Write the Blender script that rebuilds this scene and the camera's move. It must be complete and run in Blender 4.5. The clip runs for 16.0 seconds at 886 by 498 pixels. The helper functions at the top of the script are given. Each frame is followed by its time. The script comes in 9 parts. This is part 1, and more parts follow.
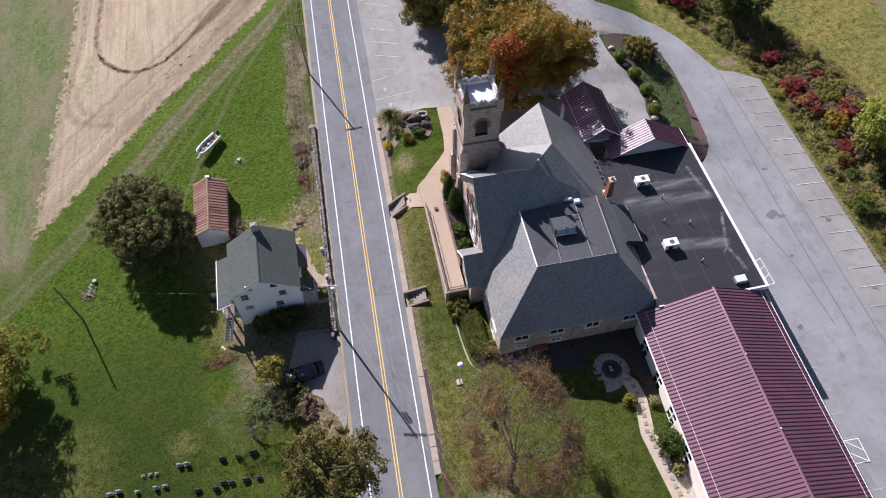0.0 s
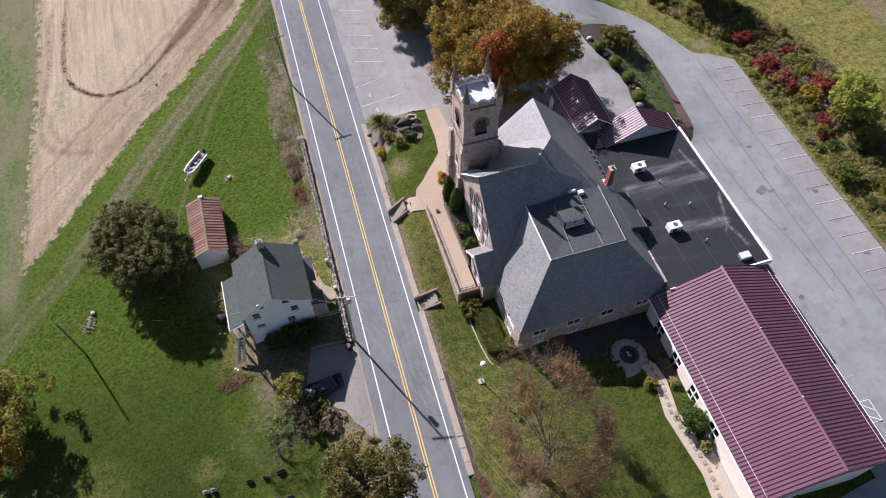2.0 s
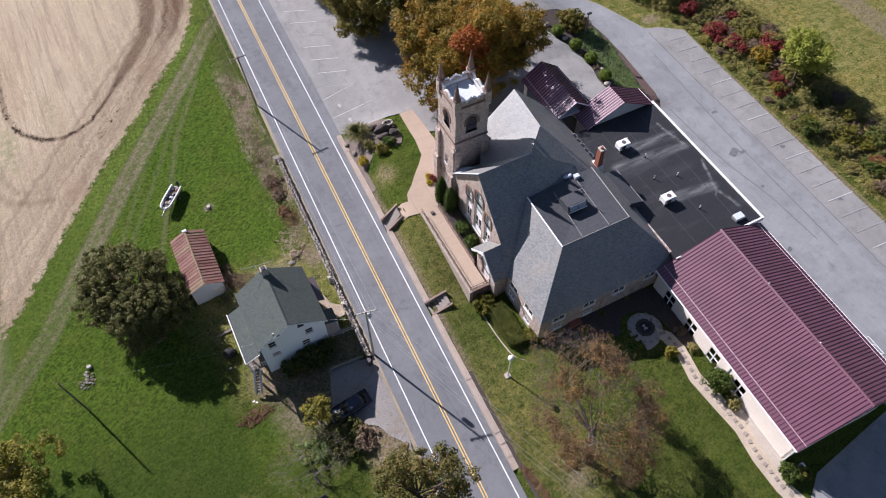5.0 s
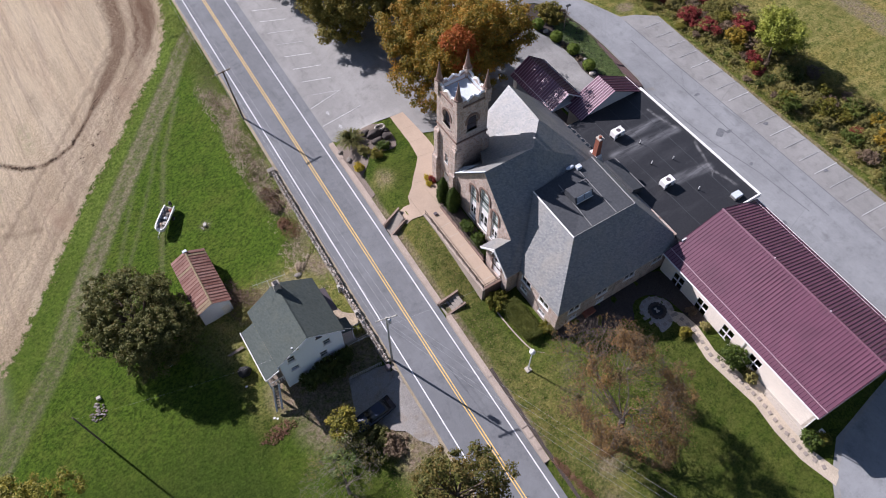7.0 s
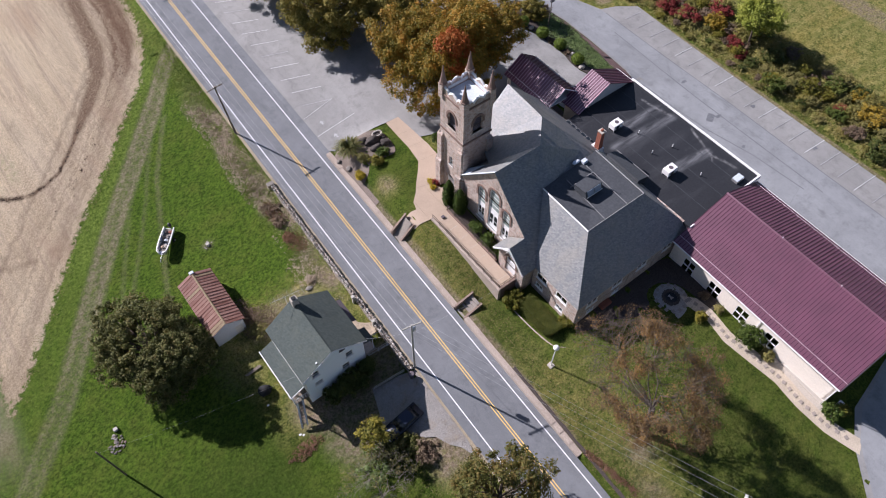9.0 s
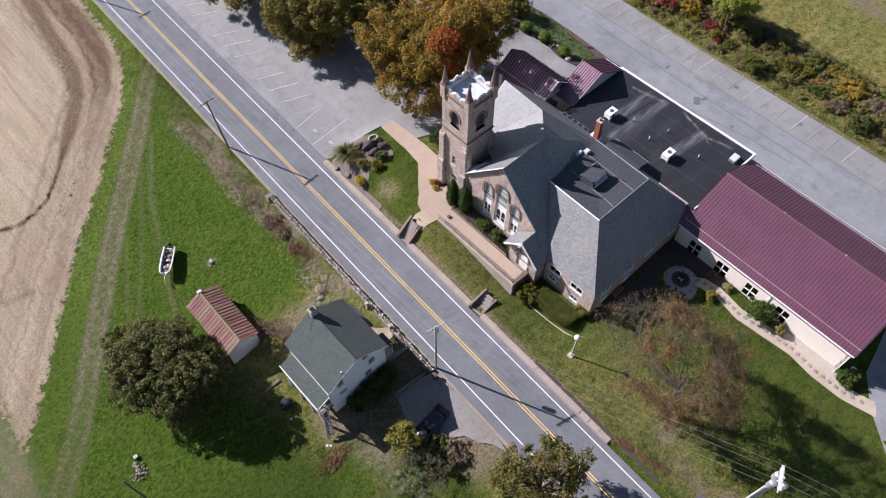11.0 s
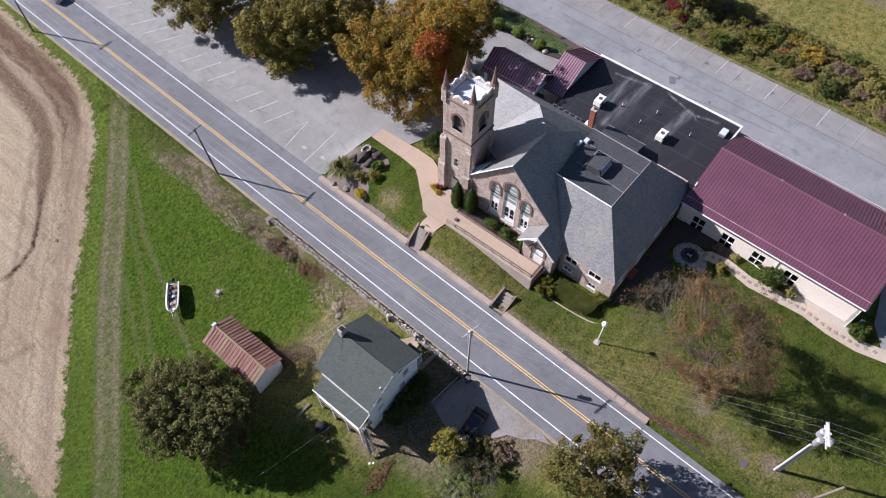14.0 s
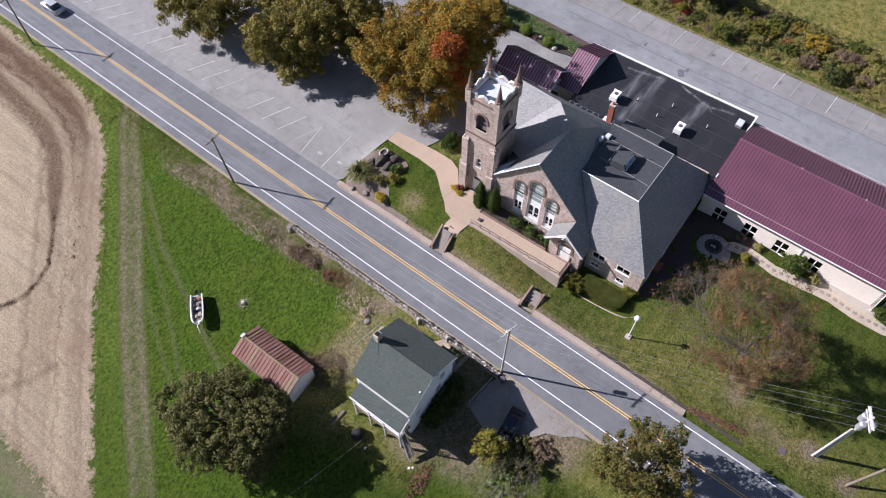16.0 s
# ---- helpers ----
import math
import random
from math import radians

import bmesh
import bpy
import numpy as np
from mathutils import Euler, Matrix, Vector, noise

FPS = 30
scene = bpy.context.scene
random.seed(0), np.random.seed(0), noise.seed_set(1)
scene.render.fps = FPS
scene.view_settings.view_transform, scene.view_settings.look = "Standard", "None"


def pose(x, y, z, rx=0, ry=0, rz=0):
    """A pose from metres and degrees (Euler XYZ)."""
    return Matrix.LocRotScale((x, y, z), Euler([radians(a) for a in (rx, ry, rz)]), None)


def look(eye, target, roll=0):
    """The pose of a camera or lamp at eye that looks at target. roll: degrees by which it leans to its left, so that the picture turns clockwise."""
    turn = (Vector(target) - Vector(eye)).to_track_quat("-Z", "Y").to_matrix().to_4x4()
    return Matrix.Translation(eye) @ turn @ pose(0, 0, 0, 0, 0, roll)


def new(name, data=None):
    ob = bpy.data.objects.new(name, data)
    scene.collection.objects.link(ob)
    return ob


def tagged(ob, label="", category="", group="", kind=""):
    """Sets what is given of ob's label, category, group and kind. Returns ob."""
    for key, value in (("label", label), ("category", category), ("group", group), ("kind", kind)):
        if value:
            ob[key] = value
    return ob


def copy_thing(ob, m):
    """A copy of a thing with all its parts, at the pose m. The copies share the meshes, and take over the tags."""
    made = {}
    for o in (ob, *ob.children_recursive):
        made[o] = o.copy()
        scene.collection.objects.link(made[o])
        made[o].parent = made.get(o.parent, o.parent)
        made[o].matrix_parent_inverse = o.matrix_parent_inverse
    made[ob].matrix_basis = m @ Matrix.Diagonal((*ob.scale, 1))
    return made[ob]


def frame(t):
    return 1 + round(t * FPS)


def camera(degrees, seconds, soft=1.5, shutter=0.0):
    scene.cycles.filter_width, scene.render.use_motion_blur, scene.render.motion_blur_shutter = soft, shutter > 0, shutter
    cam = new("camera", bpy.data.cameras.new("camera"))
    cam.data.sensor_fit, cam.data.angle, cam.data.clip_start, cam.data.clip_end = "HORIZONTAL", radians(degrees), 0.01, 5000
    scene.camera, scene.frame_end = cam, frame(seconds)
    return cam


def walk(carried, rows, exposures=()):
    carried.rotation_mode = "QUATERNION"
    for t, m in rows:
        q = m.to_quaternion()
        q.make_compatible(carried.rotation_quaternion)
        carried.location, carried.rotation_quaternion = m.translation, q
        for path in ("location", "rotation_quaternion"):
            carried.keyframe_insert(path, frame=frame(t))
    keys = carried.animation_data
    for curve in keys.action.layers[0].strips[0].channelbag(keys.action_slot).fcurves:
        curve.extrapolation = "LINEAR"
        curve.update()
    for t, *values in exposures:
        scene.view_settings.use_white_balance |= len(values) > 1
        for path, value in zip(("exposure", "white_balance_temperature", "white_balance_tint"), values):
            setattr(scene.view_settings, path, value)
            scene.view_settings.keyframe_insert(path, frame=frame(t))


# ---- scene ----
cam = camera(65.1, 16.0, 1.0)
METRES, EYE, TILT, LEAN, TURN = 46.0, 74.0, -56.0, 0.0, -12.0
ROWS = [
    (0.0, 0.0, 0.0, 0.0, -0.0, -0.0, -0.0),
    (0.5, -0.0311, 0.0013, 0.0032, -0.86, -0.03, 1.29),
    (1.0, -0.063, 0.002, 0.0066, -1.65, -0.1, 2.45),
    (1.5, -0.0945, 0.0023, 0.0098, -2.42, -0.16, 3.59),
    (2.0, -0.1259, 0.0022, 0.0133, -3.21, -0.24, 4.76),
    (2.5, -0.157, 0.0028, 0.0165, -3.99, -0.33, 5.91),
    (3.0, -0.1871, 0.0064, 0.0216, -4.96, -0.46, 7.31),
    (3.5, -0.2167, 0.012, 0.0288, -5.79, -0.6, 8.53),
    (4.0, -0.2472, 0.0187, 0.0364, -6.76, -0.8, 9.88),
    (6.5, -0.3968, 0.0431, 0.0765, -11.23, -1.96, 15.93),
    (7.0, -0.4253, 0.0495, 0.0871, -11.98, -2.18, 16.91),
    (7.5, -0.4531, 0.0569, 0.0998, -12.74, -2.42, 17.91),
    (8.0, -0.4813, 0.0644, 0.1135, -13.56, -2.72, 18.94),
    (8.5, -0.5093, 0.0719, 0.127, -14.35, -3.02, 19.9),
    (9.0, -0.5371, 0.0791, 0.14, -15.14, -3.32, 20.85),
    (11.5, -0.6708, 0.1202, 0.2039, -19.43, -5.1, 25.89),
    (12.0, -0.6953, 0.1303, 0.2205, -20.37, -5.54, 26.92),
    (12.5, -0.7194, 0.1406, 0.2372, -21.32, -5.98, 27.94),
    (13.0, -0.7434, 0.1507, 0.2541, -22.24, -6.42, 28.89),
    (13.5, -0.7669, 0.1606, 0.2716, -23.47, -7.06, 30.12),
    (14.0, -0.7906, 0.1712, 0.2886, -24.26, -7.47, 30.9),
    (14.5, -0.8144, 0.1828, 0.3054, -25.05, -7.9, 31.67),
    (15.0, -0.8382, 0.1943, 0.3218, -25.6, -8.22, 32.18),
    (15.5, -0.8602, 0.207, 0.3398, -25.91, -8.4, 32.46),
    (16.0, -0.8804, 0.221, 0.3575, -26.37, -8.63, 32.93),
]
walk(cam, [(t, pose(0, 0, EYE, TILT, LEAN, TURN) @ pose(METRES * x, METRES * y, METRES * z, 90 + pitch, roll, yaw)) for t, x, y, z, yaw, pitch, roll in ROWS],
     [(0.0, 0.74, 6170, 22), (3.0, 0.69, 6140, 22), (16.0, 0.65, 6040, 22)])

from mathutils import geometry

# ---- world, sun ----
SUN_DIR = Vector((-0.345, 0.78, 0.555)).normalized()      # towards the sun
world = bpy.data.worlds.new("world")
scene.world = world
world.use_nodes = True
wn = world.node_tree.nodes
sky = wn.new("ShaderNodeTexSky")
sky.sky_type = "NISHITA"
sky.sun_disc = False
sky.sun_elevation = math.asin(SUN_DIR.z)
sky.sun_rotation = math.atan2(SUN_DIR.x, SUN_DIR.y)
sky.air_density, sky.dust_density, sky.ozone_density = 1.0, 0.5, 1.5
wn["Background"].inputs["Strength"].default_value = 0.048
world.node_tree.links.new(sky.outputs[0], wn["Background"].inputs["Color"])
sun = new("sun", bpy.data.lights.new("sun", "SUN"))
sun.data.energy, sun.data.angle, sun.data.color = 5.0, radians(0.55), (1.0, 0.965, 0.915)
sun.matrix_world = look(SUN_DIR * 200, (0, 0, 0))

# ---- node helpers ----
MATS = {}


class Nodes:
    """A short way to write node trees."""

    def __init__(self, name):
        self.mat = bpy.data.materials.new(name)
        self.mat.use_nodes = True
        self.tree = self.mat.node_tree
        self.bsdf = self.tree.nodes["Principled BSDF"]
        MATS[name] = self.mat

    def add(self, kind, **values):
        n = self.tree.nodes.new("ShaderNode" + kind)
        if "data_type" in values:
            n.data_type, n.blend_type = values["data_type"], values["blend_type"]
        if "operation" in values:
            n.operation, n.use_clamp = values["operation"], values["use_clamp"]
        if "attribute_name" in values:
            n.attribute_name = values["attribute_name"]
        if "wave_type" in values:
            n.wave_type, n.bands_direction, n.wave_profile = values["wave_type"], values["bands_direction"], values["wave_profile"]
        if "feature" in values:
            n.feature = values["feature"]
        return n

    def put(self, node, key, value):
        if value is None:
            return
        if isinstance(value, bpy.types.NodeSocket):
            self.tree.links.new(value, node.inputs[key])
        else:
            if isinstance(value, tuple) and len(value) == 3 and node.inputs[key].type == "RGBA":
                value = (*value, 1)
            node.inputs[key].default_value = value

    def where(self):
        return self.add("NewGeometry").outputs["Position"]

    def stretch(self, vec, scale=(1, 1, 1), turn=(0, 0, 0)):
        n = self.add("Mapping")
        self.put(n, "Vector", vec)
        n.inputs["Scale"].default_value = scale
        n.inputs["Rotation"].default_value = turn
        return n.outputs[0]

    def noise(self, vec, scale, detail=3, rough=0.6, lo=0.35, hi=0.65):
        n = self.add("TexNoise")
        self.put(n, "Vector", vec)
        self.put(n, "Scale", scale), self.put(n, "Detail", detail), self.put(n, "Roughness", rough)
        r = self.add("MapRange")
        self.put(r, "Value", n.outputs["Fac"])
        self.put(r, "From Min", lo), self.put(r, "From Max", hi)
        return r.outputs[0]

    def mix(self, fac, a, b, how="MIX"):
        n = self.add("Mix", data_type="RGBA", blend_type=how)
        for i, v in ((0, fac), (6, a), (7, b)):
            if isinstance(v, bpy.types.NodeSocket):
                self.tree.links.new(v, n.inputs[i])
            else:
                n.inputs[i].default_value = (*v, 1) if isinstance(v, tuple) else v
        return n.outputs[2]

    def math(self, how, a, b=0.5, clamp=False):
        n = self.add("Math", operation=how, use_clamp=clamp)
        for i, v in ((0, a), (1, b)):
            self.put(n, i, v)
        return n.outputs[0]

    def bump(self, height, strength=0.4, distance=0.05):
        n = self.add("Bump")
        self.put(n, "Height", height), self.put(n, "Strength", strength), self.put(n, "Distance", distance)
        self.put(self.bsdf, "Normal", n.outputs[0])

    def done(self, color, rough=0.8, metal=0.0, spec=0.3):
        self.put(self.bsdf, "Base Color", color), self.put(self.bsdf, "Roughness", rough)
        self.put(self.bsdf, "Metallic", metal), self.put(self.bsdf, "Specular IOR Level", spec)
        return self.mat


def plain(name, color, rough=0.7, metal=0.0, spec=0.3, vary=0.18, scale=3.0, stain=0.25):
    """A painted or cast surface with grain and broad staining."""
    m = Nodes(name)
    p = m.where()
    dark = tuple(c * (1 - vary) for c in color)
    light = tuple(min(1, c * (1 + vary)) for c in color)
    c = m.mix(m.noise(p, scale * 4, 4, 0.7), dark, light)
    c = m.mix(m.math("MULTIPLY", m.noise(p, scale * 0.22, 4, 0.6, 0.45, 0.75), stain), c, tuple(v * 0.55 for v in color))
    m.bump(m.noise(p, scale * 9, 3), 0.25, 0.02)
    return m.done(c, rough, metal, spec)


# ---- materials ----
def grass_material():
    """Lawn, verge, farm track and harvested field, mixed by the zones laid over the sheet."""
    m = Nodes("ground_cover")
    p = m.where()
    za = m.add("Attribute", attribute_name="zone_a").outputs["Color"]
    zb = m.add("Attribute", attribute_name="zone_b").outputs["Color"]
    sa, sb = m.add("SeparateColor"), m.add("SeparateColor")
    m.put(sa, 0, za), m.put(sb, 0, zb)
    field, band, track = sa.outputs
    dry, bare, litter = sb.outputs
    fine = m.noise(p, 3.6, 6, 0.82, 0.37, 0.64)
    tuft = m.noise(p, 0.9, 5, 0.7, 0.42, 0.64)
    broad = m.noise(p, 0.11, 4, 0.6, 0.38, 0.64)
    green = m.mix(fine, (0.014, 0.036, 0.005), (0.108, 0.172, 0.019))
    lush = m.mix(fine, (0.02, 0.052, 0.005), (0.12, 0.212, 0.019))
    green = m.mix(m.noise(p, 0.1, 5, 0.62, 0.42, 0.6), green, lush)
    green = m.mix(m.math("MULTIPLY", m.noise(m.stretch(p, (0.3, 0.75, 1), (0, 0, radians(-20))), 1.0, 5, 0.75, 0.44, 0.62), 0.5), green, (0.15, 0.2, 0.034))
    green = m.mix(m.math("MULTIPLY", m.noise(m.stretch(p, (0.45, 0.9, 1), (0, 0, radians(25))), 1.0, 5, 0.75, 0.52, 0.66), 0.5), green, (0.034, 0.062, 0.01))
    green = m.mix(m.math("MULTIPLY", tuft, 0.4), green, (0.155, 0.195, 0.03))
    # darker flecks put small shadows of the sward into the colour
    green = m.mix(m.math("MULTIPLY", m.noise(p, 2.3, 4, 0.75, 0.5, 0.68), 0.5), green, (0.03, 0.052, 0.009))
    green = m.mix(m.math("MULTIPLY", broad, 0.4), green, m.mix(fine, (0.055, 0.066, 0.014), (0.18, 0.18, 0.045)))
    straw = m.mix(fine, (0.17, 0.155, 0.044), (0.52, 0.46, 0.165))
    straw = m.mix(m.math("MULTIPLY", m.noise(m.stretch(p, (0.35, 1.6, 1), (0, 0, radians(35))), 0.5, 6, 0.75, 0.42, 0.6), 0.65), straw, (0.16, 0.19, 0.04))
    straw = m.mix(m.math("MULTIPLY", m.noise(m.stretch(p, (0.6, 1.2, 1), (0, 0, radians(30))), 0.14, 5, 0.7, 0.48, 0.62), 0.4), straw, m.mix(fine, (0.27, 0.19, 0.05), (0.62, 0.46, 0.14)))
    straw = m.mix(m.math("MULTIPLY", m.noise(p, 0.12, 5, 0.7, 0.52, 0.68), 0.2), straw, m.mix(fine, (0.2, 0.13, 0.045), (0.5, 0.34, 0.15)))
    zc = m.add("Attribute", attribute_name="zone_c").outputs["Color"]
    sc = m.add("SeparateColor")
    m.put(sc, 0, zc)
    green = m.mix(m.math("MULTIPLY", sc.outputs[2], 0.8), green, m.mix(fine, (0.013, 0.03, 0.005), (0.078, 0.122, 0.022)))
    zd = m.add("Attribute", attribute_name="zone_d").outputs["Color"]
    sd = m.add("SeparateColor")
    m.put(sd, 0, zd)
    # taller, brighter grass round the boat; dark ruffles also paint shade between the tufts
    ruffle = m.noise(m.stretch(p, (0.8, 1.1, 1), (0, 0, radians(-28))), 2.6, 7, 0.74, 0.38, 0.62)
    rich = m.mix(ruffle, (0.024, 0.06, 0.006), (0.162, 0.272, 0.027))
    rich = m.mix(m.math("MULTIPLY", m.noise(p, 5.5, 4, 0.8, 0.5, 0.62), 0.5), rich, (0.022, 0.048, 0.006))
    rich = m.mix(m.math("MULTIPLY", m.noise(p, 0.3, 5, 0.7, 0.47, 0.64), 0.45), rich, m.mix(ruffle, (0.066, 0.088, 0.014), (0.215, 0.25, 0.045)))
    rich = m.mix(m.math("MULTIPLY", m.noise(p, 1.9, 5, 0.78, 0.54, 0.68), 0.4), rich, (0.04, 0.066, 0.009))
    green = m.mix(m.math("MULTIPLY", sd.outputs[1], m.math("SUBTRACT", 0.85, m.math("MULTIPLY", sc.outputs[2], 0.55))), green, rich)
    ze = m.add("Attribute", attribute_name="zone_e").outputs["Fac"]
    rank = m.mix(m.noise(p, 2.2, 6, 0.8, 0.38, 0.62), (0.05, 0.095, 0.01), (0.25, 0.34, 0.06))
    green = m.mix(m.math("MULTIPLY", ze, 0.85, True), green, rank)
    breakup = m.noise(p, 0.9, 5, 0.7, 0.3, 0.7)
    d = m.math("MULTIPLY", m.math("ADD", m.math("MULTIPLY", dry, 1.6), m.math("MULTIPLY", m.noise(p, 0.33, 5, 0.65, 0.45, 0.8), 0.1)), breakup, True)
    c = m.mix(d, green, straw)
    # young crop in the next field: pale green with earthy patches, drilled lengthwise
    drill = m.noise(m.stretch(p, (1.1, 0.1, 1), (0, 0, radians(-12))), 1.0, 5, 0.75, 0.4, 0.62)
    crop = m.mix(m.noise(p, 1.5, 5, 0.8, 0.36, 0.64), (0.12, 0.165, 0.055), (0.275, 0.345, 0.135))
    crop = m.mix(m.math("MULTIPLY", drill, 0.45), crop, (0.17, 0.185, 0.08))
    crop = m.mix(m.math("MULTIPLY", m.noise(m.stretch(p, (0.14, 0.06, 1), (0, 0, radians(-12))), 1.0, 5, 0.7, 0.46, 0.6), 0.75), crop, m.mix(fine, (0.2, 0.165, 0.1), (0.46, 0.38, 0.26)))
    c = m.mix(sd.outputs[0], c, crop)
    earth = m.mix(fine, (0.16, 0.116, 0.08), (0.5, 0.395, 0.295))
    b = m.math("MULTIPLY", bare, m.math("ADD", m.noise(p, 1.4, 5, 0.75, 0.34, 0.62), 0.25), True)
    c = m.mix(b, c, earth)
    ruts = m.mix(fine, (0.16, 0.14, 0.082), (0.44, 0.375, 0.25))
    c = m.mix(m.math("MULTIPLY", track, m.math("ADD", m.noise(p, 1.6, 4, 0.7), 0.35), True), c, ruts)
    leaf = m.noise(p, 5.2, 3, 0.6, 0.56, 0.63)
    c = m.mix(m.math("MULTIPLY", m.math("MULTIPLY", leaf, litter), 0.85), c, m.mix(m.noise(p, 11, 1), (0.24, 0.14, 0.06), (0.46, 0.35, 0.2)))
    # stubble rows run with the long side of the field
    rows = m.add("TexWave", wave_type="BANDS", bands_direction="X", wave_profile="SIN")
    warp = m.stretch(p, (1, 1, 1), (0, 0, radians(-2)))
    m.put(rows, "Vector", warp), m.put(rows, "Scale", 0.42), m.put(rows, "Distortion", 2.6), m.put(rows, "Detail", 3), m.put(rows, "Detail Scale", 0.6)
    long_streak = m.noise(m.stretch(p, (0.55, 0.045, 1), (0, 0, radians(-3))), 1.0, 4, 0.65, 0.36, 0.66)
    chaff = m.noise(p, 4.6, 6, 0.85, 0.34, 0.64)
    tan = m.mix(chaff, (0.37, 0.277, 0.172), (0.95, 0.79, 0.55))
    tan = m.mix(m.math("MULTIPLY", rows.outputs["Fac"], 0.12), tan, (0.4, 0.3, 0.22))
    tan = m.mix(m.math("MULTIPLY", long_streak, 0.55), tan, m.mix(chaff, (0.6, 0.49, 0.345), (0.96, 0.83, 0.61)))
    furrow = m.noise(m.stretch(p, (0.9, 0.07, 1), (0, 0, radians(14))), 1.0, 5, 0.7, 0.52, 0.68)
    tan = m.mix(m.math("MULTIPLY", furrow, 0.36), tan, m.mix(chaff, (0.2, 0.135, 0.1), (0.42, 0.3, 0.225)))
    soil = m.mix(chaff, (0.105, 0.064, 0.04), (0.29, 0.19, 0.125))
    # drill lines that follow the headland
    wander = m.math("MULTIPLY", m.math("SUBTRACT", m.noise(p, 0.35, 4, 0.7), 0.5), 1.1)
    inward = m.add("CombineXYZ")
    m.put(inward, 0, m.math("ADD", m.math("MULTIPLY", sc.outputs[0], 40.0), wander))
    lines = m.noise(inward.outputs[0], 0.62, 4, 0.75, 0.42, 0.6)
    near = m.math("MULTIPLY", lines, sc.outputs[1])
    tan = m.mix(m.math("MULTIPLY", near, 0.42), tan, m.mix(chaff, (0.13, 0.082, 0.058), (0.3, 0.205, 0.15)))
    clods = m.noise(p, 1.5, 6, 0.8, 0.56, 0.66)
    tan = m.mix(m.math("MULTIPLY", clods, 0.2), tan, (0.3, 0.2, 0.145))
    lumps = m.math("MULTIPLY", m.noise(p, 2.1, 4, 0.7, 0.64, 0.7), sc.outputs[1])
    tan = m.mix(m.math("MULTIPLY", lumps, 0.8), tan, (0.085, 0.055, 0.04))
    tan = m.mix(m.math("MULTIPLY", sd.outputs[2], m.noise(p, 0.9, 5, 0.75, 0.4, 0.62)), tan, m.mix(chaff, (0.16, 0.19, 0.06), (0.4, 0.41, 0.2)))
    tan = m.mix(m.math("MULTIPLY", m.noise(m.stretch(p, (0.16, 0.05, 1), (0, 0, radians(10))), 1.0, 4, 0.6, 0.52, 0.68), 0.4), tan, (0.45, 0.29, 0.2))
    thin = m.noise(m.stretch(p, (1.5, 0.05, 1), (0, 0, radians(-3.5))), 1.0, 4, 0.7, 0.52, 0.66)
    tan = m.mix(m.math("MULTIPLY", thin, 0.6), tan, m.mix(chaff, (0.3, 0.21, 0.15), (0.62, 0.48, 0.36)))
    drag = m.math("ADD", m.math("MULTIPLY", lines, 0.45), m.math("MULTIPLY", m.noise(p, 2.4, 6, 0.78, 0.36, 0.64), 0.3))
    bb = m.math("MULTIPLY", band, m.math("ADD", drag, 0.55), True)
    tan = m.mix(bb, tan, soil)
    edge = m.math("ADD", field, m.math("MULTIPLY", m.math("SUBTRACT", m.noise(p, 0.8, 8, 0.84, 0.4, 0.6), 0.5), m.math("MULTIPLY", m.math("MULTIPLY", field, m.math("SUBTRACT", 1.0, field)), 3.8)))
    f = m.add("MapRange")
    m.put(f, "Value", edge), m.put(f, "From Min", 0.36), m.put(f, "From Max", 0.66)
    c = m.mix(f.outputs[0], c, tan)
    h = m.math("ADD", m.noise(p, 7, 5, 0.8, 0.2, 0.8), m.math("MULTIPLY", m.noise(p, 1.3, 4, 0.7, 0.2, 0.8), 0.8))
    m.bump(h, 1.0, 0.3)
    return m.done(c, 0.95, 0, 0.08)


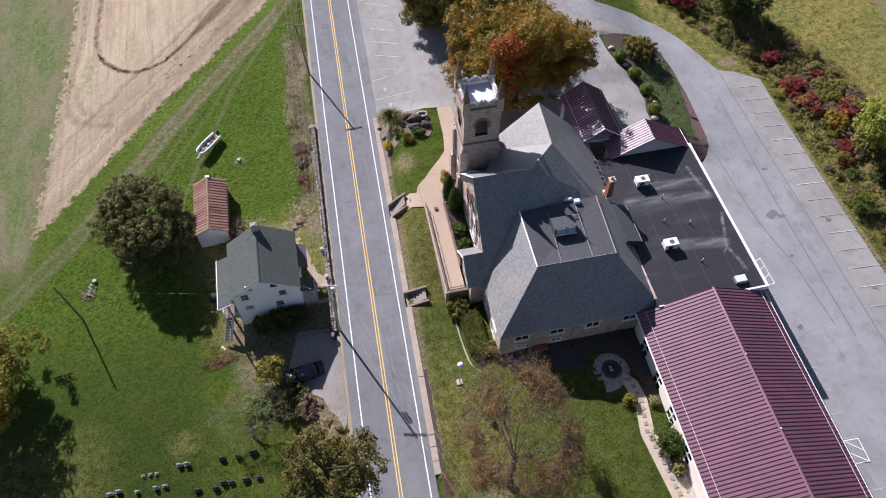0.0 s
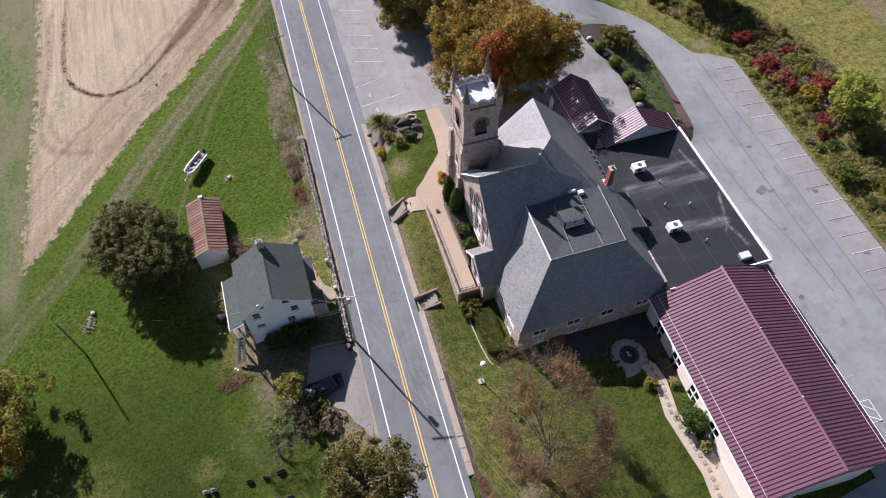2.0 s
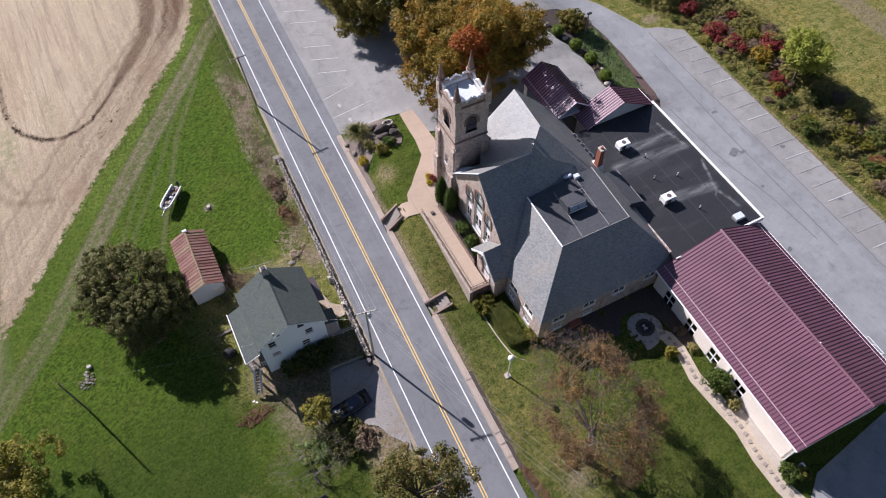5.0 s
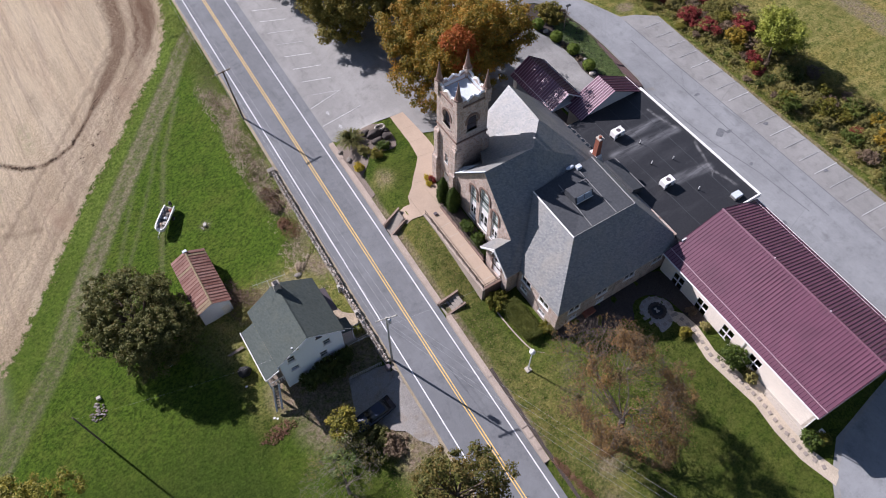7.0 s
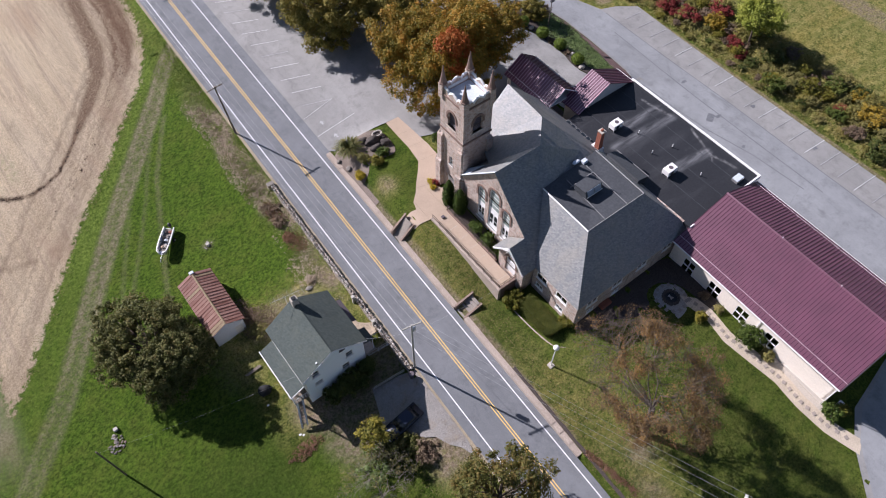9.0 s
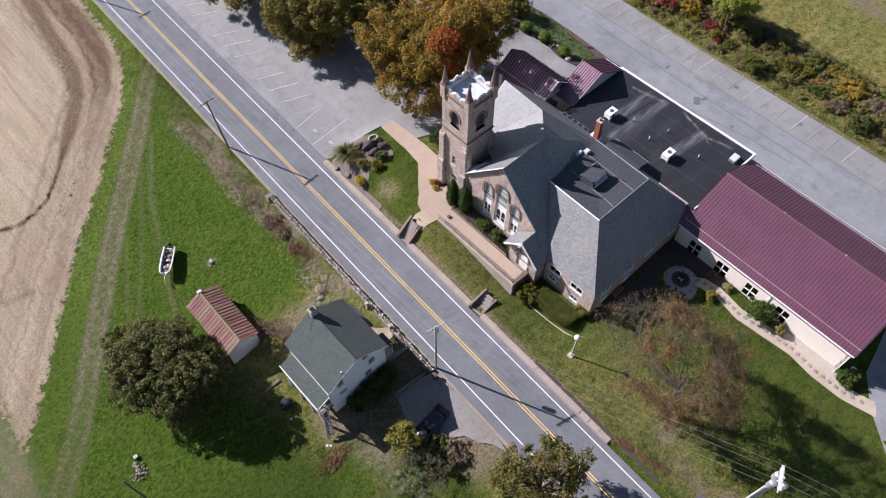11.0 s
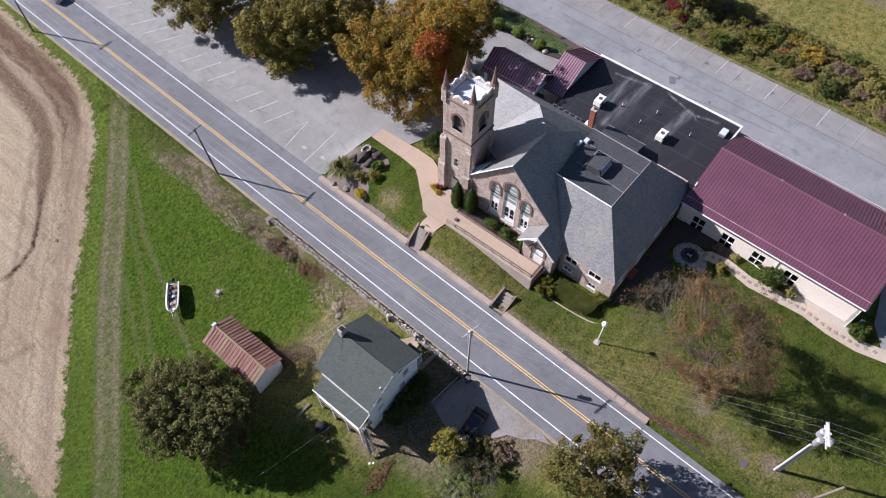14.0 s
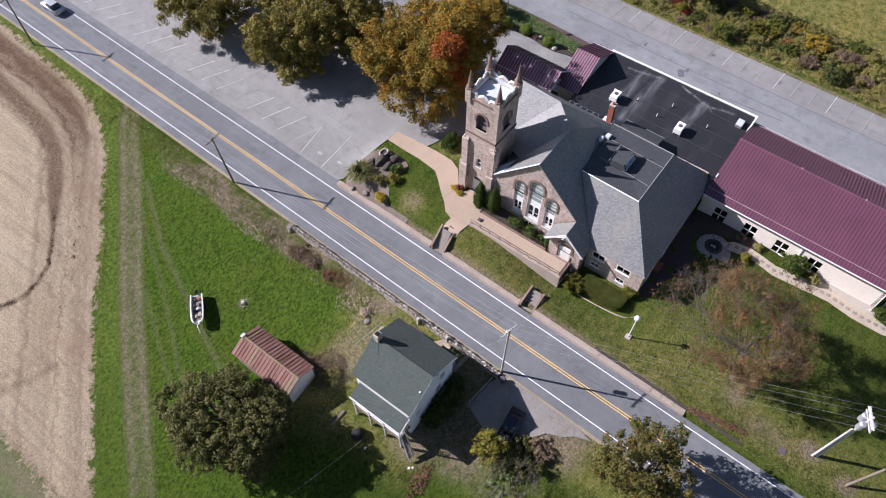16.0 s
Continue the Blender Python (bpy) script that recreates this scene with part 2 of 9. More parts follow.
def asphalt(name, tone, crack=0.5):
    m = Nodes(name)
    p = m.where()
    c = m.mix(m.noise(p, 26, 3, 0.7, 0.3, 0.7), tuple(v * 0.82 for v in tone), tuple(v * 1.2 for v in tone))
    c = m.mix(m.math("MULTIPLY", m.noise(p, 0.17, 7, 0.76, 0.42, 0.64), 0.7), c, tuple(v * 1.34 for v in tone))
    c = m.mix(m.math("MULTIPLY", m.noise(m.stretch(p, (1.3, 0.06, 1)), 0.6, 4, 0.6, 0.45, 0.75), 0.22), c, tuple(v * 0.68 for v in tone))
    c = m.mix(m.math("MULTIPLY", m.noise(p, 0.5, 7, 0.82, 0.51, 0.68), 0.55), c, tuple(v * 0.58 for v in tone))
    c = m.mix(m.math("MULTIPLY", m.noise(m.stretch(p, (0.5, 0.16, 1), (0, 0, radians(8))), 0.7, 5, 0.7, 0.6, 0.72), 0.6), c, tuple(v * 0.6 for v in tone))
    c = m.mix(m.math("MULTIPLY", m.noise(m.stretch(p, (0.9, 0.1, 1), (0, 0, radians(-6))), 0.8, 5, 0.7, 0.56, 0.72), 0.45), c, tuple(v * 1.28 for v in tone))
    # tar lines along wandering cracks
    v = m.add("TexVoronoi", feature="DISTANCE_TO_EDGE")
    warp = m.add("TexNoise")
    m.put(warp, "Vector", p), m.put(warp, "Scale", 0.35), m.put(warp, "Detail", 4)
    vec = m.mix(0.92, warp.outputs["Color"], p, "ADD")
    m.put(v, "Vector", vec), m.put(v, "Scale", 0.085)
    line = m.add("MapRange")
    m.put(line, "Value", v.outputs["Distance"]), m.put(line, "From Min", 0.0035), m.put(line, "From Max", 0.007)
    m.put(line, "To Min", 1.0), m.put(line, "To Max", 0.0)
    keep = m.noise(p, 0.09, 3, 0.5, 0.45, 0.6)
    c = m.mix(m.math("MULTIPLY", m.math("MULTIPLY", line.outputs[0], keep), crack), c, (0.05, 0.05, 0.055))
    m.bump(m.noise(p, 30, 3, 0.7), 0.35, 0.02)
    return m.done(c, 0.88, 0, 0.25)


def stone_wall(name, a, b, mortar, width=0.5, row=0.24):
    m = Nodes(name)
    p = m.where()
    sep = m.add("SeparateXYZ")
    m.put(sep, 0, p)
    along = m.math("ADD", sep.outputs[0], sep.outputs[1])
    com = m.add("CombineXYZ")
    m.put(com, 0, along), m.put(com, 1, sep.outputs[2])
    jit = m.add("TexNoise")
    m.put(jit, "Vector", p), m.put(jit, "Scale", 1.3)
    vec = m.mix(0.12, com.outputs[0], jit.outputs["Color"], "ADD")
    # rubble: flattened cells, each with a tone of its own, and pale joints between them
    cells = m.stretch(vec, (1 / width, 1 / row, 1))
    v = m.add("TexVoronoi")
    m.put(v, "Vector", cells), m.put(v, "Scale", 1.0), m.put(v, "Randomness", 0.75)
    ve = m.add("TexVoronoi", feature="DISTANCE_TO_EDGE")
    m.put(ve, "Vector", cells), m.put(ve, "Scale", 1.0), m.put(ve, "Randomness", 0.75)
    tone = m.add("SeparateColor")
    m.put(tone, 0, v.outputs["Color"])
    joint = m.add("MapRange")
    m.put(joint, "Value", ve.outputs["Distance"]), m.put(joint, "From Min", 0.04), m.put(joint, "From Max", 0.12)
    m.put(joint, "To Min", 1.0), m.put(joint, "To Max", 0.0)
    c = m.mix(tone.outputs[0], a, b)
    c = m.mix(m.math("MULTIPLY", tone.outputs[1], 0.35), c, tuple(x * y for x, y in zip(b, (0.82, 0.6, 0.5))))
    c = m.mix(m.noise(p, 1.6, 5, 0.7, 0.4, 0.7), c, tuple(0.62 * x + 0.1 * y for x, y in zip(a, b)))
    c = m.mix(m.math("MULTIPLY", m.noise(p, 9, 4, 0.7, 0.35, 0.7), 0.45), c, tuple(min(1, x * 1.35) for x in b))
    c = m.mix(joint.outputs[0], c, mortar)
    c = m.mix(m.math("MULTIPLY", m.noise(m.stretch(p, (1.4, 1.4, 0.18)), 0.9, 4, 0.6, 0.52, 0.78), 0.45), c, (0.09, 0.08, 0.07))
    m.bump(m.math("SUBTRACT", m.noise(p, 7, 4, 0.7), joint.outputs[0]), 0.7, 0.06)
    return m.done(c, 0.9, 0, 0.2)


def slate(name, a, b, course=0.28, rough=0.52, spec=0.95):
    m = Nodes(name)
    p = m.where()
    sep = m.add("SeparateXYZ")
    m.put(sep, 0, p)
    com = m.add("CombineXYZ")
    m.put(com, 0, m.math("ADD", sep.outputs[0], sep.outputs[1])), m.put(com, 1, m.math("MULTIPLY", sep.outputs[2], 1.35))
    t = m.add("TexBrick")
    m.put(t, "Vector", com.outputs[0]), m.put(t, "Scale", 1.0), m.put(t, "Mortar Size", 0.012), m.put(t, "Brick Width", 0.24), m.put(t, "Row Height", course)
    m.put(t, "Color1", (0.0, 0.0, 0.0)), m.put(t, "Color2", (1.0, 1.0, 1.0)), m.put(t, "Mortar", (0.2, 0.2, 0.2))
    c = m.mix(t.outputs["Color"], a, b)
    c = m.mix(m.math("MULTIPLY", m.noise(p, 3.4, 6, 0.84, 0.44, 0.62), 0.35), c, tuple(x * 1.35 for x in b))
    c = m.mix(m.math("MULTIPLY", m.noise(p, 0.45, 5, 0.7, 0.45, 0.7), 0.2), c, tuple(x * 0.85 for x in a))
    c = m.mix(m.math("MULTIPLY", m.noise(m.stretch(p, (1, 1, 0.45)), 0.35, 5, 0.7, 0.46, 0.66), 0.3), c, tuple(x * y for x, y in zip(b, (1.25, 1.1, 0.88))))
    c = m.mix(m.math("MULTIPLY", m.noise(p, 2.1, 6, 0.84, 0.6, 0.68), 0.5), c, (0.07, 0.068, 0.064))
    m.bump(m.math("SUBTRACT", m.noise(p, 6, 3), t.outputs["Fac"]), 0.2, 0.03)
    return m.done(c, rough, 0, spec)


def leaves(name, colors, patch=0.35, rough=0.6):
    """Foliage: each leaf card takes its own tone, and whole boughs lean one way."""
    m = Nodes(name)
    p = m.where()
    g = m.add("NewGeometry")
    r = m.add("ValToRGB")
    els = r.color_ramp.elements
    els[0].position, els[0].color = 0.0, (*colors[0], 1)
    els[1].position, els[1].color = 1.0, (*colors[-1], 1)
    for i, col in enumerate(colors[1:-1], 1):
        e = els.new(i / (len(colors) - 1))
        e.color = (*col, 1)
    bough = m.noise(p, patch, 3, 0.6, 0.34, 0.66)
    f = m.math("ADD", m.math("MULTIPLY", g.outputs["Random Per Island"], 0.5), m.math("MULTIPLY", bough, 0.5))
    m.put(r, 0, f)
    m.done(r.outputs[0], rough, 0, 0.2)
    tr = m.add("BsdfTranslucent")
    m.put(tr, "Color", r.outputs[0])
    mx = m.add("MixShader")
    m.put(mx, 0, 0.3)
    m.tree.links.new(m.bsdf.outputs[0], mx.inputs[1]), m.tree.links.new(tr.outputs[0], mx.inputs[2])
    m.tree.links.new(mx.outputs[0], m.tree.nodes["Material Output"].inputs[0])
    return m.mat


def pane_glass():
    m = Nodes("window_glass")
    m.done((0.55, 0.6, 0.62), 0.04, 0, 0.5)
    m.put(m.bsdf, "Transmission Weight", 1.0), m.put(m.bsdf, "IOR", 1.45)
    return m.mat


def seam_metal(name, color, rough=0.42):
    m = Nodes(name)
    p = m.where()
    c = m.mix(m.noise(p, 0.4, 4, 0.6), tuple(v * 0.86 for v in color), tuple(v * 1.14 for v in color))
    c = m.mix(m.math("MULTIPLY", m.noise(m.stretch(p, (0.25, 3, 1)), 1.0, 4, 0.7, 0.45, 0.75), 0.3), c, tuple(v * 0.7 + 0.03 for v in color))
    return m.done(c, rough, 0.0, 0.95)


GRASS = grass_material()
ROAD = asphalt("road_asphalt", (0.166, 0.172, 0.18), crack=0.0)
LOT = asphalt("lot_asphalt", (0.232, 0.239, 0.245), crack=0.15)
LOT_NORTH = asphalt("north_lot_asphalt", (0.246, 0.241, 0.231), crack=0.14)
STONE = stone_wall("church_stone", (0.22, 0.15, 0.12), (0.66, 0.53, 0.44), (0.55, 0.48, 0.43))
DARK_STONE = stone_wall("field_stone", (0.26, 0.22, 0.18), (0.5, 0.43, 0.35), (0.16, 0.14, 0.12))
SLATE = slate("roof_slate", (0.106, 0.117, 0.127), (0.226, 0.224, 0.212), 0.19)
SHINGLE = slate("green_grey_shingle", (0.06, 0.074, 0.068), (0.082, 0.097, 0.089), 0.16, 0.85, 0.2)
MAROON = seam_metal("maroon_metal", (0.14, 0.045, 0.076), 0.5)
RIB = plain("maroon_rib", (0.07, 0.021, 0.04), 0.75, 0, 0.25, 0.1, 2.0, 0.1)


def rusty_sheet():
    """Faded red roofing sheet: each one weathered differently, bleached and rusted in runs down the slope."""
    m = Nodes("rusty_red_metal")
    p = m.where()
    own = m.add("ObjectInfo").outputs["Random"]
    c = m.mix(own, (0.17, 0.075, 0.055), (0.26, 0.14, 0.112))
    runs = m.noise(m.stretch(p, (0.45, 4.5, 0.45)), 1.0, 5, 0.7, 0.42, 0.66)
    c = m.mix(m.math("MULTIPLY", runs, 0.6), c, (0.36, 0.235, 0.195))
    c = m.mix(m.math("MULTIPLY", m.noise(m.stretch(p, (0.8, 3.0, 0.8)), 1.3, 5, 0.75, 0.54, 0.68), 0.7), c, (0.12, 0.046, 0.026))
    m.bump(m.noise(m.stretch(p, (0.2, 9.0, 0.2)), 1.0, 2), 0.3, 0.03)
    return m.done(c, 0.7, 0, 0.25)


RUST = rusty_sheet()
RUST_LIGHT = plain("bleached_metal", (0.25, 0.19, 0.115), 0.7, 0.0, 0.3, 0.3, 1.5, 0.5)
def membrane():
    """Rolled black roofing with pale scuffs that run across the rolls."""
    m = Nodes("black_membrane")
    p = m.where()
    c = m.mix(m.noise(p, 5, 4, 0.7), (0.019, 0.02, 0.023), (0.03, 0.031, 0.035))
    scuff = m.noise(m.stretch(p, (0.1, 0.5, 1), (0, 0, radians(4))), 1.0, 5, 0.65, 0.52, 0.7)
    c = m.mix(m.math("MULTIPLY", scuff, 0.3), c, (0.09, 0.092, 0.098))
    c = m.mix(m.math("MULTIPLY", m.noise(p, 0.9, 5, 0.75, 0.62, 0.74), 0.3), c, (0.11, 0.11, 0.11))
    dust = m.add("SeparateColor")
    m.put(dust, 0, m.add("Attribute", attribute_name="dust").outputs["Color"])
    streaky = m.noise(m.stretch(p, (0.25, 1.6, 1), (0, 0, radians(4))), 1.0, 5, 0.7, 0.35, 0.62)
    c = m.mix(m.math("MULTIPLY", dust.outputs[0], streaky), c, (0.17, 0.173, 0.18))
    c = m.mix(m.math("MULTIPLY", dust.outputs[1], m.noise(p, 1.8, 5, 0.8, 0.4, 0.64)), c, (0.3, 0.295, 0.29))
    m.bump(m.noise(p, 14, 3), 0.2, 0.02)
    return m.done(c, 0.55, 0, 0.4)


MEMBRANE = membrane()
MEMBRANE_GREY = plain("grey_membrane", (0.058, 0.062, 0.068), 0.6, 0.0, 0.4, 0.2, 0.8, 0.3)
SEAM_GREY = plain("membrane_seam", (0.2, 0.2, 0.2), 0.7)
WHITE = plain("white_paint", (0.8, 0.79, 0.77), 0.55, 0, 0.4, 0.05, 2.0, 0.12)
CREAM = plain("cream_render", (0.84, 0.76, 0.67), 0.8, 0, 0.2, 0.06, 1.0, 0.12)
SIDING = plain("white_siding", (0.92, 0.96, 1.0), 0.6, 0, 0.3, 0.02, 2.0, 0.04)
TIN = plain("pale_tin", (0.58, 0.63, 0.68), 0.45, 0.0, 0.5, 0.1, 1.2, 0.25)
WORN_WALK = plain("worn_walk", (0.33, 0.27, 0.2), 0.95, 0, 0.1, 0.3, 1.6, 0.5)
CONCRETE = plain("concrete", (0.47, 0.42, 0.36), 0.9, 0, 0.2, 0.14, 1.6, 0.4)
WALK = plain("tan_walk", (0.43, 0.332, 0.25), 0.9, 0, 0.2, 0.08, 1.4, 0.22)
CURB = plain("curb_stone", (0.4, 0.33, 0.275), 0.9, 0, 0.2, 0.22, 1.8, 0.45)


def gravel():
    m = Nodes("gravel")
    p = m.where()
    c = m.mix(m.noise(p, 9, 4, 0.8, 0.34, 0.66), (0.17, 0.158, 0.148), (0.4, 0.375, 0.345))
    c = m.mix(m.math("MULTIPLY", m.noise(p, 0.55, 6, 0.75, 0.48, 0.64), 0.6), c, m.mix(m.noise(p, 5, 4, 0.8), (0.15, 0.115, 0.08), (0.36, 0.285, 0.205)))
    c = m.mix(m.math("MULTIPLY", m.noise(p, 1.6, 6, 0.8, 0.55, 0.66), 0.5), c, (0.085, 0.08, 0.05))
    m.bump(m.noise(p, 12, 4, 0.8), 0.6, 0.05)
    return m.done(c, 0.95, 0, 0.1)


GRAVEL = gravel()
DUSTY = plain("dusty_verge", (0.34, 0.285, 0.2), 0.95, 0, 0.1, 0.35, 2.4, 0.6)
BED_EARTH = plain("bed_earth", (0.19, 0.155, 0.13), 0.95, 0, 0.1, 0.35, 2.5, 0.5)
MULCH = plain("mulch", (0.078, 0.064, 0.056), 0.95, 0, 0.1, 0.4, 2.5, 0.3)
PIT_GRAVEL = plain("grey_pit_gravel", (0.38, 0.35, 0.31), 0.95, 0, 0.1, 0.25, 3.0, 0.4)
SANDY = plain("sandy_walk", (0.52, 0.44, 0.34), 0.95, 0, 0.1, 0.22, 2.5, 0.4)
FLAG = plain("flagstone", (0.31, 0.265, 0.23), 0.9, 0, 0.2, 0.15, 3.0, 0.3)
BRICK = plain("red_brick", (0.27, 0.1, 0.066), 0.85, 0, 0.2, 0.28, 3.0, 0.35)
WOOD = plain("weathered_wood", (0.2, 0.165, 0.13), 0.85, 0, 0.2, 0.22, 2.5, 0.35)
PALE_WOOD = plain("pale_wood", (0.5, 0.47, 0.42), 0.8, 0, 0.2, 0.15, 2.5, 0.35)
BARK = plain("bark", (0.13, 0.1, 0.075), 0.95, 0, 0.1, 0.35, 3.0, 0.4)
GREY_BARK = plain("grey_bark", (0.145, 0.12, 0.1), 0.95, 0, 0.1, 0.3, 3.0, 0.4)
PALE_BARK = plain("pale_bark", (0.21, 0.18, 0.15), 0.95, 0, 0.1, 0.25, 3.0, 0.3)
IRON = plain("dark_iron", (0.075, 0.055, 0.045), 0.6, 0.3, 0.4, 0.2)
STEEL = plain("galvanised_steel", (0.5, 0.51, 0.52), 0.45, 0.5, 0.5, 0.1)
RUBBER = plain("rubber", (0.02, 0.02, 0.021), 0.8)
ROCK = plain("rock", (0.22, 0.197, 0.172), 0.9, 0, 0.2, 0.35, 1.8, 0.5)
PALE_ROCK = plain("pale_rock", (0.42, 0.385, 0.34), 0.9, 0, 0.2, 0.35, 1.8, 0.5)
LINE_WHITE = plain("white_line", (0.74, 0.74, 0.75), 0.7, 0, 0.3, 0.08, 2.0, 0.15)
LINE_YELLOW = plain("yellow_line", (0.8, 0.53, 0.16), 0.7, 0, 0.3, 0.12, 2.0, 0.2)
TAR = plain("tar_joint", (0.155, 0.16, 0.17), 0.8, 0, 0.3, 0.3, 1.0, 0.6)
LINE_FADED = plain("faded_line", (0.4, 0.4, 0.395), 0.8, 0, 0.2, 0.25, 1.0, 0.5)
BLACK = plain("black_paint", (0.018, 0.018, 0.02), 0.35, 0, 0.5, 0.1)
NAVY = plain("navy_car_paint", (0.02, 0.028, 0.05), 0.25, 0.2, 0.6, 0.05)
SILVER = plain("silver_car_paint", (0.62, 0.63, 0.65), 0.28, 0.35, 0.6, 0.04)
TINT = plain("tinted_glass", (0.02, 0.025, 0.03), 0.08, 0, 0.6, 0.05)
GLASS = pane_glass()
LEAF_ORANGE = leaves("autumn_orange_leaves", [(0.0824, 0.0878, 0.0165), (0.186, 0.154, 0.0241), (0.319, 0.192, 0.0264), (0.428, 0.192, 0.0264)], 0.5)
LEAF_RUST = leaves("russet_leaves", [(0.3, 0.085, 0.02), (0.36, 0.1, 0.025), (0.3, 0.13, 0.03)])
LEAF_OLIVE = leaves("olive_leaves", [(0.0968, 0.104, 0.0236), (0.195, 0.168, 0.0354), (0.319, 0.224, 0.0496)], 0.5)
LEAF_DARK = leaves("dark_green_leaves", [(0.0351, 0.054, 0.0121), (0.0743, 0.0972, 0.0216), (0.149, 0.146, 0.0405)], 0.6)
LEAF_GREEN = leaves("green_leaves", [(0.056, 0.0868, 0.0168), (0.115, 0.147, 0.028), (0.196, 0.182, 0.0392)])
LEAF_YELLOW = leaves("yellow_leaves", [(0.22, 0.19, 0.02), (0.44, 0.34, 0.03), (0.56, 0.42, 0.04)])
LEAF_LIME = leaves("lime_leaves", [(0.15, 0.19, 0.025), (0.29, 0.32, 0.05), (0.42, 0.42, 0.09)])
LEAF_DUSK = leaves("brown_green_leaves", [(0.05, 0.058, 0.016), (0.1, 0.108, 0.03), (0.17, 0.165, 0.055), (0.2, 0.14, 0.05)], 0.6)
LEAF_GOLD = leaves("gold_leaves", [(0.17, 0.13, 0.02), (0.33, 0.23, 0.03), (0.44, 0.29, 0.045)])
LEAF_ROADSIDE = leaves("turning_leaves", [(0.045, 0.06, 0.014), (0.095, 0.1, 0.024), (0.16, 0.125, 0.034), (0.22, 0.13, 0.04)], 0.7)
LEAF_HEDGE = leaves("hedge_leaves", [(0.062, 0.077, 0.015), (0.108, 0.122, 0.024), (0.165, 0.165, 0.04)], 1.0)
LEAF_DRYGRASS = leaves("dry_grass", [(0.13, 0.125, 0.04), (0.24, 0.21, 0.08), (0.36, 0.3, 0.13)])
LEAF_RED = leaves("crimson_leaves", [(0.11, 0.028, 0.022), (0.24, 0.04, 0.038), (0.34, 0.085, 0.06)])
LEAF_BROWN = leaves("brown_leaves", [(0.095, 0.07, 0.044), (0.155, 0.108, 0.058), (0.23, 0.135, 0.054), (0.32, 0.19, 0.056)], 0.5)
LEAF_WEED = leaves("verge_weeds", [(0.09, 0.135, 0.02), (0.17, 0.24, 0.036), (0.26, 0.31, 0.07)])
RED_MULCH = plain("red_mulch", (0.15, 0.1, 0.092), 0.95, 0, 0.1, 0.35, 2.5, 0.3)
LEAF_SCRUB = leaves("scrub_leaves", [(0.11, 0.115, 0.036), (0.22, 0.2, 0.066), (0.35, 0.285, 0.105)])
LEAF_BOX = leaves("clipped_leaves", [(0.04, 0.068, 0.014), (0.08, 0.122, 0.022), (0.14, 0.178, 0.036)], 1.2)
LEAF_YELLOWGREEN = leaves("yellow_green_leaves", [(0.075, 0.09, 0.014), (0.17, 0.16, 0.025), (0.28, 0.22, 0.03)])
LEAF_BROWNGREY = leaves("dry_brush", [(0.12, 0.085, 0.055), (0.21, 0.15, 0.1), (0.3, 0.225, 0.15)])
LEAF_RUSTY = leaves("rusty_brush", [(0.16, 0.08, 0.045), (0.24, 0.13, 0.075), (0.3, 0.2, 0.11)])
LEAF_SCRUB2 = leaves("rough_scrub", [(0.12, 0.13, 0.036), (0.26, 0.235, 0.065), (0.42, 0.34, 0.12)])
LEAF_YARD = leaves("yellowing_leaves", [(0.085, 0.1, 0.02), (0.22, 0.2, 0.035), (0.4, 0.32, 0.05)], 0.6)
LEAF_CLOD = leaves("dark_soil_crumbs", [(0.05, 0.033, 0.024), (0.09, 0.06, 0.042), (0.14, 0.1, 0.07)])
LEAF_CYPRESS = leaves("cypress_leaves", [(0.022, 0.04, 0.008), (0.048, 0.08, 0.013), (0.09, 0.125, 0.02)], 1.5)
# Opaque panes: the blue sky reflection is painted into the base colour.
SKY_GLASS = plain("sky_toned_glass", (0.24, 0.3, 0.37), 0.1, 0, 0.6, 0.08, 2.0, 0.15)
LINE_WORN = plain("worn_line", (0.6, 0.6, 0.59), 0.8, 0, 0.2, 0.25, 1.4, 0.6)
LEAF_JUNIPER = leaves("juniper_leaves", [(0.11, 0.165, 0.06), (0.2, 0.27, 0.1), (0.3, 0.37, 0.15)], 1.0)
LEAF_BALL = leaves("clipped_ball_leaves", [(0.07, 0.105, 0.014), (0.13, 0.185, 0.026), (0.21, 0.265, 0.045)], 1.2)
DARK_ROCK = plain("dark_rock", (0.078, 0.067, 0.06), 0.9, 0, 0.2, 0.35, 1.8, 0.5)
PALE_STONE = stone_wall("pale_dry_stone", (0.36, 0.3, 0.24), (0.56, 0.48, 0.39), (0.26, 0.22, 0.18), 0.32, 0.17)
# Pale grey-green stands for sky mirrored in the glass, put in its colour.
LEADED = plain("leaded_glass", (0.27, 0.33, 0.31), 0.2, 0, 0.6, 0.25, 3.0, 0.3)
LEAF_FALLEN = leaves("fallen_leaves", [(0.16, 0.09, 0.055), (0.25, 0.14, 0.085), (0.34, 0.21, 0.13)])
SILVER_DARK = plain("grey_car_paint", (0.23, 0.24, 0.26), 0.28, 0.35, 0.6, 0.04)
LEAF_RUSTBROWN = leaves("rust_brown_leaves", [(0.17, 0.095, 0.045), (0.28, 0.145, 0.055), (0.38, 0.22, 0.08)])
LEAF_STRAW = leaves("dry_litter", [(0.3, 0.225, 0.155), (0.48, 0.385, 0.28), (0.6, 0.5, 0.38)])
STEP_STONE = plain("step_stone", (0.3, 0.265, 0.23), 0.9, 0, 0.2, 0.25, 2.2, 0.4)
STACKED = plain("stacked_stone", (0.27, 0.2, 0.16), 0.9, 0, 0.2, 0.4, 3.0, 0.5)


# ---- mesh helpers ----
def base_of(ob):
    v = Vector((0, 0, 0))
    while ob is not None:
        v = v + ob.location
        ob = ob.parent
    return v


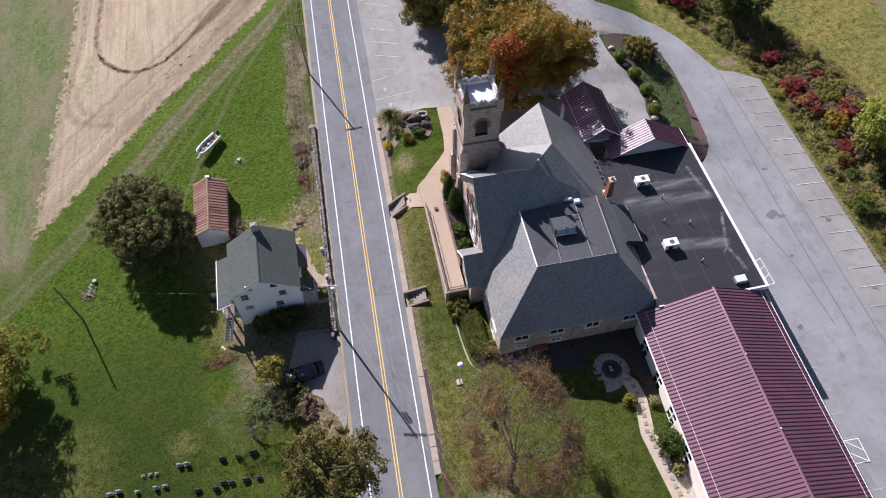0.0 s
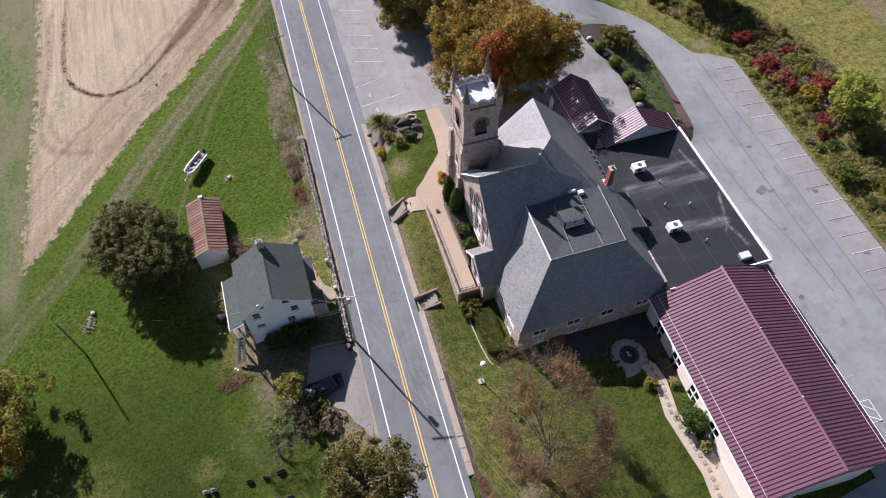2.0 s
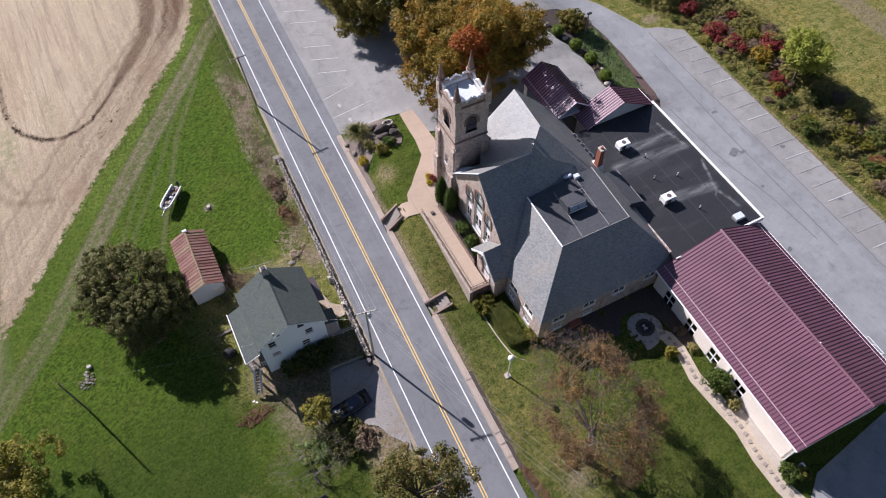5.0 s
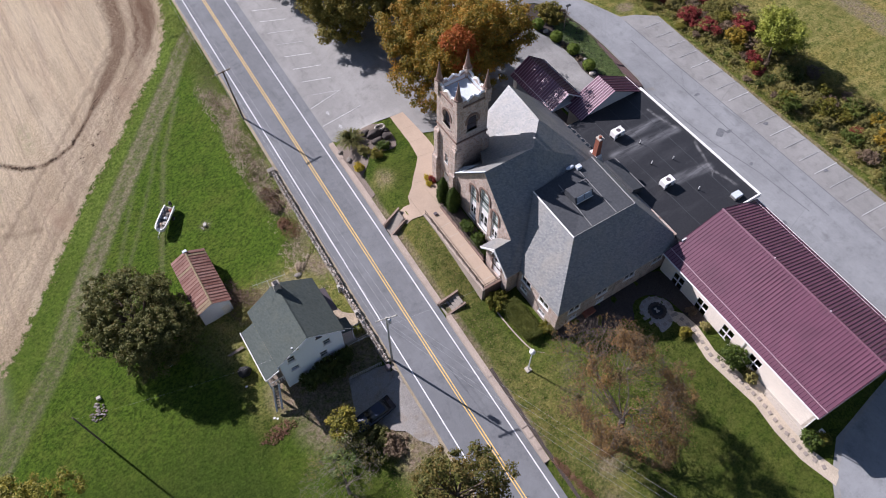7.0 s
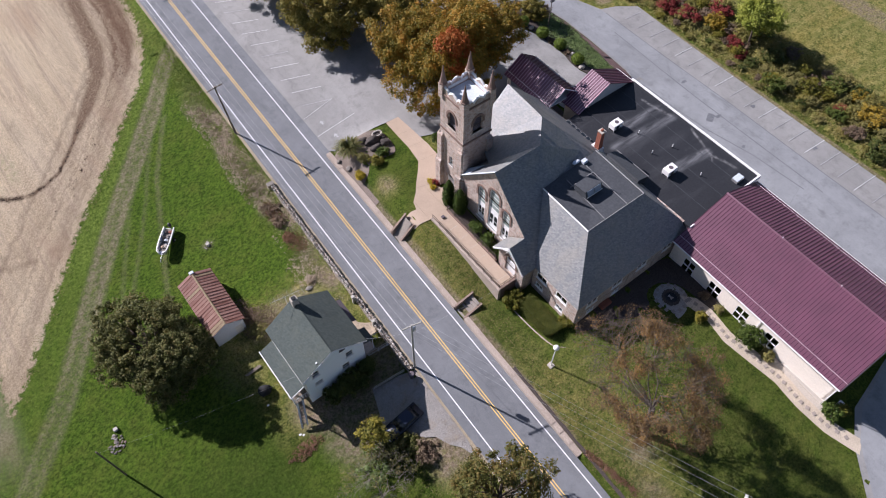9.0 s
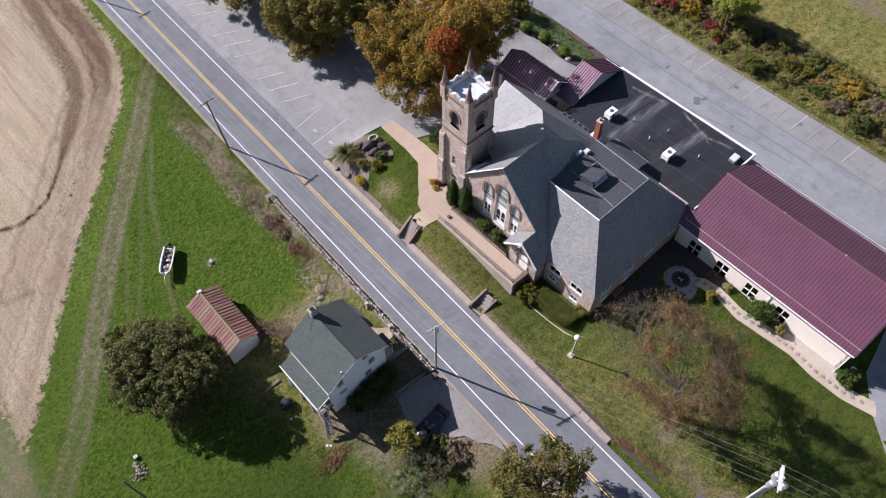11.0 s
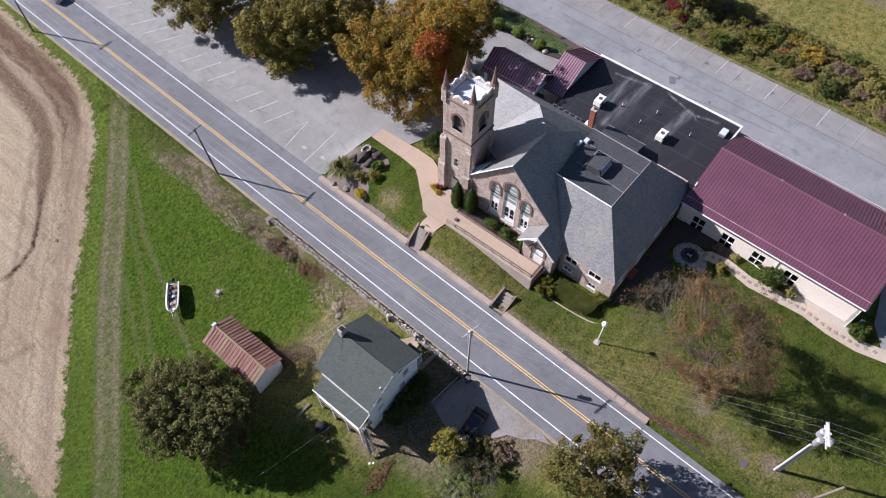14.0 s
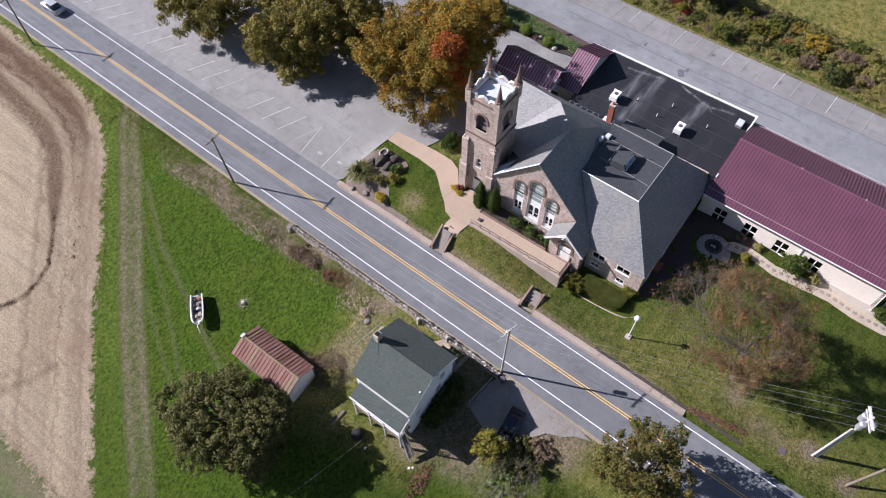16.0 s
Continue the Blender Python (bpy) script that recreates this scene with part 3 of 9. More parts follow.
def mesh_of(name, bm, mat):
    me = bpy.data.meshes.new(name)
    bm.normal_update()
    bm.to_mesh(me)
    bm.free()
    if mat is not None:
        me.materials.append(mat)
    return me


def part(name, bm, mat, parent=None, label="", smooth=False):
    """Links a bmesh, built in world metres, as one mesh object under a thing or a part."""
    if parent is not None:
        bmesh.ops.translate(bm, verts=bm.verts, vec=-base_of(parent))
    me = mesh_of(name, bm, mat)
    if smooth:
        me.polygons.foreach_set("use_smooth", [True] * len(me.polygons))
    ob = new(name, me)
    ob.parent = parent
    if label:
        tagged(ob, label)
    return ob


def thing(name, x, y, z, label, category, group="", kind=""):
    ob = new(name)
    ob.location = (x, y, z)
    ob.empty_display_size = 0.3
    return tagged(ob, label, category, group, kind)


def solo(name, bm, mat, base, label, category, group="", kind="", smooth=False):
    """A thing that is one mesh, with its origin at its base."""
    bmesh.ops.translate(bm, verts=bm.verts, vec=-Vector(base))
    me = mesh_of(name, bm, mat)
    if smooth:
        me.polygons.foreach_set("use_smooth", [True] * len(me.polygons))
    ob = new(name, me)
    ob.location = base
    return tagged(ob, label, category, group, kind)


def box(x0, x1, y0, y1, z0, z1, bevel=0.0, bm=None):
    own = bmesh.new()
    vs = [own.verts.new(c) for c in ((x0, y0, z0), (x1, y0, z0), (x1, y1, z0), (x0, y1, z0), (x0, y0, z1), (x1, y0, z1), (x1, y1, z1), (x0, y1, z1))]
    for f in ((3, 2, 1, 0), (4, 5, 6, 7), (0, 1, 5, 4), (1, 2, 6, 5), (2, 3, 7, 6), (3, 0, 4, 7)):
        own.faces.new([vs[i] for i in f])
    if bevel:
        bmesh.ops.bevel(own, geom=own.edges[:], offset=bevel, segments=1, affect="EDGES")
    return merge(bm, own)


def merge(bm, own):
    if bm is None:
        return own
    me = bpy.data.meshes.new("tmp")
    own.to_mesh(me)
    own.free()
    bm.from_mesh(me)
    bpy.data.meshes.remove(me)
    return bm


def prism(poly, depth, bm=None):
    """A flat polygon (any plane) given thickness along the vector depth."""
    own = bmesh.new()
    a = [own.verts.new(Vector(p)) for p in poly]
    b = [own.verts.new(Vector(p) + Vector(depth)) for p in poly]
    own.faces.new(a)
    own.faces.new(b[::-1])
    n = len(poly)
    for i in range(n):
        own.faces.new((a[(i + 1) % n], a[i], b[i], b[(i + 1) % n]))
    bmesh.ops.recalc_face_normals(own, faces=own.faces[:])
    return merge(bm, own)


def tube(points, radii, seg=6, bm=None, cap=True):
    own = bmesh.new()
    pts = [Vector(p) for p in points]
    rings = []
    side = Vector((1, 0, 0))
    for i, p in enumerate(pts):
        d = (pts[min(i + 1, len(pts) - 1)] - pts[max(i - 1, 0)]).normalized()
        if abs(d.dot(side)) > 0.95:
            side = Vector((0, 1, 0))
        u = (side - d * side.dot(d)).normalized()
        w = d.cross(u)
        r = radii[i] if isinstance(radii, (list, tuple)) else radii
        rings.append([own.verts.new(p + (u * math.cos(k * math.tau / seg) + w * math.sin(k * math.tau / seg)) * r) for k in range(seg)])
    for a, b in zip(rings, rings[1:]):
        for k in range(seg):
            own.faces.new((a[k], a[(k + 1) % seg], b[(k + 1) % seg], b[k]))
    if cap:
        own.faces.new(rings[0][::-1])
        own.faces.new(rings[-1])
    return merge(bm, own)


def blob(c, r, sub=2, rough=0.18, bm=None, seed=0, squash=(1, 1, 1)):
    own = bmesh.new()
    bmesh.ops.create_icosphere(own, subdivisions=sub, radius=1.0)
    off = Vector((seed * 3.7, seed * 1.3, -seed * 2.1))
    for v in own.verts:
        k = 1 + rough * noise.noise(v.co * 1.7 + off) + rough * 0.5 * noise.noise(v.co * 4.1 + off)
        v.co = Vector((v.co.x * squash[0], v.co.y * squash[1], v.co.z * squash[2])) * r * k + Vector(c)
    return merge(bm, own)


def wall(name, mat, parent, at, along, outline, holes=(), thick=0.4, label=""):
    """An upright wall with openings through it. at: the plane's point; along: the wall's way; outline and holes in (along, up);
    the thickness goes to the left of the way."""
    u = Vector((*along, 0)).normalized()
    n = Vector((-u.y, u.x, 0)) * thick
    o = Vector(at)
    loops = [list(outline)] + [list(h) for h in holes]
    pts, edges = [], []
    for lp in loops:
        s = len(pts)
        pts += [Vector(p) for p in lp]
        edges += [(s + i, s + (i + 1) % len(lp)) for i in range(len(lp))]
    res = geometry.delaunay_2d_cdt(pts, edges, [], 1, 1e-5)
    own = bmesh.new()
    co, tris = res[0], res[2]

    def inside(p, lp):
        c = False
        for i in range(len(lp)):
            (x1, y1), (x2, y2) = lp[i][:2], lp[i - 1][:2]
            if (y1 > p[1]) != (y2 > p[1]) and p[0] < (x2 - x1) * (p[1] - y1) / (y2 - y1) + x1:
                c = not c
        return c

    front = [own.verts.new(o + u * p[0] + Vector((0, 0, p[1]))) for p in co]
    back = [own.verts.new(v.co + n) for v in front]
    for t in tris:
        mid = sum((Vector(co[i]) for i in t), Vector((0, 0))) / 3
        if inside(mid, loops[0]) and not any(inside(mid, h) for h in loops[1:]):
            own.faces.new([front[i] for i in t])
            own.faces.new([back[i] for i in reversed(t)])
    for lp in loops:
        a = [own.verts.new(o + u * p[0] + Vector((0, 0, p[1]))) for p in lp]
        b = [own.verts.new(v.co + n) for v in a]
        for i in range(len(lp)):
            j = (i + 1) % len(lp)
            own.faces.new((a[i], a[j], b[j], b[i]))
    bmesh.ops.remove_doubles(own, verts=own.verts[:], dist=1e-4)
    bmesh.ops.recalc_face_normals(own, faces=own.faces[:])
    return part(name, own, mat, parent, label)


def rect(u0, u1, z0, z1):
    return [(u0, z0), (u1, z0), (u1, z1), (u0, z1)]


def arch(u0, u1, z0, z1, n=9, pointed=0.0):
    """An opening with a round (or pointed) head; z1 is the crown."""
    r = (u1 - u0) / 2
    rise = r * (1 + pointed)
    c = (u0 + u1) / 2
    pts = [(u0, z0), (u1, z0)]
    for i in range(n + 1):
        a = math.pi * i / n
        pts.append((c + r * math.cos(a), z1 - rise + rise * math.sin(a) ** (1 - 0.25 * pointed)))
    return pts


def on_wall(at, along, u, z, out=0.0):
    a = Vector((*along, 0)).normalized()
    n = Vector((a.y, -a.x, 0))
    return Vector(at) + a * u + n * out + Vector((0, 0, z))


def slab_on_wall(at, along, outline, out0, out1, bm=None):
    """A plate parallel to a wall, between two distances in front of it."""
    a = on_wall(at, along, 0, 0, out0)
    b = on_wall(at, along, 0, 0, out1)
    u = Vector((*along, 0)).normalized()
    return prism([a + u * p[0] + Vector((0, 0, p[1])) for p in outline], b - a, bm)


def ring_on_wall(at, along, outer, inner, out0, out1, bm=None):
    """A frame between two outlines with the same count of points."""
    own = bmesh.new()
    u = Vector((*along, 0)).normalized()
    rows = []
    for out, lp in ((out0, outer), (out1, outer), (out1, inner), (out0, inner)):
        o = on_wall(at, along, 0, 0, out)
        rows.append([own.verts.new(o + u * p[0] + Vector((0, 0, p[1]))) for p in lp])
    n = len(outer)
    for a, b in zip(rows, rows[1:] + rows[:1]):
        for i in range(n):
            j = (i + 1) % n
            own.faces.new((a[i], a[j], b[j], b[i]))
    bmesh.ops.recalc_face_normals(own, faces=own.faces[:])
    return merge(bm, own)


def shrink(lp, d):
    cx = (min(p[0] for p in lp) + max(p[0] for p in lp)) / 2
    cz = (min(p[1] for p in lp) + max(p[1] for p in lp)) / 2
    hw = (max(p[0] for p in lp) - min(p[0] for p in lp)) / 2
    hh = (max(p[1] for p in lp) - min(p[1] for p in lp)) / 2
    return [(cx + (p[0] - cx) * (hw - d) / hw, cz + (p[1] - cz) * (hh - d) / hh) for p in lp]


def window(parent, at, along, u0, u1, z0, z1, cols=2, rows=2, head="flat", frame_mat=None, depth=0.14, sill=True, bar=0.06):
    """A window set back in its opening: frame, glazing bars, one pane of glass, sill."""
    outline = rect(u0, u1, z0, z1) if head == "flat" else arch(u0, u1, z0, z1)
    fm = frame_mat or WHITE
    win = part("window", ring_on_wall(at, along, outline, shrink(outline, bar * 1.3), -depth, -depth + 0.09), fm, parent, "white window frame with dark panes")
    part("pane", slab_on_wall(at, along, shrink(outline, bar), -depth - 0.02, -depth + 0.005), GLASS, win)
    w, h = (u1 - u0), (z1 - z0)
    for i in range(1, cols):
        u = u0 + w * i / cols
        part("mullion", slab_on_wall(at, along, rect(u - bar / 2, u + bar / 2, z0 + bar, z1 - bar), -depth + 0.006, -depth + 0.07), fm, win)
    for i in range(1, rows):
        z = z0 + h * i / rows
        part("transom", slab_on_wall(at, along, rect(u0 + bar, u1 - bar, z - bar / 2, z + bar / 2), -depth + 0.008, -depth + 0.072), fm, win)
    if sill:
        part("sill", slab_on_wall(at, along, rect(u0 - 0.08, u1 + 0.08, z0 - 0.1, z0), -depth, 0.08), fm, win)
    return win


def roof(name, poly, mat, parent, thick=0.16, label=""):
    """A roof plane of some thickness, hanging below the given points."""
    return part(name, prism(poly, (0, 0, -thick)), mat, parent, label)


# ---- the lie of the land ----
def S(t):
    t = np.clip(t, 0, 1)
    return t * t * (3 - 2 * t)


def road_x(y):
    return 0.45 + 0.0285 * (y - 48)


def land(x, y):
    """Height of the ground, in metres; takes numbers or arrays."""
    x, y = np.asarray(x, float), np.asarray(y, float)
    d = x - road_x(y)
    west = -2.95 - 1.9 * S((-d - 5.0) / 8) - 0.125 * np.clip(-d - 13, 0, 70) + 0.018 * np.clip(y - 75, -25, 60) * S((-d - 8) / 15)
    west = west - 0.55 * S((-d - 5.2) / 0.5) * S((y - 40) / 1.5) * S((79 - y) / 3) * (1 - S((-d - 6) / 4))
    up = S((d - 4.75) / 2.6)
    a = 2.15 * up * S((y - 40) / 14) - 0.45 * S((y - 62) / 11) * up
    b = 1.5 * S((x - 7) / 12) * S((y - 2) / 24)
    site = -2.4 + np.maximum(a, b)
    lot = -2.9 + 2.2 * np.clip((d - 4.6) / 12, 0, 1) + 0.5 * S((x - 16) / 15)
    east = site + (lot - site) * S((y - 74.6) / 1.6)
    x0 = 44 - 12 * S((62 - y) / 8)
    low = -4.1 - 0.01 * np.clip(x - 68, 0, 120)
    east = east + (low - east) * S((x - x0) / 12.5)
    z = np.where(d < 0, west, east)
    on_road = S((d + 5.0) / 0.5) * (1 - S((d - 3.8) / 0.35))
    return z + (-2.95 - z) * on_road


def ground_z(x, y):
    return float(land(x, y))


def drape(name, outline, mat, off=0.05, step=1.2, parent=None, label="", category="", kind="structure", rise=None):
    """A surface cut to an outline and laid over the land."""
    pts = []
    n = len(outline)
    for i in range(n):
        p, q = Vector(outline[i]), Vector(outline[(i + 1) % n])
        k = max(1, int((q - p).length / step))
        pts += [p + (q - p) * j / k for j in range(k)]
    m = len(pts)
    edges = [(i, (i + 1) % m) for i in range(m)]
    xs, ys = [p.x for p in pts], [p.y for p in pts]

    def inside(x, y):
        c = False
        for i in range(n):
            (x1, y1), (x2, y2) = outline[i], outline[i - 1]
            if (y1 > y) != (y2 > y) and x < (x2 - x1) * (y - y1) / (y2 - y1) + x1:
                c = not c
        return c

    free = []
    x = min(xs) + step * 0.5
    while x < max(xs):
        y = min(ys) + step * 0.5
        while y < max(ys):
            if inside(x, y):
                free.append(Vector((x, y)))
            y += step
        x += step
    res = geometry.delaunay_2d_cdt(pts + free, edges, [], 1, 1e-4)
    bm = bmesh.new()
    f = rise or (lambda x, y: ground_z(x, y) + off)
    vs = [bm.verts.new((p.x, p.y, f(p.x, p.y))) for p in res[0]]
    for t in res[2]:
        mid = (res[0][t[0]] + res[0][t[1]] + res[0][t[2]]) / 3
        if inside(mid.x, mid.y):
            bm.faces.new([vs[i] for i in t])
    bmesh.ops.recalc_face_normals(bm, faces=bm.faces[:])
    if sum(fc.normal.z for fc in bm.faces) < 0:
        bmesh.ops.reverse_faces(bm, faces=bm.faces[:])
    ob = part(name, bm, mat, parent, label, smooth=True)
    return tagged(ob, "", category, "", kind) if parent is None else ob


def curve_pts(pts, n=6):
    """A closed smooth line through corner points (Catmull-Rom)."""
    out = []
    k = len(pts)
    for i in range(k):
        p0, p1, p2, p3 = (Vector(pts[(i + j) % k]) for j in (-1, 0, 1, 2))
        for s in range(n):
            t = s / n
            out.append(tuple(0.5 * ((2 * p1) + (p2 - p0) * t + (2 * p0 - 5 * p1 + 4 * p2 - p3) * t * t + (3 * p1 - p0 - 3 * p2 + p3) * t ** 3)))
    return out


# ---- ground sheet ----
def seg_dist(x, y, pts):
    """Distance to a bent line, for arrays."""
    best = np.full(np.shape(x), 1e9)
    for (x1, y1), (x2, y2) in zip(pts, pts[1:]):
        dx, dy = x2 - x1, y2 - y1
        t = np.clip(((x - x1) * dx + (y - y1) * dy) / (dx * dx + dy * dy), 0, 1)
        best = np.minimum(best, np.hypot(x - x1 - t * dx, y - y1 - t * dy))
    return best


def grounds():
    def axis(lo, hi, step, far):
        core = np.arange(lo, hi + step, step)
        out = np.array([6, 14, 26, 45, 75, 130, 240, 450, 900, 1800.0])
        return np.concatenate([(lo - out[out < far])[::-1], core, core[-1] + out[out < far]])

    xs, ys = axis(-80, 112, 0.45, 2500), axis(-12, 170, 0.45, 2500)
    X, Y = np.meshgrid(xs, ys)
    Z = land(X, Y)
    d = X - road_x(Y)
    wob = 0.05 * np.sin(X * 1.7 + Y * 0.6) * np.sin(Y * 1.3 - X * 0.4) + 0.04 * np.sin(X * 3.1) * np.sin(Y * 2.7)
    paved = (d > 4) & (Y > 74) | (X > 16.6) & (Y > 63) | (X > 17) & (X > 28) | (d > -13) & (d < 0) & (Y < 44)
    Z = Z + wob * (np.abs(d) > 7) * (1 - paved) - 0.06 * paved * (np.abs(d) > 5) - 0.6 * ((d > 3.5) & (d < 4.45) & (Y < 76.5))
    # harvested field: inside its rounded east edge, west to a strip of young grass
    e_line = [(-60, 52), (-50.0, 64.5), (-44.2, 71.2), (-34.8, 82.4), (-26.6, 91.6), (-20.9, 97.2), (-15.6, 103.2), (-9.6, 109.6), (-6.2, 115.0), (-4.4, 122), (-3.6, 132), (-2.4, 148), (0, 175)]
    ex = np.interp(Y, [p[1] for p in e_line], [p[0] for p in e_line])
    west_x = -44.1 + 0.06 * np.clip(Y - 112, -80, 0)
    field = S((ex - X) / 3.2 + 0.5) * S((X - west_x) / 3.4 + 0.5) * (Y > 40)
    # bands of turned soil that follow the headland: a loop within, a broad one along the road
    curl = [(-38.2, 137), (-39.4, 121), (-39.7, 111.5), (-39.1, 106.8), (-37.6, 103.8), (-35.1, 101.2), (-32.4, 99.8), (-29.9, 99.9), (-27.3, 100.8), (-24.4, 103.5), (-20.6, 107.9), (-17.9, 111.0), (-14.4, 116.0), (-12.3, 121.5), (-11, 133), (-9.4, 146), (-8, 172)]
    outer = [(-33, 91.6), (-26.9, 96.6), (-23.3, 99.7), (-19.2, 104.3), (-14.4, 110), (-10.6, 114.6), (-8.0, 120), (-6.5, 128), (-6.3, 138), (-5, 172)]
    ed = seg_dist(X, Y, e_line)
    cd, od = seg_dist(X, Y, curl), seg_dist(X, Y, outer)
    arm = S((X + 26) / 6) * S((Y - 101) / 12)
    band = (0.95 - 0.45 * S((-37 - X) / 2)) * (1 - S((cd - 0.12 - 0.5 * arm) / (0.45 + 0.9 * arm)))
    north = S((Y - 104) / 18)
    band = np.maximum(band, (0.35 + 0.65 * north) * (1 - S((od - 0.3 - 1.0 * north) / (0.9 + 0.9 * north))) * S((Y - 90) / 8))
    band = np.maximum(band, 0.16 * (1 - S((ed - 8.5) / 3.0)) * S((Y - 80) / 14))
    band = np.maximum(band, 0.34 * (1 - S((np.hypot((X + 29.7) / 1.7, (Y - 113) / 5) - 0.2) / 0.8)))
    band = np.maximum(band, 0.24 * (1 - S((np.hypot((X + 24.5) / 1.2, (Y - 118) / 6) - 0.2) / 0.8)))
    band = np.maximum(band, 0.3 * (1 - S((np.abs(ed - 1.6) - 0.15) / 0.5)))
    low = [(-42.2, 125), (-42.3, 113), (-42.9, 106.2), (-43.4, 102.5), (-44.0, 97.1), (-43.5, 93.8), (-42.0, 91.4), (-39.0, 89.6), (-35.8, 88.4)]
    band = np.maximum(band, 0.42 * (1 - S((seg_dist(X, Y, low) - 0.25) / 0.7)))
    low = [(-41.9, 99), (-41.9, 96.3), (-40.8, 93.0), (-38.8, 91.6), (-36, 90.9)]
    band = np.maximum(band, 0.32 * (1 - S((seg_dist(X, Y, low) - 0.2) / 0.5)))
    band = np.maximum(band, 0.3 * (1 - S((np.abs(X - west_x - 0.5) - 0.2) / 0.7)))
    band = np.maximum(band, 0.62 * S((78 - Y) / 12) * S((Y - 50) / 4))
    tr = [(-1.2, 112.5), (-5.6, 108.8), (-10.6, 102.9), (-16.9, 95.4), (-21.8, 89.8), (-26.6, 84.1), (-31.0, 78.5), (-34.6, 73.9), (-40.4, 66.5), (-52, 55), (-64, 44)]
    td = seg_dist(X, Y, tr)
    track = (0.55 * (1 - S((td - 1.2) / 0.9)) + 0.32 * (1 - S((np.abs(td - 0.95) - 0.2) / 0.4))) * (0.55 + 0.45 * S((Y - 66) / 10))
    track = np.maximum(track, 0.35 * (1 - S((np.abs(seg_dist(X, Y, [(-10, 100), (-16, 90), (-24, 70), (-27, 62)])) - 0.15) / 0.4)))
    for worn in ([(-12, 99.5), (-16.4, 92.4), (-19.0, 87.3), (-23.2, 80.5), (-27.0, 74.7), (-29, 70)], [(-15, 98), (-21.5, 87.5), (-24.2, 82.8), (-26.8, 78.1), (-29.4, 73.2)]):
        track = np.maximum(track, 0.26 * (1 - S((seg_dist(X, Y, worn) - 0.1) / 0.4)))
    strip = S((west_x - X) / 3.0 + 0.6) * S((Y - 58) / 10)
    # dry, bare and littered zones
    meadow = S((X - 67.4) / 0.6) * (1 - 0.75 * S((X - 68.1) / 0.3) * S((70.2 - X) / 0.8))
    lawn_s = S((X - 4) / 2) * S((44 - Y) / 8) * S((30 - X) / 6) * S((d - 4.6) / 0.3)
    dry = 1.15 * meadow + 0.46 * lawn_s * S((40 - Y) / 12) * (0.3 + 0.7 * S((15 - X) / 6)) + 0.14 * S((-5.0 - d) / 0.4) * S((d + 9) / 2) * (d < 0)
    dry += 0.5 * (1 - S(np.hypot(X + 8, (Y - 58.5) / 1.3) / 4.0)) + 0.3 * S((Y - 40) / 4) * S((62 - Y) / 4) * S((d - 4.6) / 0.3) * S((12 - X) / 2)
    dry += 0.9 * (1 - S(np.hypot((X - 8.2) / 2.6, (Y - 64.4) / 3.0))) + 0.6 * S((X - 17) / 0.5) * S((22 - X) / 1) * S((Y - 61) / 1) * S((69 - Y) / 1)
    dry += 0.5 * S((X + 23) / 3) * S((d + 0) / -5.5) * S((Y - 42) / 3) * S((65 - Y) / 5) * (d < -5)
    dry += 0.8 * S((X - 55) / 2) * S((Y - 73) / 3)
    dry += 0.4 * (1 - S(np.hypot((X + 24.3) / 3.5, (Y - 32.5) / 2.6))) + 0.45 * S((40 - Y) / 6) * S((-30 - X) / 10)
    dry += 0.5 * S((Y - 20) / 4) * S((34 - Y) / 3) * (1 - S((np.abs(d + 6.5) - 2.0) / 3)) * (d < 0)
    bare = (0.45 + 0.5 * S((np.sin(Y * 0.36 + 0.4) + 0.3) / 0.6)) * (1 - S((np.abs(d + 6.2 + 0.6 * np.sin(Y * 0.53) + 0.02 * (Y - 60)) - 0.9) / 1.2)) * S((Y - 55) / 4) * S((104 - Y) / 8) * (d < 0)
    bare = np.maximum(bare, 0.9 * S((Y - 27) / 3) * S((36 - Y) / 2) * S((d + 11) / 3) * (d < -4))
    bare = np.maximum(bare, 0.9 * (1 - S((np.hypot((X + 15.2) / 4.5, (Y - 45.5) / 4.5) - 0.5) / 0.6)))
    bare = np.maximum(bare, 0.8 * (1 - S((np.hypot((X + 12) / 6, (Y - 40) / 5) - 0.6) / 0.6)))
    bare = np.maximum(bare, 0.75 * (1 - S(np.hypot((X + 15.6) / 1.1, (Y - 74.5) / 1.0) - 0.1)))
    bare = np.maximum(bare, 1.0 * (1 - S((np.hypot(X - 8.4, Y - 8.4) - 0.6) / 1.2)))
    bare = np.maximum(bare, 0.85 * (1 - S((np.hypot(X - 7.0, Y - 3.8) - 0.5) / 1.2)))
    bare = np.maximum(bare, 0.75 * (1 - S(np.hypot((X - 9.6) / 2.6, (Y - 17.6) / 2.4))))
    bare = np.maximum(bare, 0.5 * (1 - S(np.hypot((X - 7.6) / 2.2, (Y - 13.0) / 5.5))))
    bare = np.maximum(bare, 0.72 * (1 - S(np.hypot((X - 8.3) / 1.9, (Y - 64.8) / 2.4))))
    bare = np.maximum(bare, 0.75 * (1 - S((np.abs(X - 67.85) - 0.15) / 0.4)) * S((75 - Y) / 2))
    bare = np.maximum(bare, 0.8 * (1 - S((np.hypot((X - 64.9) / 2.4, (Y - 78.4) / 1.6) - 0.4) / 0.6)))
    bare = np.maximum(bare, 0.7 * S((X - 97) / 1.5) * S((103 - X) / 1.5))
    bare = np.maximum(bare, 0.2 * (1 - S((np.hypot((X + 21.0) / 4.0, (Y - 58) / 6) - 0.5) / 0.7)))
    bare = np.maximum(bare, 0.6 * (1 - S((np.hypot((X + 13.0) / 6.5, (Y - 58.5) / 3.2) - 0.5) / 0.6)))
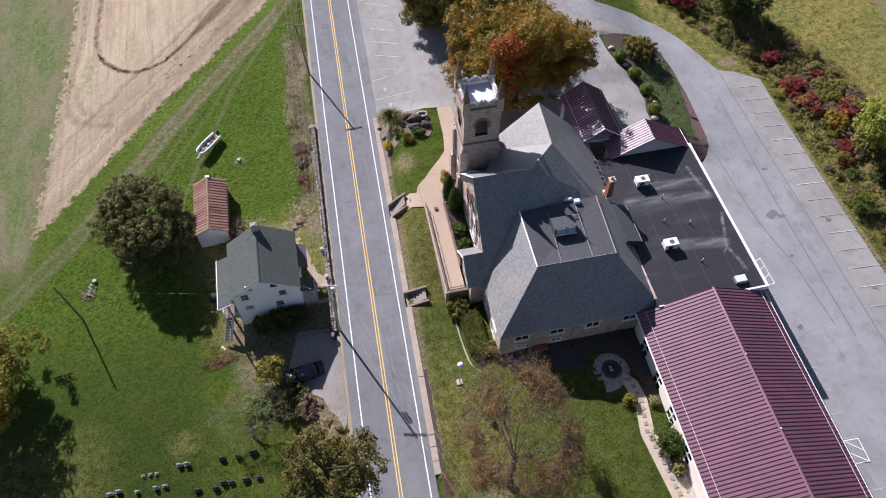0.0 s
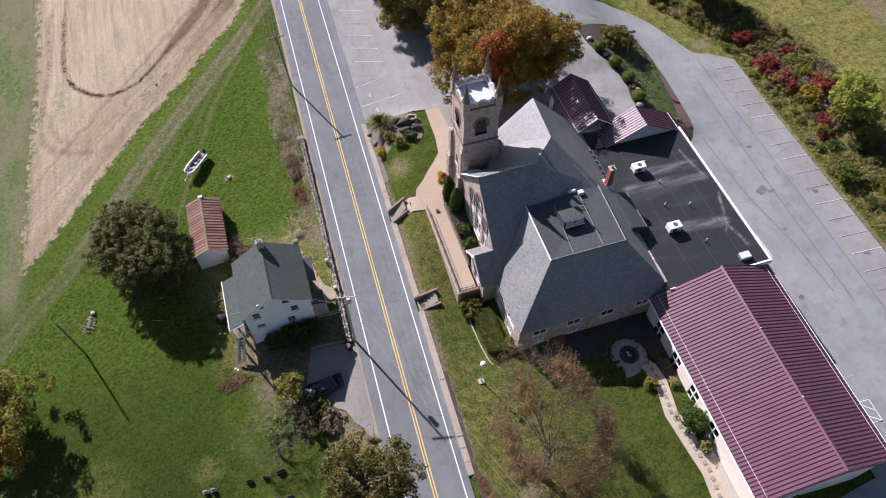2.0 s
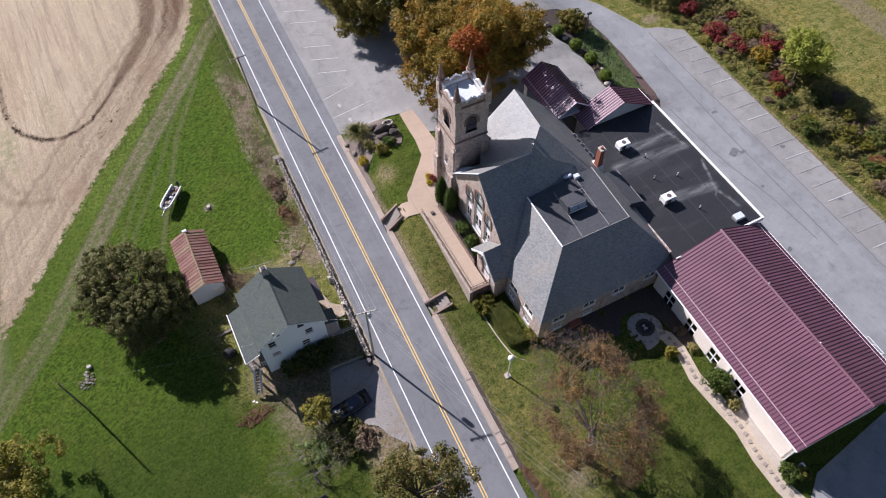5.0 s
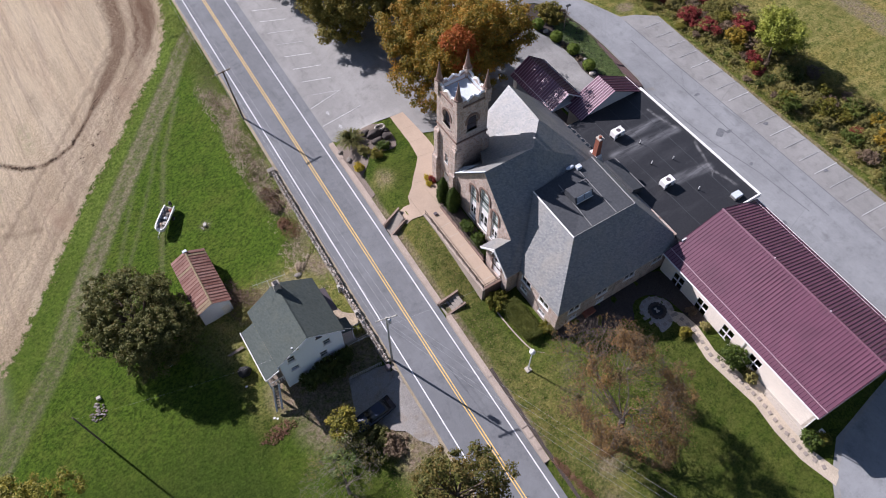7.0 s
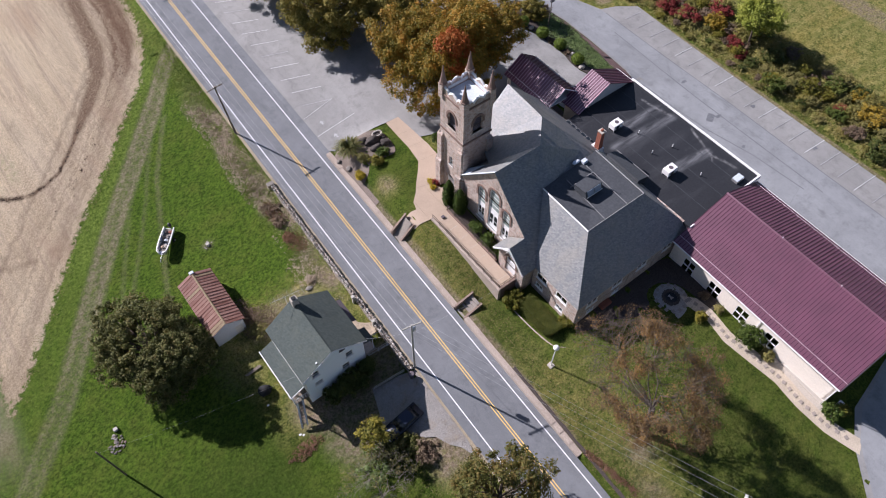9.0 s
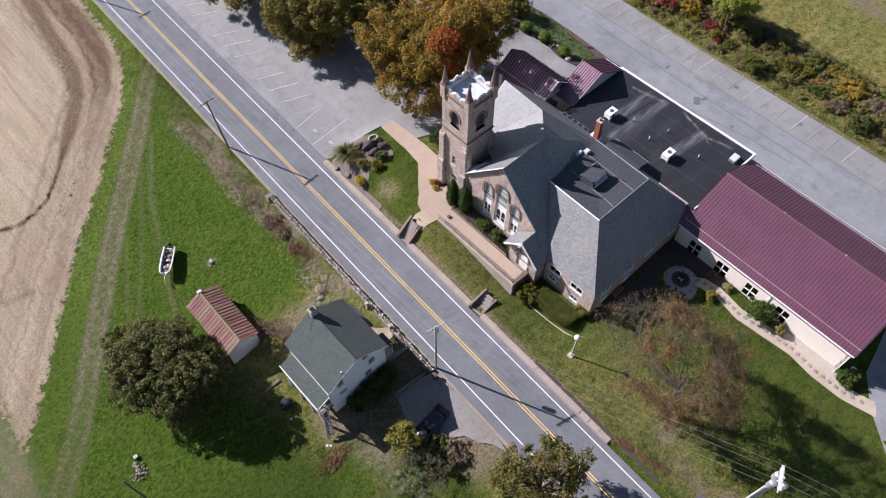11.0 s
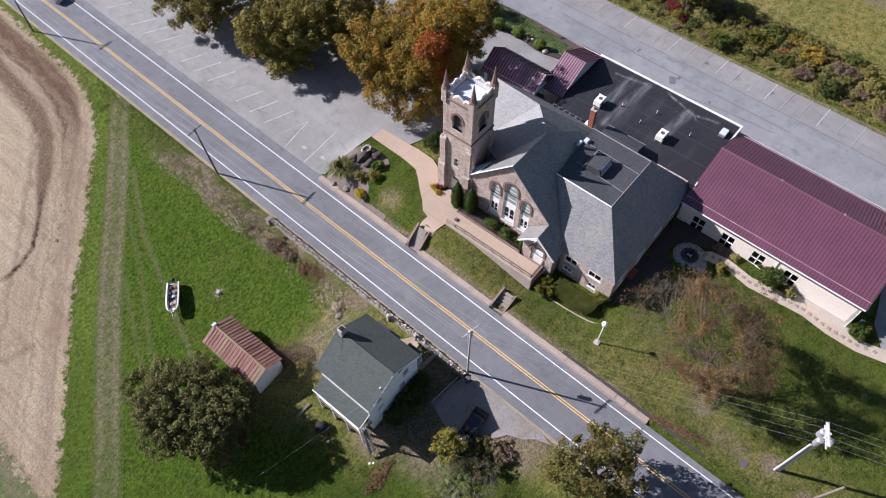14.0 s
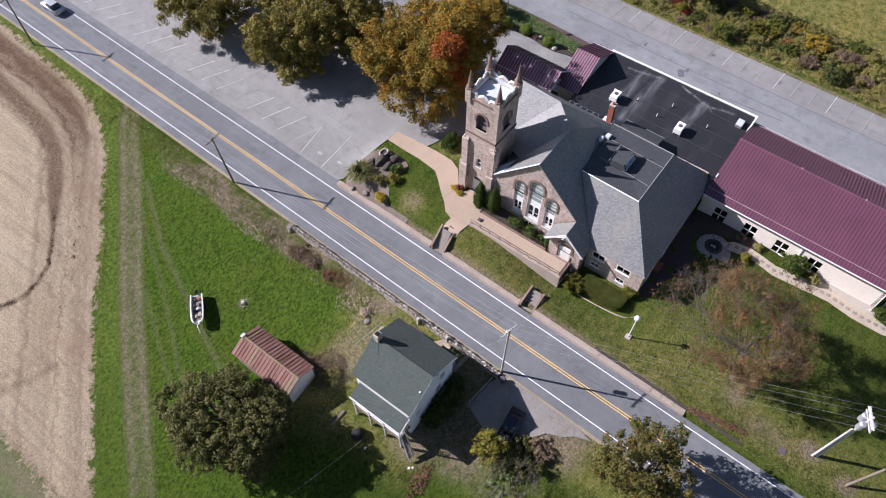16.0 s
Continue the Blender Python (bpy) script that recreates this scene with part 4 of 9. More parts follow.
    bare = np.maximum(bare, 0.75 * S((X + 9.4) / 1.0) * S((-4.9 - X) / 0.4) * S((Y - 42.0) / 0.8) * S((47.4 - Y) / 1.0))
    litter = np.maximum(0.9 * (1 - S((np.hypot(X - 12.5, Y - 22) - 3) / 8)), 0.8 * (1 - S((np.abs(d - 5.4) - 0.5) / 0.9)) * (Y < 24))
    litter = np.maximum(litter, 0.75 * (1 - S((d - 8) / 5)) * (d > 4.5) * S((34 - Y) / 8))
    litter = np.maximum(litter, 0.6 * (1 - S((np.hypot(X + 8, Y - 28) - 2) / 5)))
    litter = np.maximum(litter, 0.55 * S((d - 4.7) / 0.3) * S((9.5 - d) / 1.0) * S((57 - Y) / 2) * S((Y - 24) / 6))
    dry += 0.12 * S((d - 4.7) / 0.3) * S((9.6 - d) / 1.0) * S((57 - Y) / 2) * S((Y - 24) / 6)
    bare = np.maximum(bare, 0.8 * (1 - S((np.abs(d - 5.0) - 0.2) / 0.4)) * S((Y - 22) / 2) * S((75 - Y) / 2))
    n = X.size
    me = bpy.data.meshes.new("ground")
    ny, nx = X.shape
    idx = np.arange(n).reshape(ny, nx)
    quads = np.stack([idx[:-1, :-1], idx[:-1, 1:], idx[1:, 1:], idx[1:, :-1]], -1).reshape(-1, 4)
    me.from_pydata(np.stack([X, Y, Z], -1).reshape(-1, 3).tolist(), [], quads.tolist())
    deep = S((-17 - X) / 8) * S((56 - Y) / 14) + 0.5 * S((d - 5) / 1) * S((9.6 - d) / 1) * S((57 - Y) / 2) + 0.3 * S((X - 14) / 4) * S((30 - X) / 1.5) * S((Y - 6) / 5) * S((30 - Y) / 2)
    verge = S((td - 1.5) / 0.5) * (1 - S((ed - 3.9) / 1.2)) * S((X - ex) / 0.6) * S((Y - 60) / 10) * (0.4 + 0.6 * S((Y - 78) / 8))
    yard = S((-6.5 - d) / 1.5) * S((Y - 30) / 12) * (1 - S((X + 24) / 3) * S((62 - Y) / 4) * S((Y - 38) / 4))
    weedy = 0.8 * (1 - S((np.hypot((X + 40.3) / 2.0, (Y - 102) / 7) - 0.4) / 0.6)) + 0.5 * (1 - S((np.hypot((X + 43) / 1.2, (Y - 98) / 5) - 0.4) / 0.6)) + 0.4 * (1 - S((np.hypot((X + 33) / 1.6, (Y - 107) / 5) - 0.4) / 0.6))
    near = (1 - S((ed - 9) / 7)) * S((Y - 66) / 14)
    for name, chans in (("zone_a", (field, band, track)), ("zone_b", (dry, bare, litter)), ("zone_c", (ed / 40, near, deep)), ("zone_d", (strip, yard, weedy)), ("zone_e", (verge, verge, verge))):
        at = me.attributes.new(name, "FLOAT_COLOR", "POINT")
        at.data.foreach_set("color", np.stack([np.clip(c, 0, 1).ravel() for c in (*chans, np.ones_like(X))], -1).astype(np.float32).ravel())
    me.polygons.foreach_set("use_smooth", [True] * len(me.polygons))
    me.materials.append(GRASS)
    return tagged(new("ground", me), "mown green grass with worn earth and a harvested tan field", "ground", "", "structure")


grounds()


def strip_along(d0, d1, y0, y1, off, name, mat, parent=None, rise=None, step=2.0, **tags):
    """A ribbon that runs with the road, between two offsets from its middle."""
    bm = bmesh.new()
    k = max(1, int(round((y1 - y0) / step)))
    prev = None
    for i in range(k + 1):
        y = y0 + (y1 - y0) * i / k
        m = max(1, int(abs(d1 - d0) / 1.2))
        row = []
        for j in range(m + 1):
            x = road_x(y) + d0 + (d1 - d0) * j / m
            row.append(bm.verts.new((x, y, rise if rise is not None else ground_z(x, y) + off)))
        if prev:
            for j in range(m):
                bm.faces.new((prev[j], prev[j + 1], row[j + 1], row[j]))
        prev = row
    ob = part(name, bm, mat, parent)
    if parent is None:
        tagged(ob, tags.get("label", ""), tags.get("category", ""), "", "structure")
    return ob


road = strip_along(-4.35, 4.05, -60, 420, 0, "road", ROAD, rise=-2.9, label="grey asphalt two-lane road with painted lines", category="road")
strip_along(-4.75, -4.3, -60, 420, 0, "road_verge", DUSTY, rise=-2.925, label="thin gravel verge beside the road", category="verge")
drape("road_shoulder", [(road_x(y) + 4.0, y) for y in range(76, 151, 2)] + [(road_x(y) + 4.75, y) for y in range(150, 75, -2)], ROAD, 0.085, 1.0, label="asphalt shoulder between road and parking lot", category="road", rise=lambda x, y: ground_z(x, y) + 0.085 - 0.035 * (x < road_x(y) + 4.02))
for d0, d1, mat_, nm in ((-3.24, -3.1, LINE_WHITE, "edge_line"), (3.16, 3.3, LINE_WHITE, "edge_line"), (-0.19, -0.075, LINE_YELLOW, "centre_line"), (0.125, 0.24, LINE_YELLOW, "centre_line")):
    strip_along(d0, d1, -60, 420, 0, nm, mat_, road, rise=-2.893, step=4.0)


# ---- paved ground ----
def paving():
    y0, y1 = 75.9, 150
    north = [(road_x(y) + 4.45, y) for y in np.linspace(y1, y0 + 1.2, 20)] + [(6.6, 76.2), (10.4, 75.8), (12.9, 74.9), (16.95, 74.3), (17.2, 69.2), (18.6, 68.6), (20.6, 68.0), (22.2, 65.5), (30.5, 63.5), (37.4, 62.0), (37.6, 59.0), (46.4, 59.0),
             (46.2, 61.5), (45.3, 65.2), (46.2, 70), (46.3, 74), (44.7, 77.5), (44.0, 81), (43.9, 84.6), (46.6, 85.2), (50.2, 85.9), (53.8, 85.2), (54.6, 82.4), (55.1, 78.2), (55.0, 72), (54.6, 67), (54.2, 62.8), (52.4, 59.2), (47.0, 55.0), (46.8, 33),
             (47.0, 8), (33, 6.2), (29.2, 3.6), (24, -2), (18, -14), (62, -14), (66.6, 0), (67.35, 20), (67.5, 46), (67.75, 63), (68.2, 73.4), (65, 75.8), (62.4, 76.8), (61.1, 80.6), (59.2, 85.7), (56.7, 89.8), (53.4, 92.9), (46.7, 93.6), (43, 96), (40, 103), (34, 112), (26, 128), (20, 150)]
    lot = drape("parking_lot", north, LOT_NORTH, 0.05, 1.4, label="pale grey asphalt parking lot with worn white stall lines", category="parking lot")
    east = [(46.8, 55.3), (52.6, 58.8), (54.6, 63), (55.0, 67), (55.3, 72), (55.4, 79), (54.8, 83), (53.9, 85.6), (50, 87.4), (44, 89), (40.5, 92), (42.6, 95.6), (46.6, 93.2), (53.2, 92.5), (56.4, 89.4), (58.8, 85.5), (60.8, 80.4), (62.3, 76.2), (62.15, 62), (62.15, 47), (61.95, 37), (61.7, 20), (61.2, 6), (59, -13), (19.5, -13),
            (25, -2), (30, 3.4), (34, 5.8), (47.3, 7.8), (47.1, 33)]
    drape("drive", east, LOT, 0.075, 1.4, label="grey blue asphalt driveway and lot beside the buildings", category="driveway")
    for k in range(19):
        y = 72.27 - 2.925 * k
        x0 = 63.75 - 0.026 * (66 - y)
        line_on_land("stall_line", (x0, y), (67.5, y - 0.3), 0.1, LINE_WORN if k > 3 and k % 3 == 1 else LINE_FADED, lot, 0.098)
    for k in range(9):
        y = 28.1 - 2.94 * k
        line_on_land("stall_line", (48.6, y), (52.0, y - 0.1), 0.085, LINE_FADED, lot, 0.098)
    for a, b in (((49.9, 16.1), (52.0, 16.0)), ((52.0, 16.0), (51.9, 13.3)), ((51.9, 13.3), (49.6, 13.5)), ((50.2, 16.1), (51.95, 14.6)), ((49.9, 14.9), (51.8, 13.4))):
        line_on_land("hatch_line", a, b, 0.1, LINE_WHITE, lot, 0.098)
    for a, b in (((52.3, 41.2), (52.4, 37.1)), ((49.6, 41.2), (49.7, 37.1)), ((52.3, 41.2), (49.6, 39.9)), ((52.33, 39.9), (49.65, 38.6)), ((52.36, 38.6), (49.7, 37.2)), ((52.4, 37.1), (49.7, 37.1))):
        line_on_land("hatch_line", a, b, 0.09, LINE_WHITE, lot, 0.098)
    for k in range(18):
        y = 86.9 + 3.41 * k
        line_on_land("stall_line", (7.7 + 0.028 * 3.41 * k, y), (11.8 + 0.01 * 3.41 * k, y - 2.2 - 0.05 * k), 0.085, LINE_WORN if k % 4 else LINE_FADED, lot, 0.075)
    # tar joints that run down the driveway
    for pts in (((62.35, 75.5), (62.15, 62), (62.17, 47), (61.95, 37), (61.7, 20), (61.2, 6)), ((59.9, 71), (59.3, 59.9), (58.95, 51.5), (58.8, 40), (58.7, 28)), ((54.3, 60.5), (54.5, 52), (54.9, 46.5), (56.4, 38.6), (57.0, 30))):
        for a, b in zip(pts, pts[1:]):
            line_on_land("tar_joint", a, b, 0.13, TAR, lot, 0.09)
    for k, (x, y, r) in enumerate(((57.3, 47.6, 0.8), (58.4, 47.1, 0.5), (64.5, 45.2, 0.32), (56.6, 40.6, 0.3), (60.2, 55.5, 0.45), (65.0, 33.8, 0.3), (52.5, 30.5, 0.35))):
        drape("oil_stain", curve_pts([(x + r * (1.2 + 0.5 * math.sin(3 * a + k)) * math.cos(a), y + r * (0.8 + 0.4 * math.sin(2 * a + 2 * k)) * math.sin(a)) for a in (0, 1.05, 2.1, 3.15, 4.2, 5.25)], 3), TAR, 0.094, 0.6, lot)
    line_on_land("stall_line", (6.42, 84.5), (11.75, 84.75), 0.085, LINE_WORN, lot, 0.075)
    line_on_land("stall_line", (6.3, 80.2), (12.7, 79.9), 0.085, LINE_WORN, lot, 0.075)
    for x, y in ((8.1, 82.0), (8.4, 78.4)):
        drape("arrow_mark", [(x - 0.14, y - 0.45), (x + 0.14, y - 0.45), (x + 0.14, y), (x + 0.36, y), (x, y + 0.45), (x - 0.36, y), (x - 0.14, y)], LINE_FADED, 0.075, 0.6, lot)
    isl = curve_pts([(45.3, 66), (46.4, 70.5), (46.2, 74), (44.8, 78), (44.1, 82), (45.0, 84.6), (48.6, 85.4), (52.2, 85.4), (54.2, 83), (54.9, 78), (54.8, 72), (54.3, 65), (53.4, 60.6), (50.5, 58.6), (47.3, 60)], 4)
    drape("mulch_edge", curve_pts([(54.9, 78), (54.8, 72), (54.3, 65), (53.4, 60.6), (50.5, 58.6), (47.3, 60.0), (49.5, 61.2), (52.2, 64.0), (53.6, 70.5), (54.2, 77)], 4), RED_MULCH, 0.1, 0.9, label="reddish mulch along the island's edge", category="flower bed")
    drape("planting_island", isl, MULCH, 0.09, 1.0, label="mulched island with low ground cover between driveways", category="flower bed")


def line_on_land(name, a, b, width, mat, parent, off):
    a, b = Vector(a), Vector(b)
    d = (b - a)
    n = Vector((-d.y, d.x)).normalized() * width / 2
    k = max(1, int(d.length / 1.0))
    bm = bmesh.new()
    prev = None
    for i in range(k + 1):
        p = a + d * i / k
        row = [bm.verts.new((q.x, q.y, ground_z(q.x, q.y) + off)) for q in (p - n, p + n)]
        if prev:
            bm.faces.new((prev[0], prev[1], row[1], row[0]))
        prev = row
    bmesh.ops.recalc_face_normals(bm, faces=bm.faces[:])
    if bm.faces[0].normal.z < 0:
        bmesh.ops.reverse_faces(bm, faces=bm.faces[:])
    return part(name, bm, mat, parent)


paving()

# front walk, forecourt and garden beds
front_walk = drape("front_walk", [(14.85, 74.5), (16.98, 74.4), (17.15, 71.0), (17.2, 67.5), (17.0, 64.6), (16.2, 62.9), (14.7, 61.8), (13.2, 60.6), (14.3, 58.6), (14.3, 56.3), (12.1, 56.2), (9.2, 56.2), (8.6, 56.3), (7.0, 56.6), (7.0, 58.9), (8.8, 58.7), (9.2, 59.9), (10.4, 61.0),
                     (11.7, 62.6), (13.0, 64.0), (14.1, 65.4), (14.6, 68.5), (14.75, 72.0)], WALK, 0.11, 0.8, label="tan concrete walk to the church door", category="path")
for a_, b_ in (((13.2, 60.6), (14.3, 58.6)), ((9.2, 56.25), (9.3, 59.8)), ((11.0, 61.6), (13.4, 60.9)), ((14.1, 65.4), (17.05, 65.0)), ((14.6, 68.5), (17.2, 68.2)), ((14.75, 71.5), (17.1, 71.2)), ((12.1, 56.25), (12.0, 60.6))):
    line_on_land("walk_joint", a_, b_, 0.05, WORN_WALK, front_walk, 0.118)
drape("garden_bed", curve_pts([(6.2, 75.4), (5.7, 71.5), (6.1, 68.2), (7.6, 68.4), (8.6, 69.4), (10.4, 69.2), (12.6, 69.0), (13.4, 71.2), (13.0, 74.0), (10.5, 75.4)], 4), BED_EARTH, 0.05, 0.8, label="dark mulched bed with boulders and shrubs", category="flower bed")
drape("garden_bed", [(12.2, 43.2), (14.2, 43.2), (14.2, 56.2), (12.2, 56.2)], MULCH, 0.05, 0.8, label="planted bed below the church windows", category="flower bed")
drape("mulch_strip", [(road_x(y) + 4.7, y) for y in range(64, 76, 2)] + [(road_x(y) + 5.4, y) for y in range(74, 63, -2)], BED_EARTH, 0.045, 0.8, label="narrow brown mulch strip behind the kerb wall", category="flower bed")
drape("gutter_bed", [(road_x(y) + 4.74, y) for y in range(15, 35, 1)] + [(road_x(y) + 5.15 + 0.06 * math.sin(y * 2.1), y) for y in range(34, 14, -1)], MULCH, 0.03, 0.8, label="narrow dark earth strip behind the kerb", category="flower bed")
drape("mulch_bed", curve_pts([(14.6, 33.6), (14.8, 31.9), (18.0, 31.2), (20.4, 29.6), (23.0, 29.4), (24.2, 31.0), (26.4, 31.2), (28.2, 29.6), (28.7, 27.0), (28.9, 24.6), (30.3, 24.4), (30.3, 33.0), (22.0, 33.6)], 3), MULCH, 0.04, 0.9, label="dark mulched bed along the church and hall walls", category="flower bed")
# Dark sheet added over the grass; its colour stands for deep shade.
drape("service_bed", [(32.4, 55.9), (35.2, 55.9), (35.2, 58.6), (37.0, 58.8), (37.0, 62.2), (30.6, 63.6), (30.6, 60.3), (32.4, 60.3)], MULCH, 0.06, 0.9, label="dark sheet standing in for shade between church and canopy", category="flower bed")
drape("gravel_parking", [(-4.4, 41.2), (-6.2, 42.0), (-8.0, 42.2), (-9.6, 42.8), (-10.3, 40.8), (-11.2, 38.2), (-10.6, 36.6), (-9.2, 35.4), (-8.3, 34.0), (-7.3, 33.2), (-6.6, 31.4), (-5.8, 30.4), (-5.2, 28.6), (-4.7, 30.6), (-4.62, 33), (-4.5, 37)], GRAVEL, 0.05, 0.9, label="gravel parking patch beside the road", category="parking")
drape("house_walk", [(-8.6, 57.2), (-7.9, 57.4), (-7.0, 54.6), (-6.1, 51.0), (-4.9, 49.7), (-4.9, 48.3), (-6.6, 48.6), (-7.2, 50.8), (-7.8, 54.4)], WORN_WALK, 0.05, 0.6, label="worn concrete walk beside the house", category="path")
drape("firepit_circle", curve_pts([(24.5, 28.4), (24.9, 27.3), (24.7, 26.2), (26.4, 26.4), (27.6, 27.2), (28.3, 28.8), (27.2, 30.5), (25.5, 30.8), (24.5, 30.0)], 4), PIT_GRAVEL, 0.05, 0.7, label="pale gravel circle round a fire pit", category="patio")
drape("garden_path", [(27.3, 28.3), (28.6, 26.8), (28.9, 24.5), (28.4, 21.0), (29.0, 17.5), (29.6, 14.0), (29.3, 10.5), (29.4, 7.0), (30.4, 3.4), (28.7, 2.6), (27.65, 6.6), (27.45, 10.4), (27.75, 13.8), (27.2, 17.4), (26.75, 20.8), (27.35, 24.2), (26.9, 26.7)], SANDY, 0.066, 0.7, label="sandy garden path with stepping stones", category="path")
drape("gravel_bed", [(28.9, 6.6), (30.3, 7.6), (30.3, 17.0), (28.7, 16.6), (29.3, 13.5), (29.1, 10.4)], CONCRETE, 0.045, 0.7, label="pale pebble strip along the hall", category="flower bed")


def kerb_wall():
    top = thing("kerb_wall", road_x(45) + 4.6, 45, -2.9, "low tan stone retaining wall along the road", "retaining wall")
    y, rnd = 21.6, random.Random(4)
    gaps = ((42.7, 44.8), (57.1, 59.2))
    while y < 76:
        n = rnd.uniform(1.3, 2.1)
        y2 = min(y + n, 76.2)
        for g0, g1 in gaps:
            if y < g0 < y2:
                y2 = g0
            if g0 <= y < g1:
                y = y2 = g1
        if y2 - y > 0.1:
            h = 0.56 + rnd.uniform(-0.03, 0.03) - 0.15 * max(0, 27 - y) / 6
            bm = bmesh.new()
            for c in ((4.0, y), (4.0, y2 - 0.008), (4.72, y2 - 0.008), (4.72, y)):
                bm.verts.new((road_x(c[1]) + c[0], c[1], -3.1))
            bm.verts.ensure_lookup_table()
            f = bm.faces.new(bm.verts[:])
            up = bmesh.ops.extrude_face_region(bm, geom=[f])
            vs = [v for v in up["geom"] if isinstance(v, bmesh.types.BMVert)]
            for v in vs:
                v.co.z = -2.9 + h
            bmesh.ops.recalc_face_normals(bm, faces=bm.faces[:])
            part("coping_stone", bm, CURB, top)
        y = y2
    return top


kerb_wall()


def street_steps(y, x0, x1, z0, z1, label):
    st = thing("entrance_steps", (x0 + x1) / 2, y, z0, label, "steps")
    n = max(3, int(round((z1 - z0) / 0.18)))
    for i in range(n):
        xa = x0 + (x1 - x0) * i / n
        part("step", box(xa, x1, y - 0.75, y + 0.75, z0 - 0.2, z0 + (z1 - z0) * (i + 1) / n, 0.015), STEP_STONE, st)
    for s, low, high in ((-1, 0.45, 0.04), (1, 0.95, 0.42)):
        part("cheek_wall", prism([(x0 - 0.1, y + s * 0.9 - 0.13, z0 - 0.2), (x1 + 0.2, y + s * 0.9 - 0.13, z0 - 0.2), (x1 + 0.2, y + s * 0.9 - 0.13, z1 + high), (x0 - 0.1, y + s * 0.9 - 0.13, z0 + low)], (0, 0.26, 0)), STACKED, st)
    return st


street_steps(43.75, 4.6, 7.1, -2.9, -1.75, "weathered concrete steps up from the road to the lawn")
street_steps(58.0, 4.9, 7.0, -2.9, -0.35, "stone steps from the road up to the church walk")


# ---- church ----
CX, CY = 22, 47
church = thing("church", CX, CY, -0.6, "tan fieldstone church with slate roofs and a square corner tower", "church")


def gable_window(at, along, u0, u1, z0, z1, depth=0.2):
    """A tall round-headed window: leaded light above, a white board, and a pair of arched sashes below."""
    outline = arch(u0, u1, z0, z1)
    win = part("window", ring_on_wall(at, along, outline, shrink(outline, 0.09), -depth, -depth + 0.1), WHITE, church, "white round-headed window frame with leaded glass")
    h, b = z1 - z0, 0.08
    za, zb = z0 + 0.36 * h, z0 + 0.5 * h
    part("board", slab_on_wall(at, along, rect(u0 + b, u1 - b, z0 + b, zb), -depth - 0.03, -depth + 0.03), WHITE, win, "white painted board")
    c, g = (u0 + u1) / 2, (u1 - u0) * 0.075
    for s0, s1 in ((u0 + b + g, c - g * 0.6), (c + g * 0.6, u1 - b - g)):
        sash = part("sash", ring_on_wall(at, along, arch(s0 - 0.03, s1 + 0.03, z0 + 0.1 * h, za + 0.03), arch(s0 + 0.03, s1 - 0.03, z0 + 0.11 * h, za - 0.03), -depth + 0.03, -depth + 0.06), WHITE, win)
        part("pane", slab_on_wall(at, along, arch(s0, s1, z0 + 0.1 * h, za), -depth + 0.031, -depth + 0.042), TINT, sash)
        part("sash_bar", slab_on_wall(at, along, rect(s0, s1, z0 + 0.2 * h, z0 + 0.2 * h + 0.06), -depth + 0.043, -depth + 0.06), WHITE, sash)
    part("leaded_light", slab_on_wall(at, along, arch(u0 + b, u1 - b, zb, z1 - b), -depth - 0.02, -depth + 0.02), LEADED, win, "leaded glass in the window head, pale with painted sky reflection")
    for k in range(1, 5):
        z = zb + (z1 - zb) * k / 5.2
        half = (u1 - u0) / 2 - b
        low = z1 - b - half
        if z > low:
            half *= math.sqrt(max(0.0, 1 - ((z - low) / half) ** 2))
        part("saddle_bar", slab_on_wall(at, along, rect(c - half, c + half, z - 0.03, z + 0.03), -depth + 0.021, -depth + 0.05), WHITE, win)
    part("sill", slab_on_wall(at, along, rect(u0 - 0.08, u1 + 0.08, z0 - 0.12, z0), -depth, 0.1), WHITE, win)
    return win


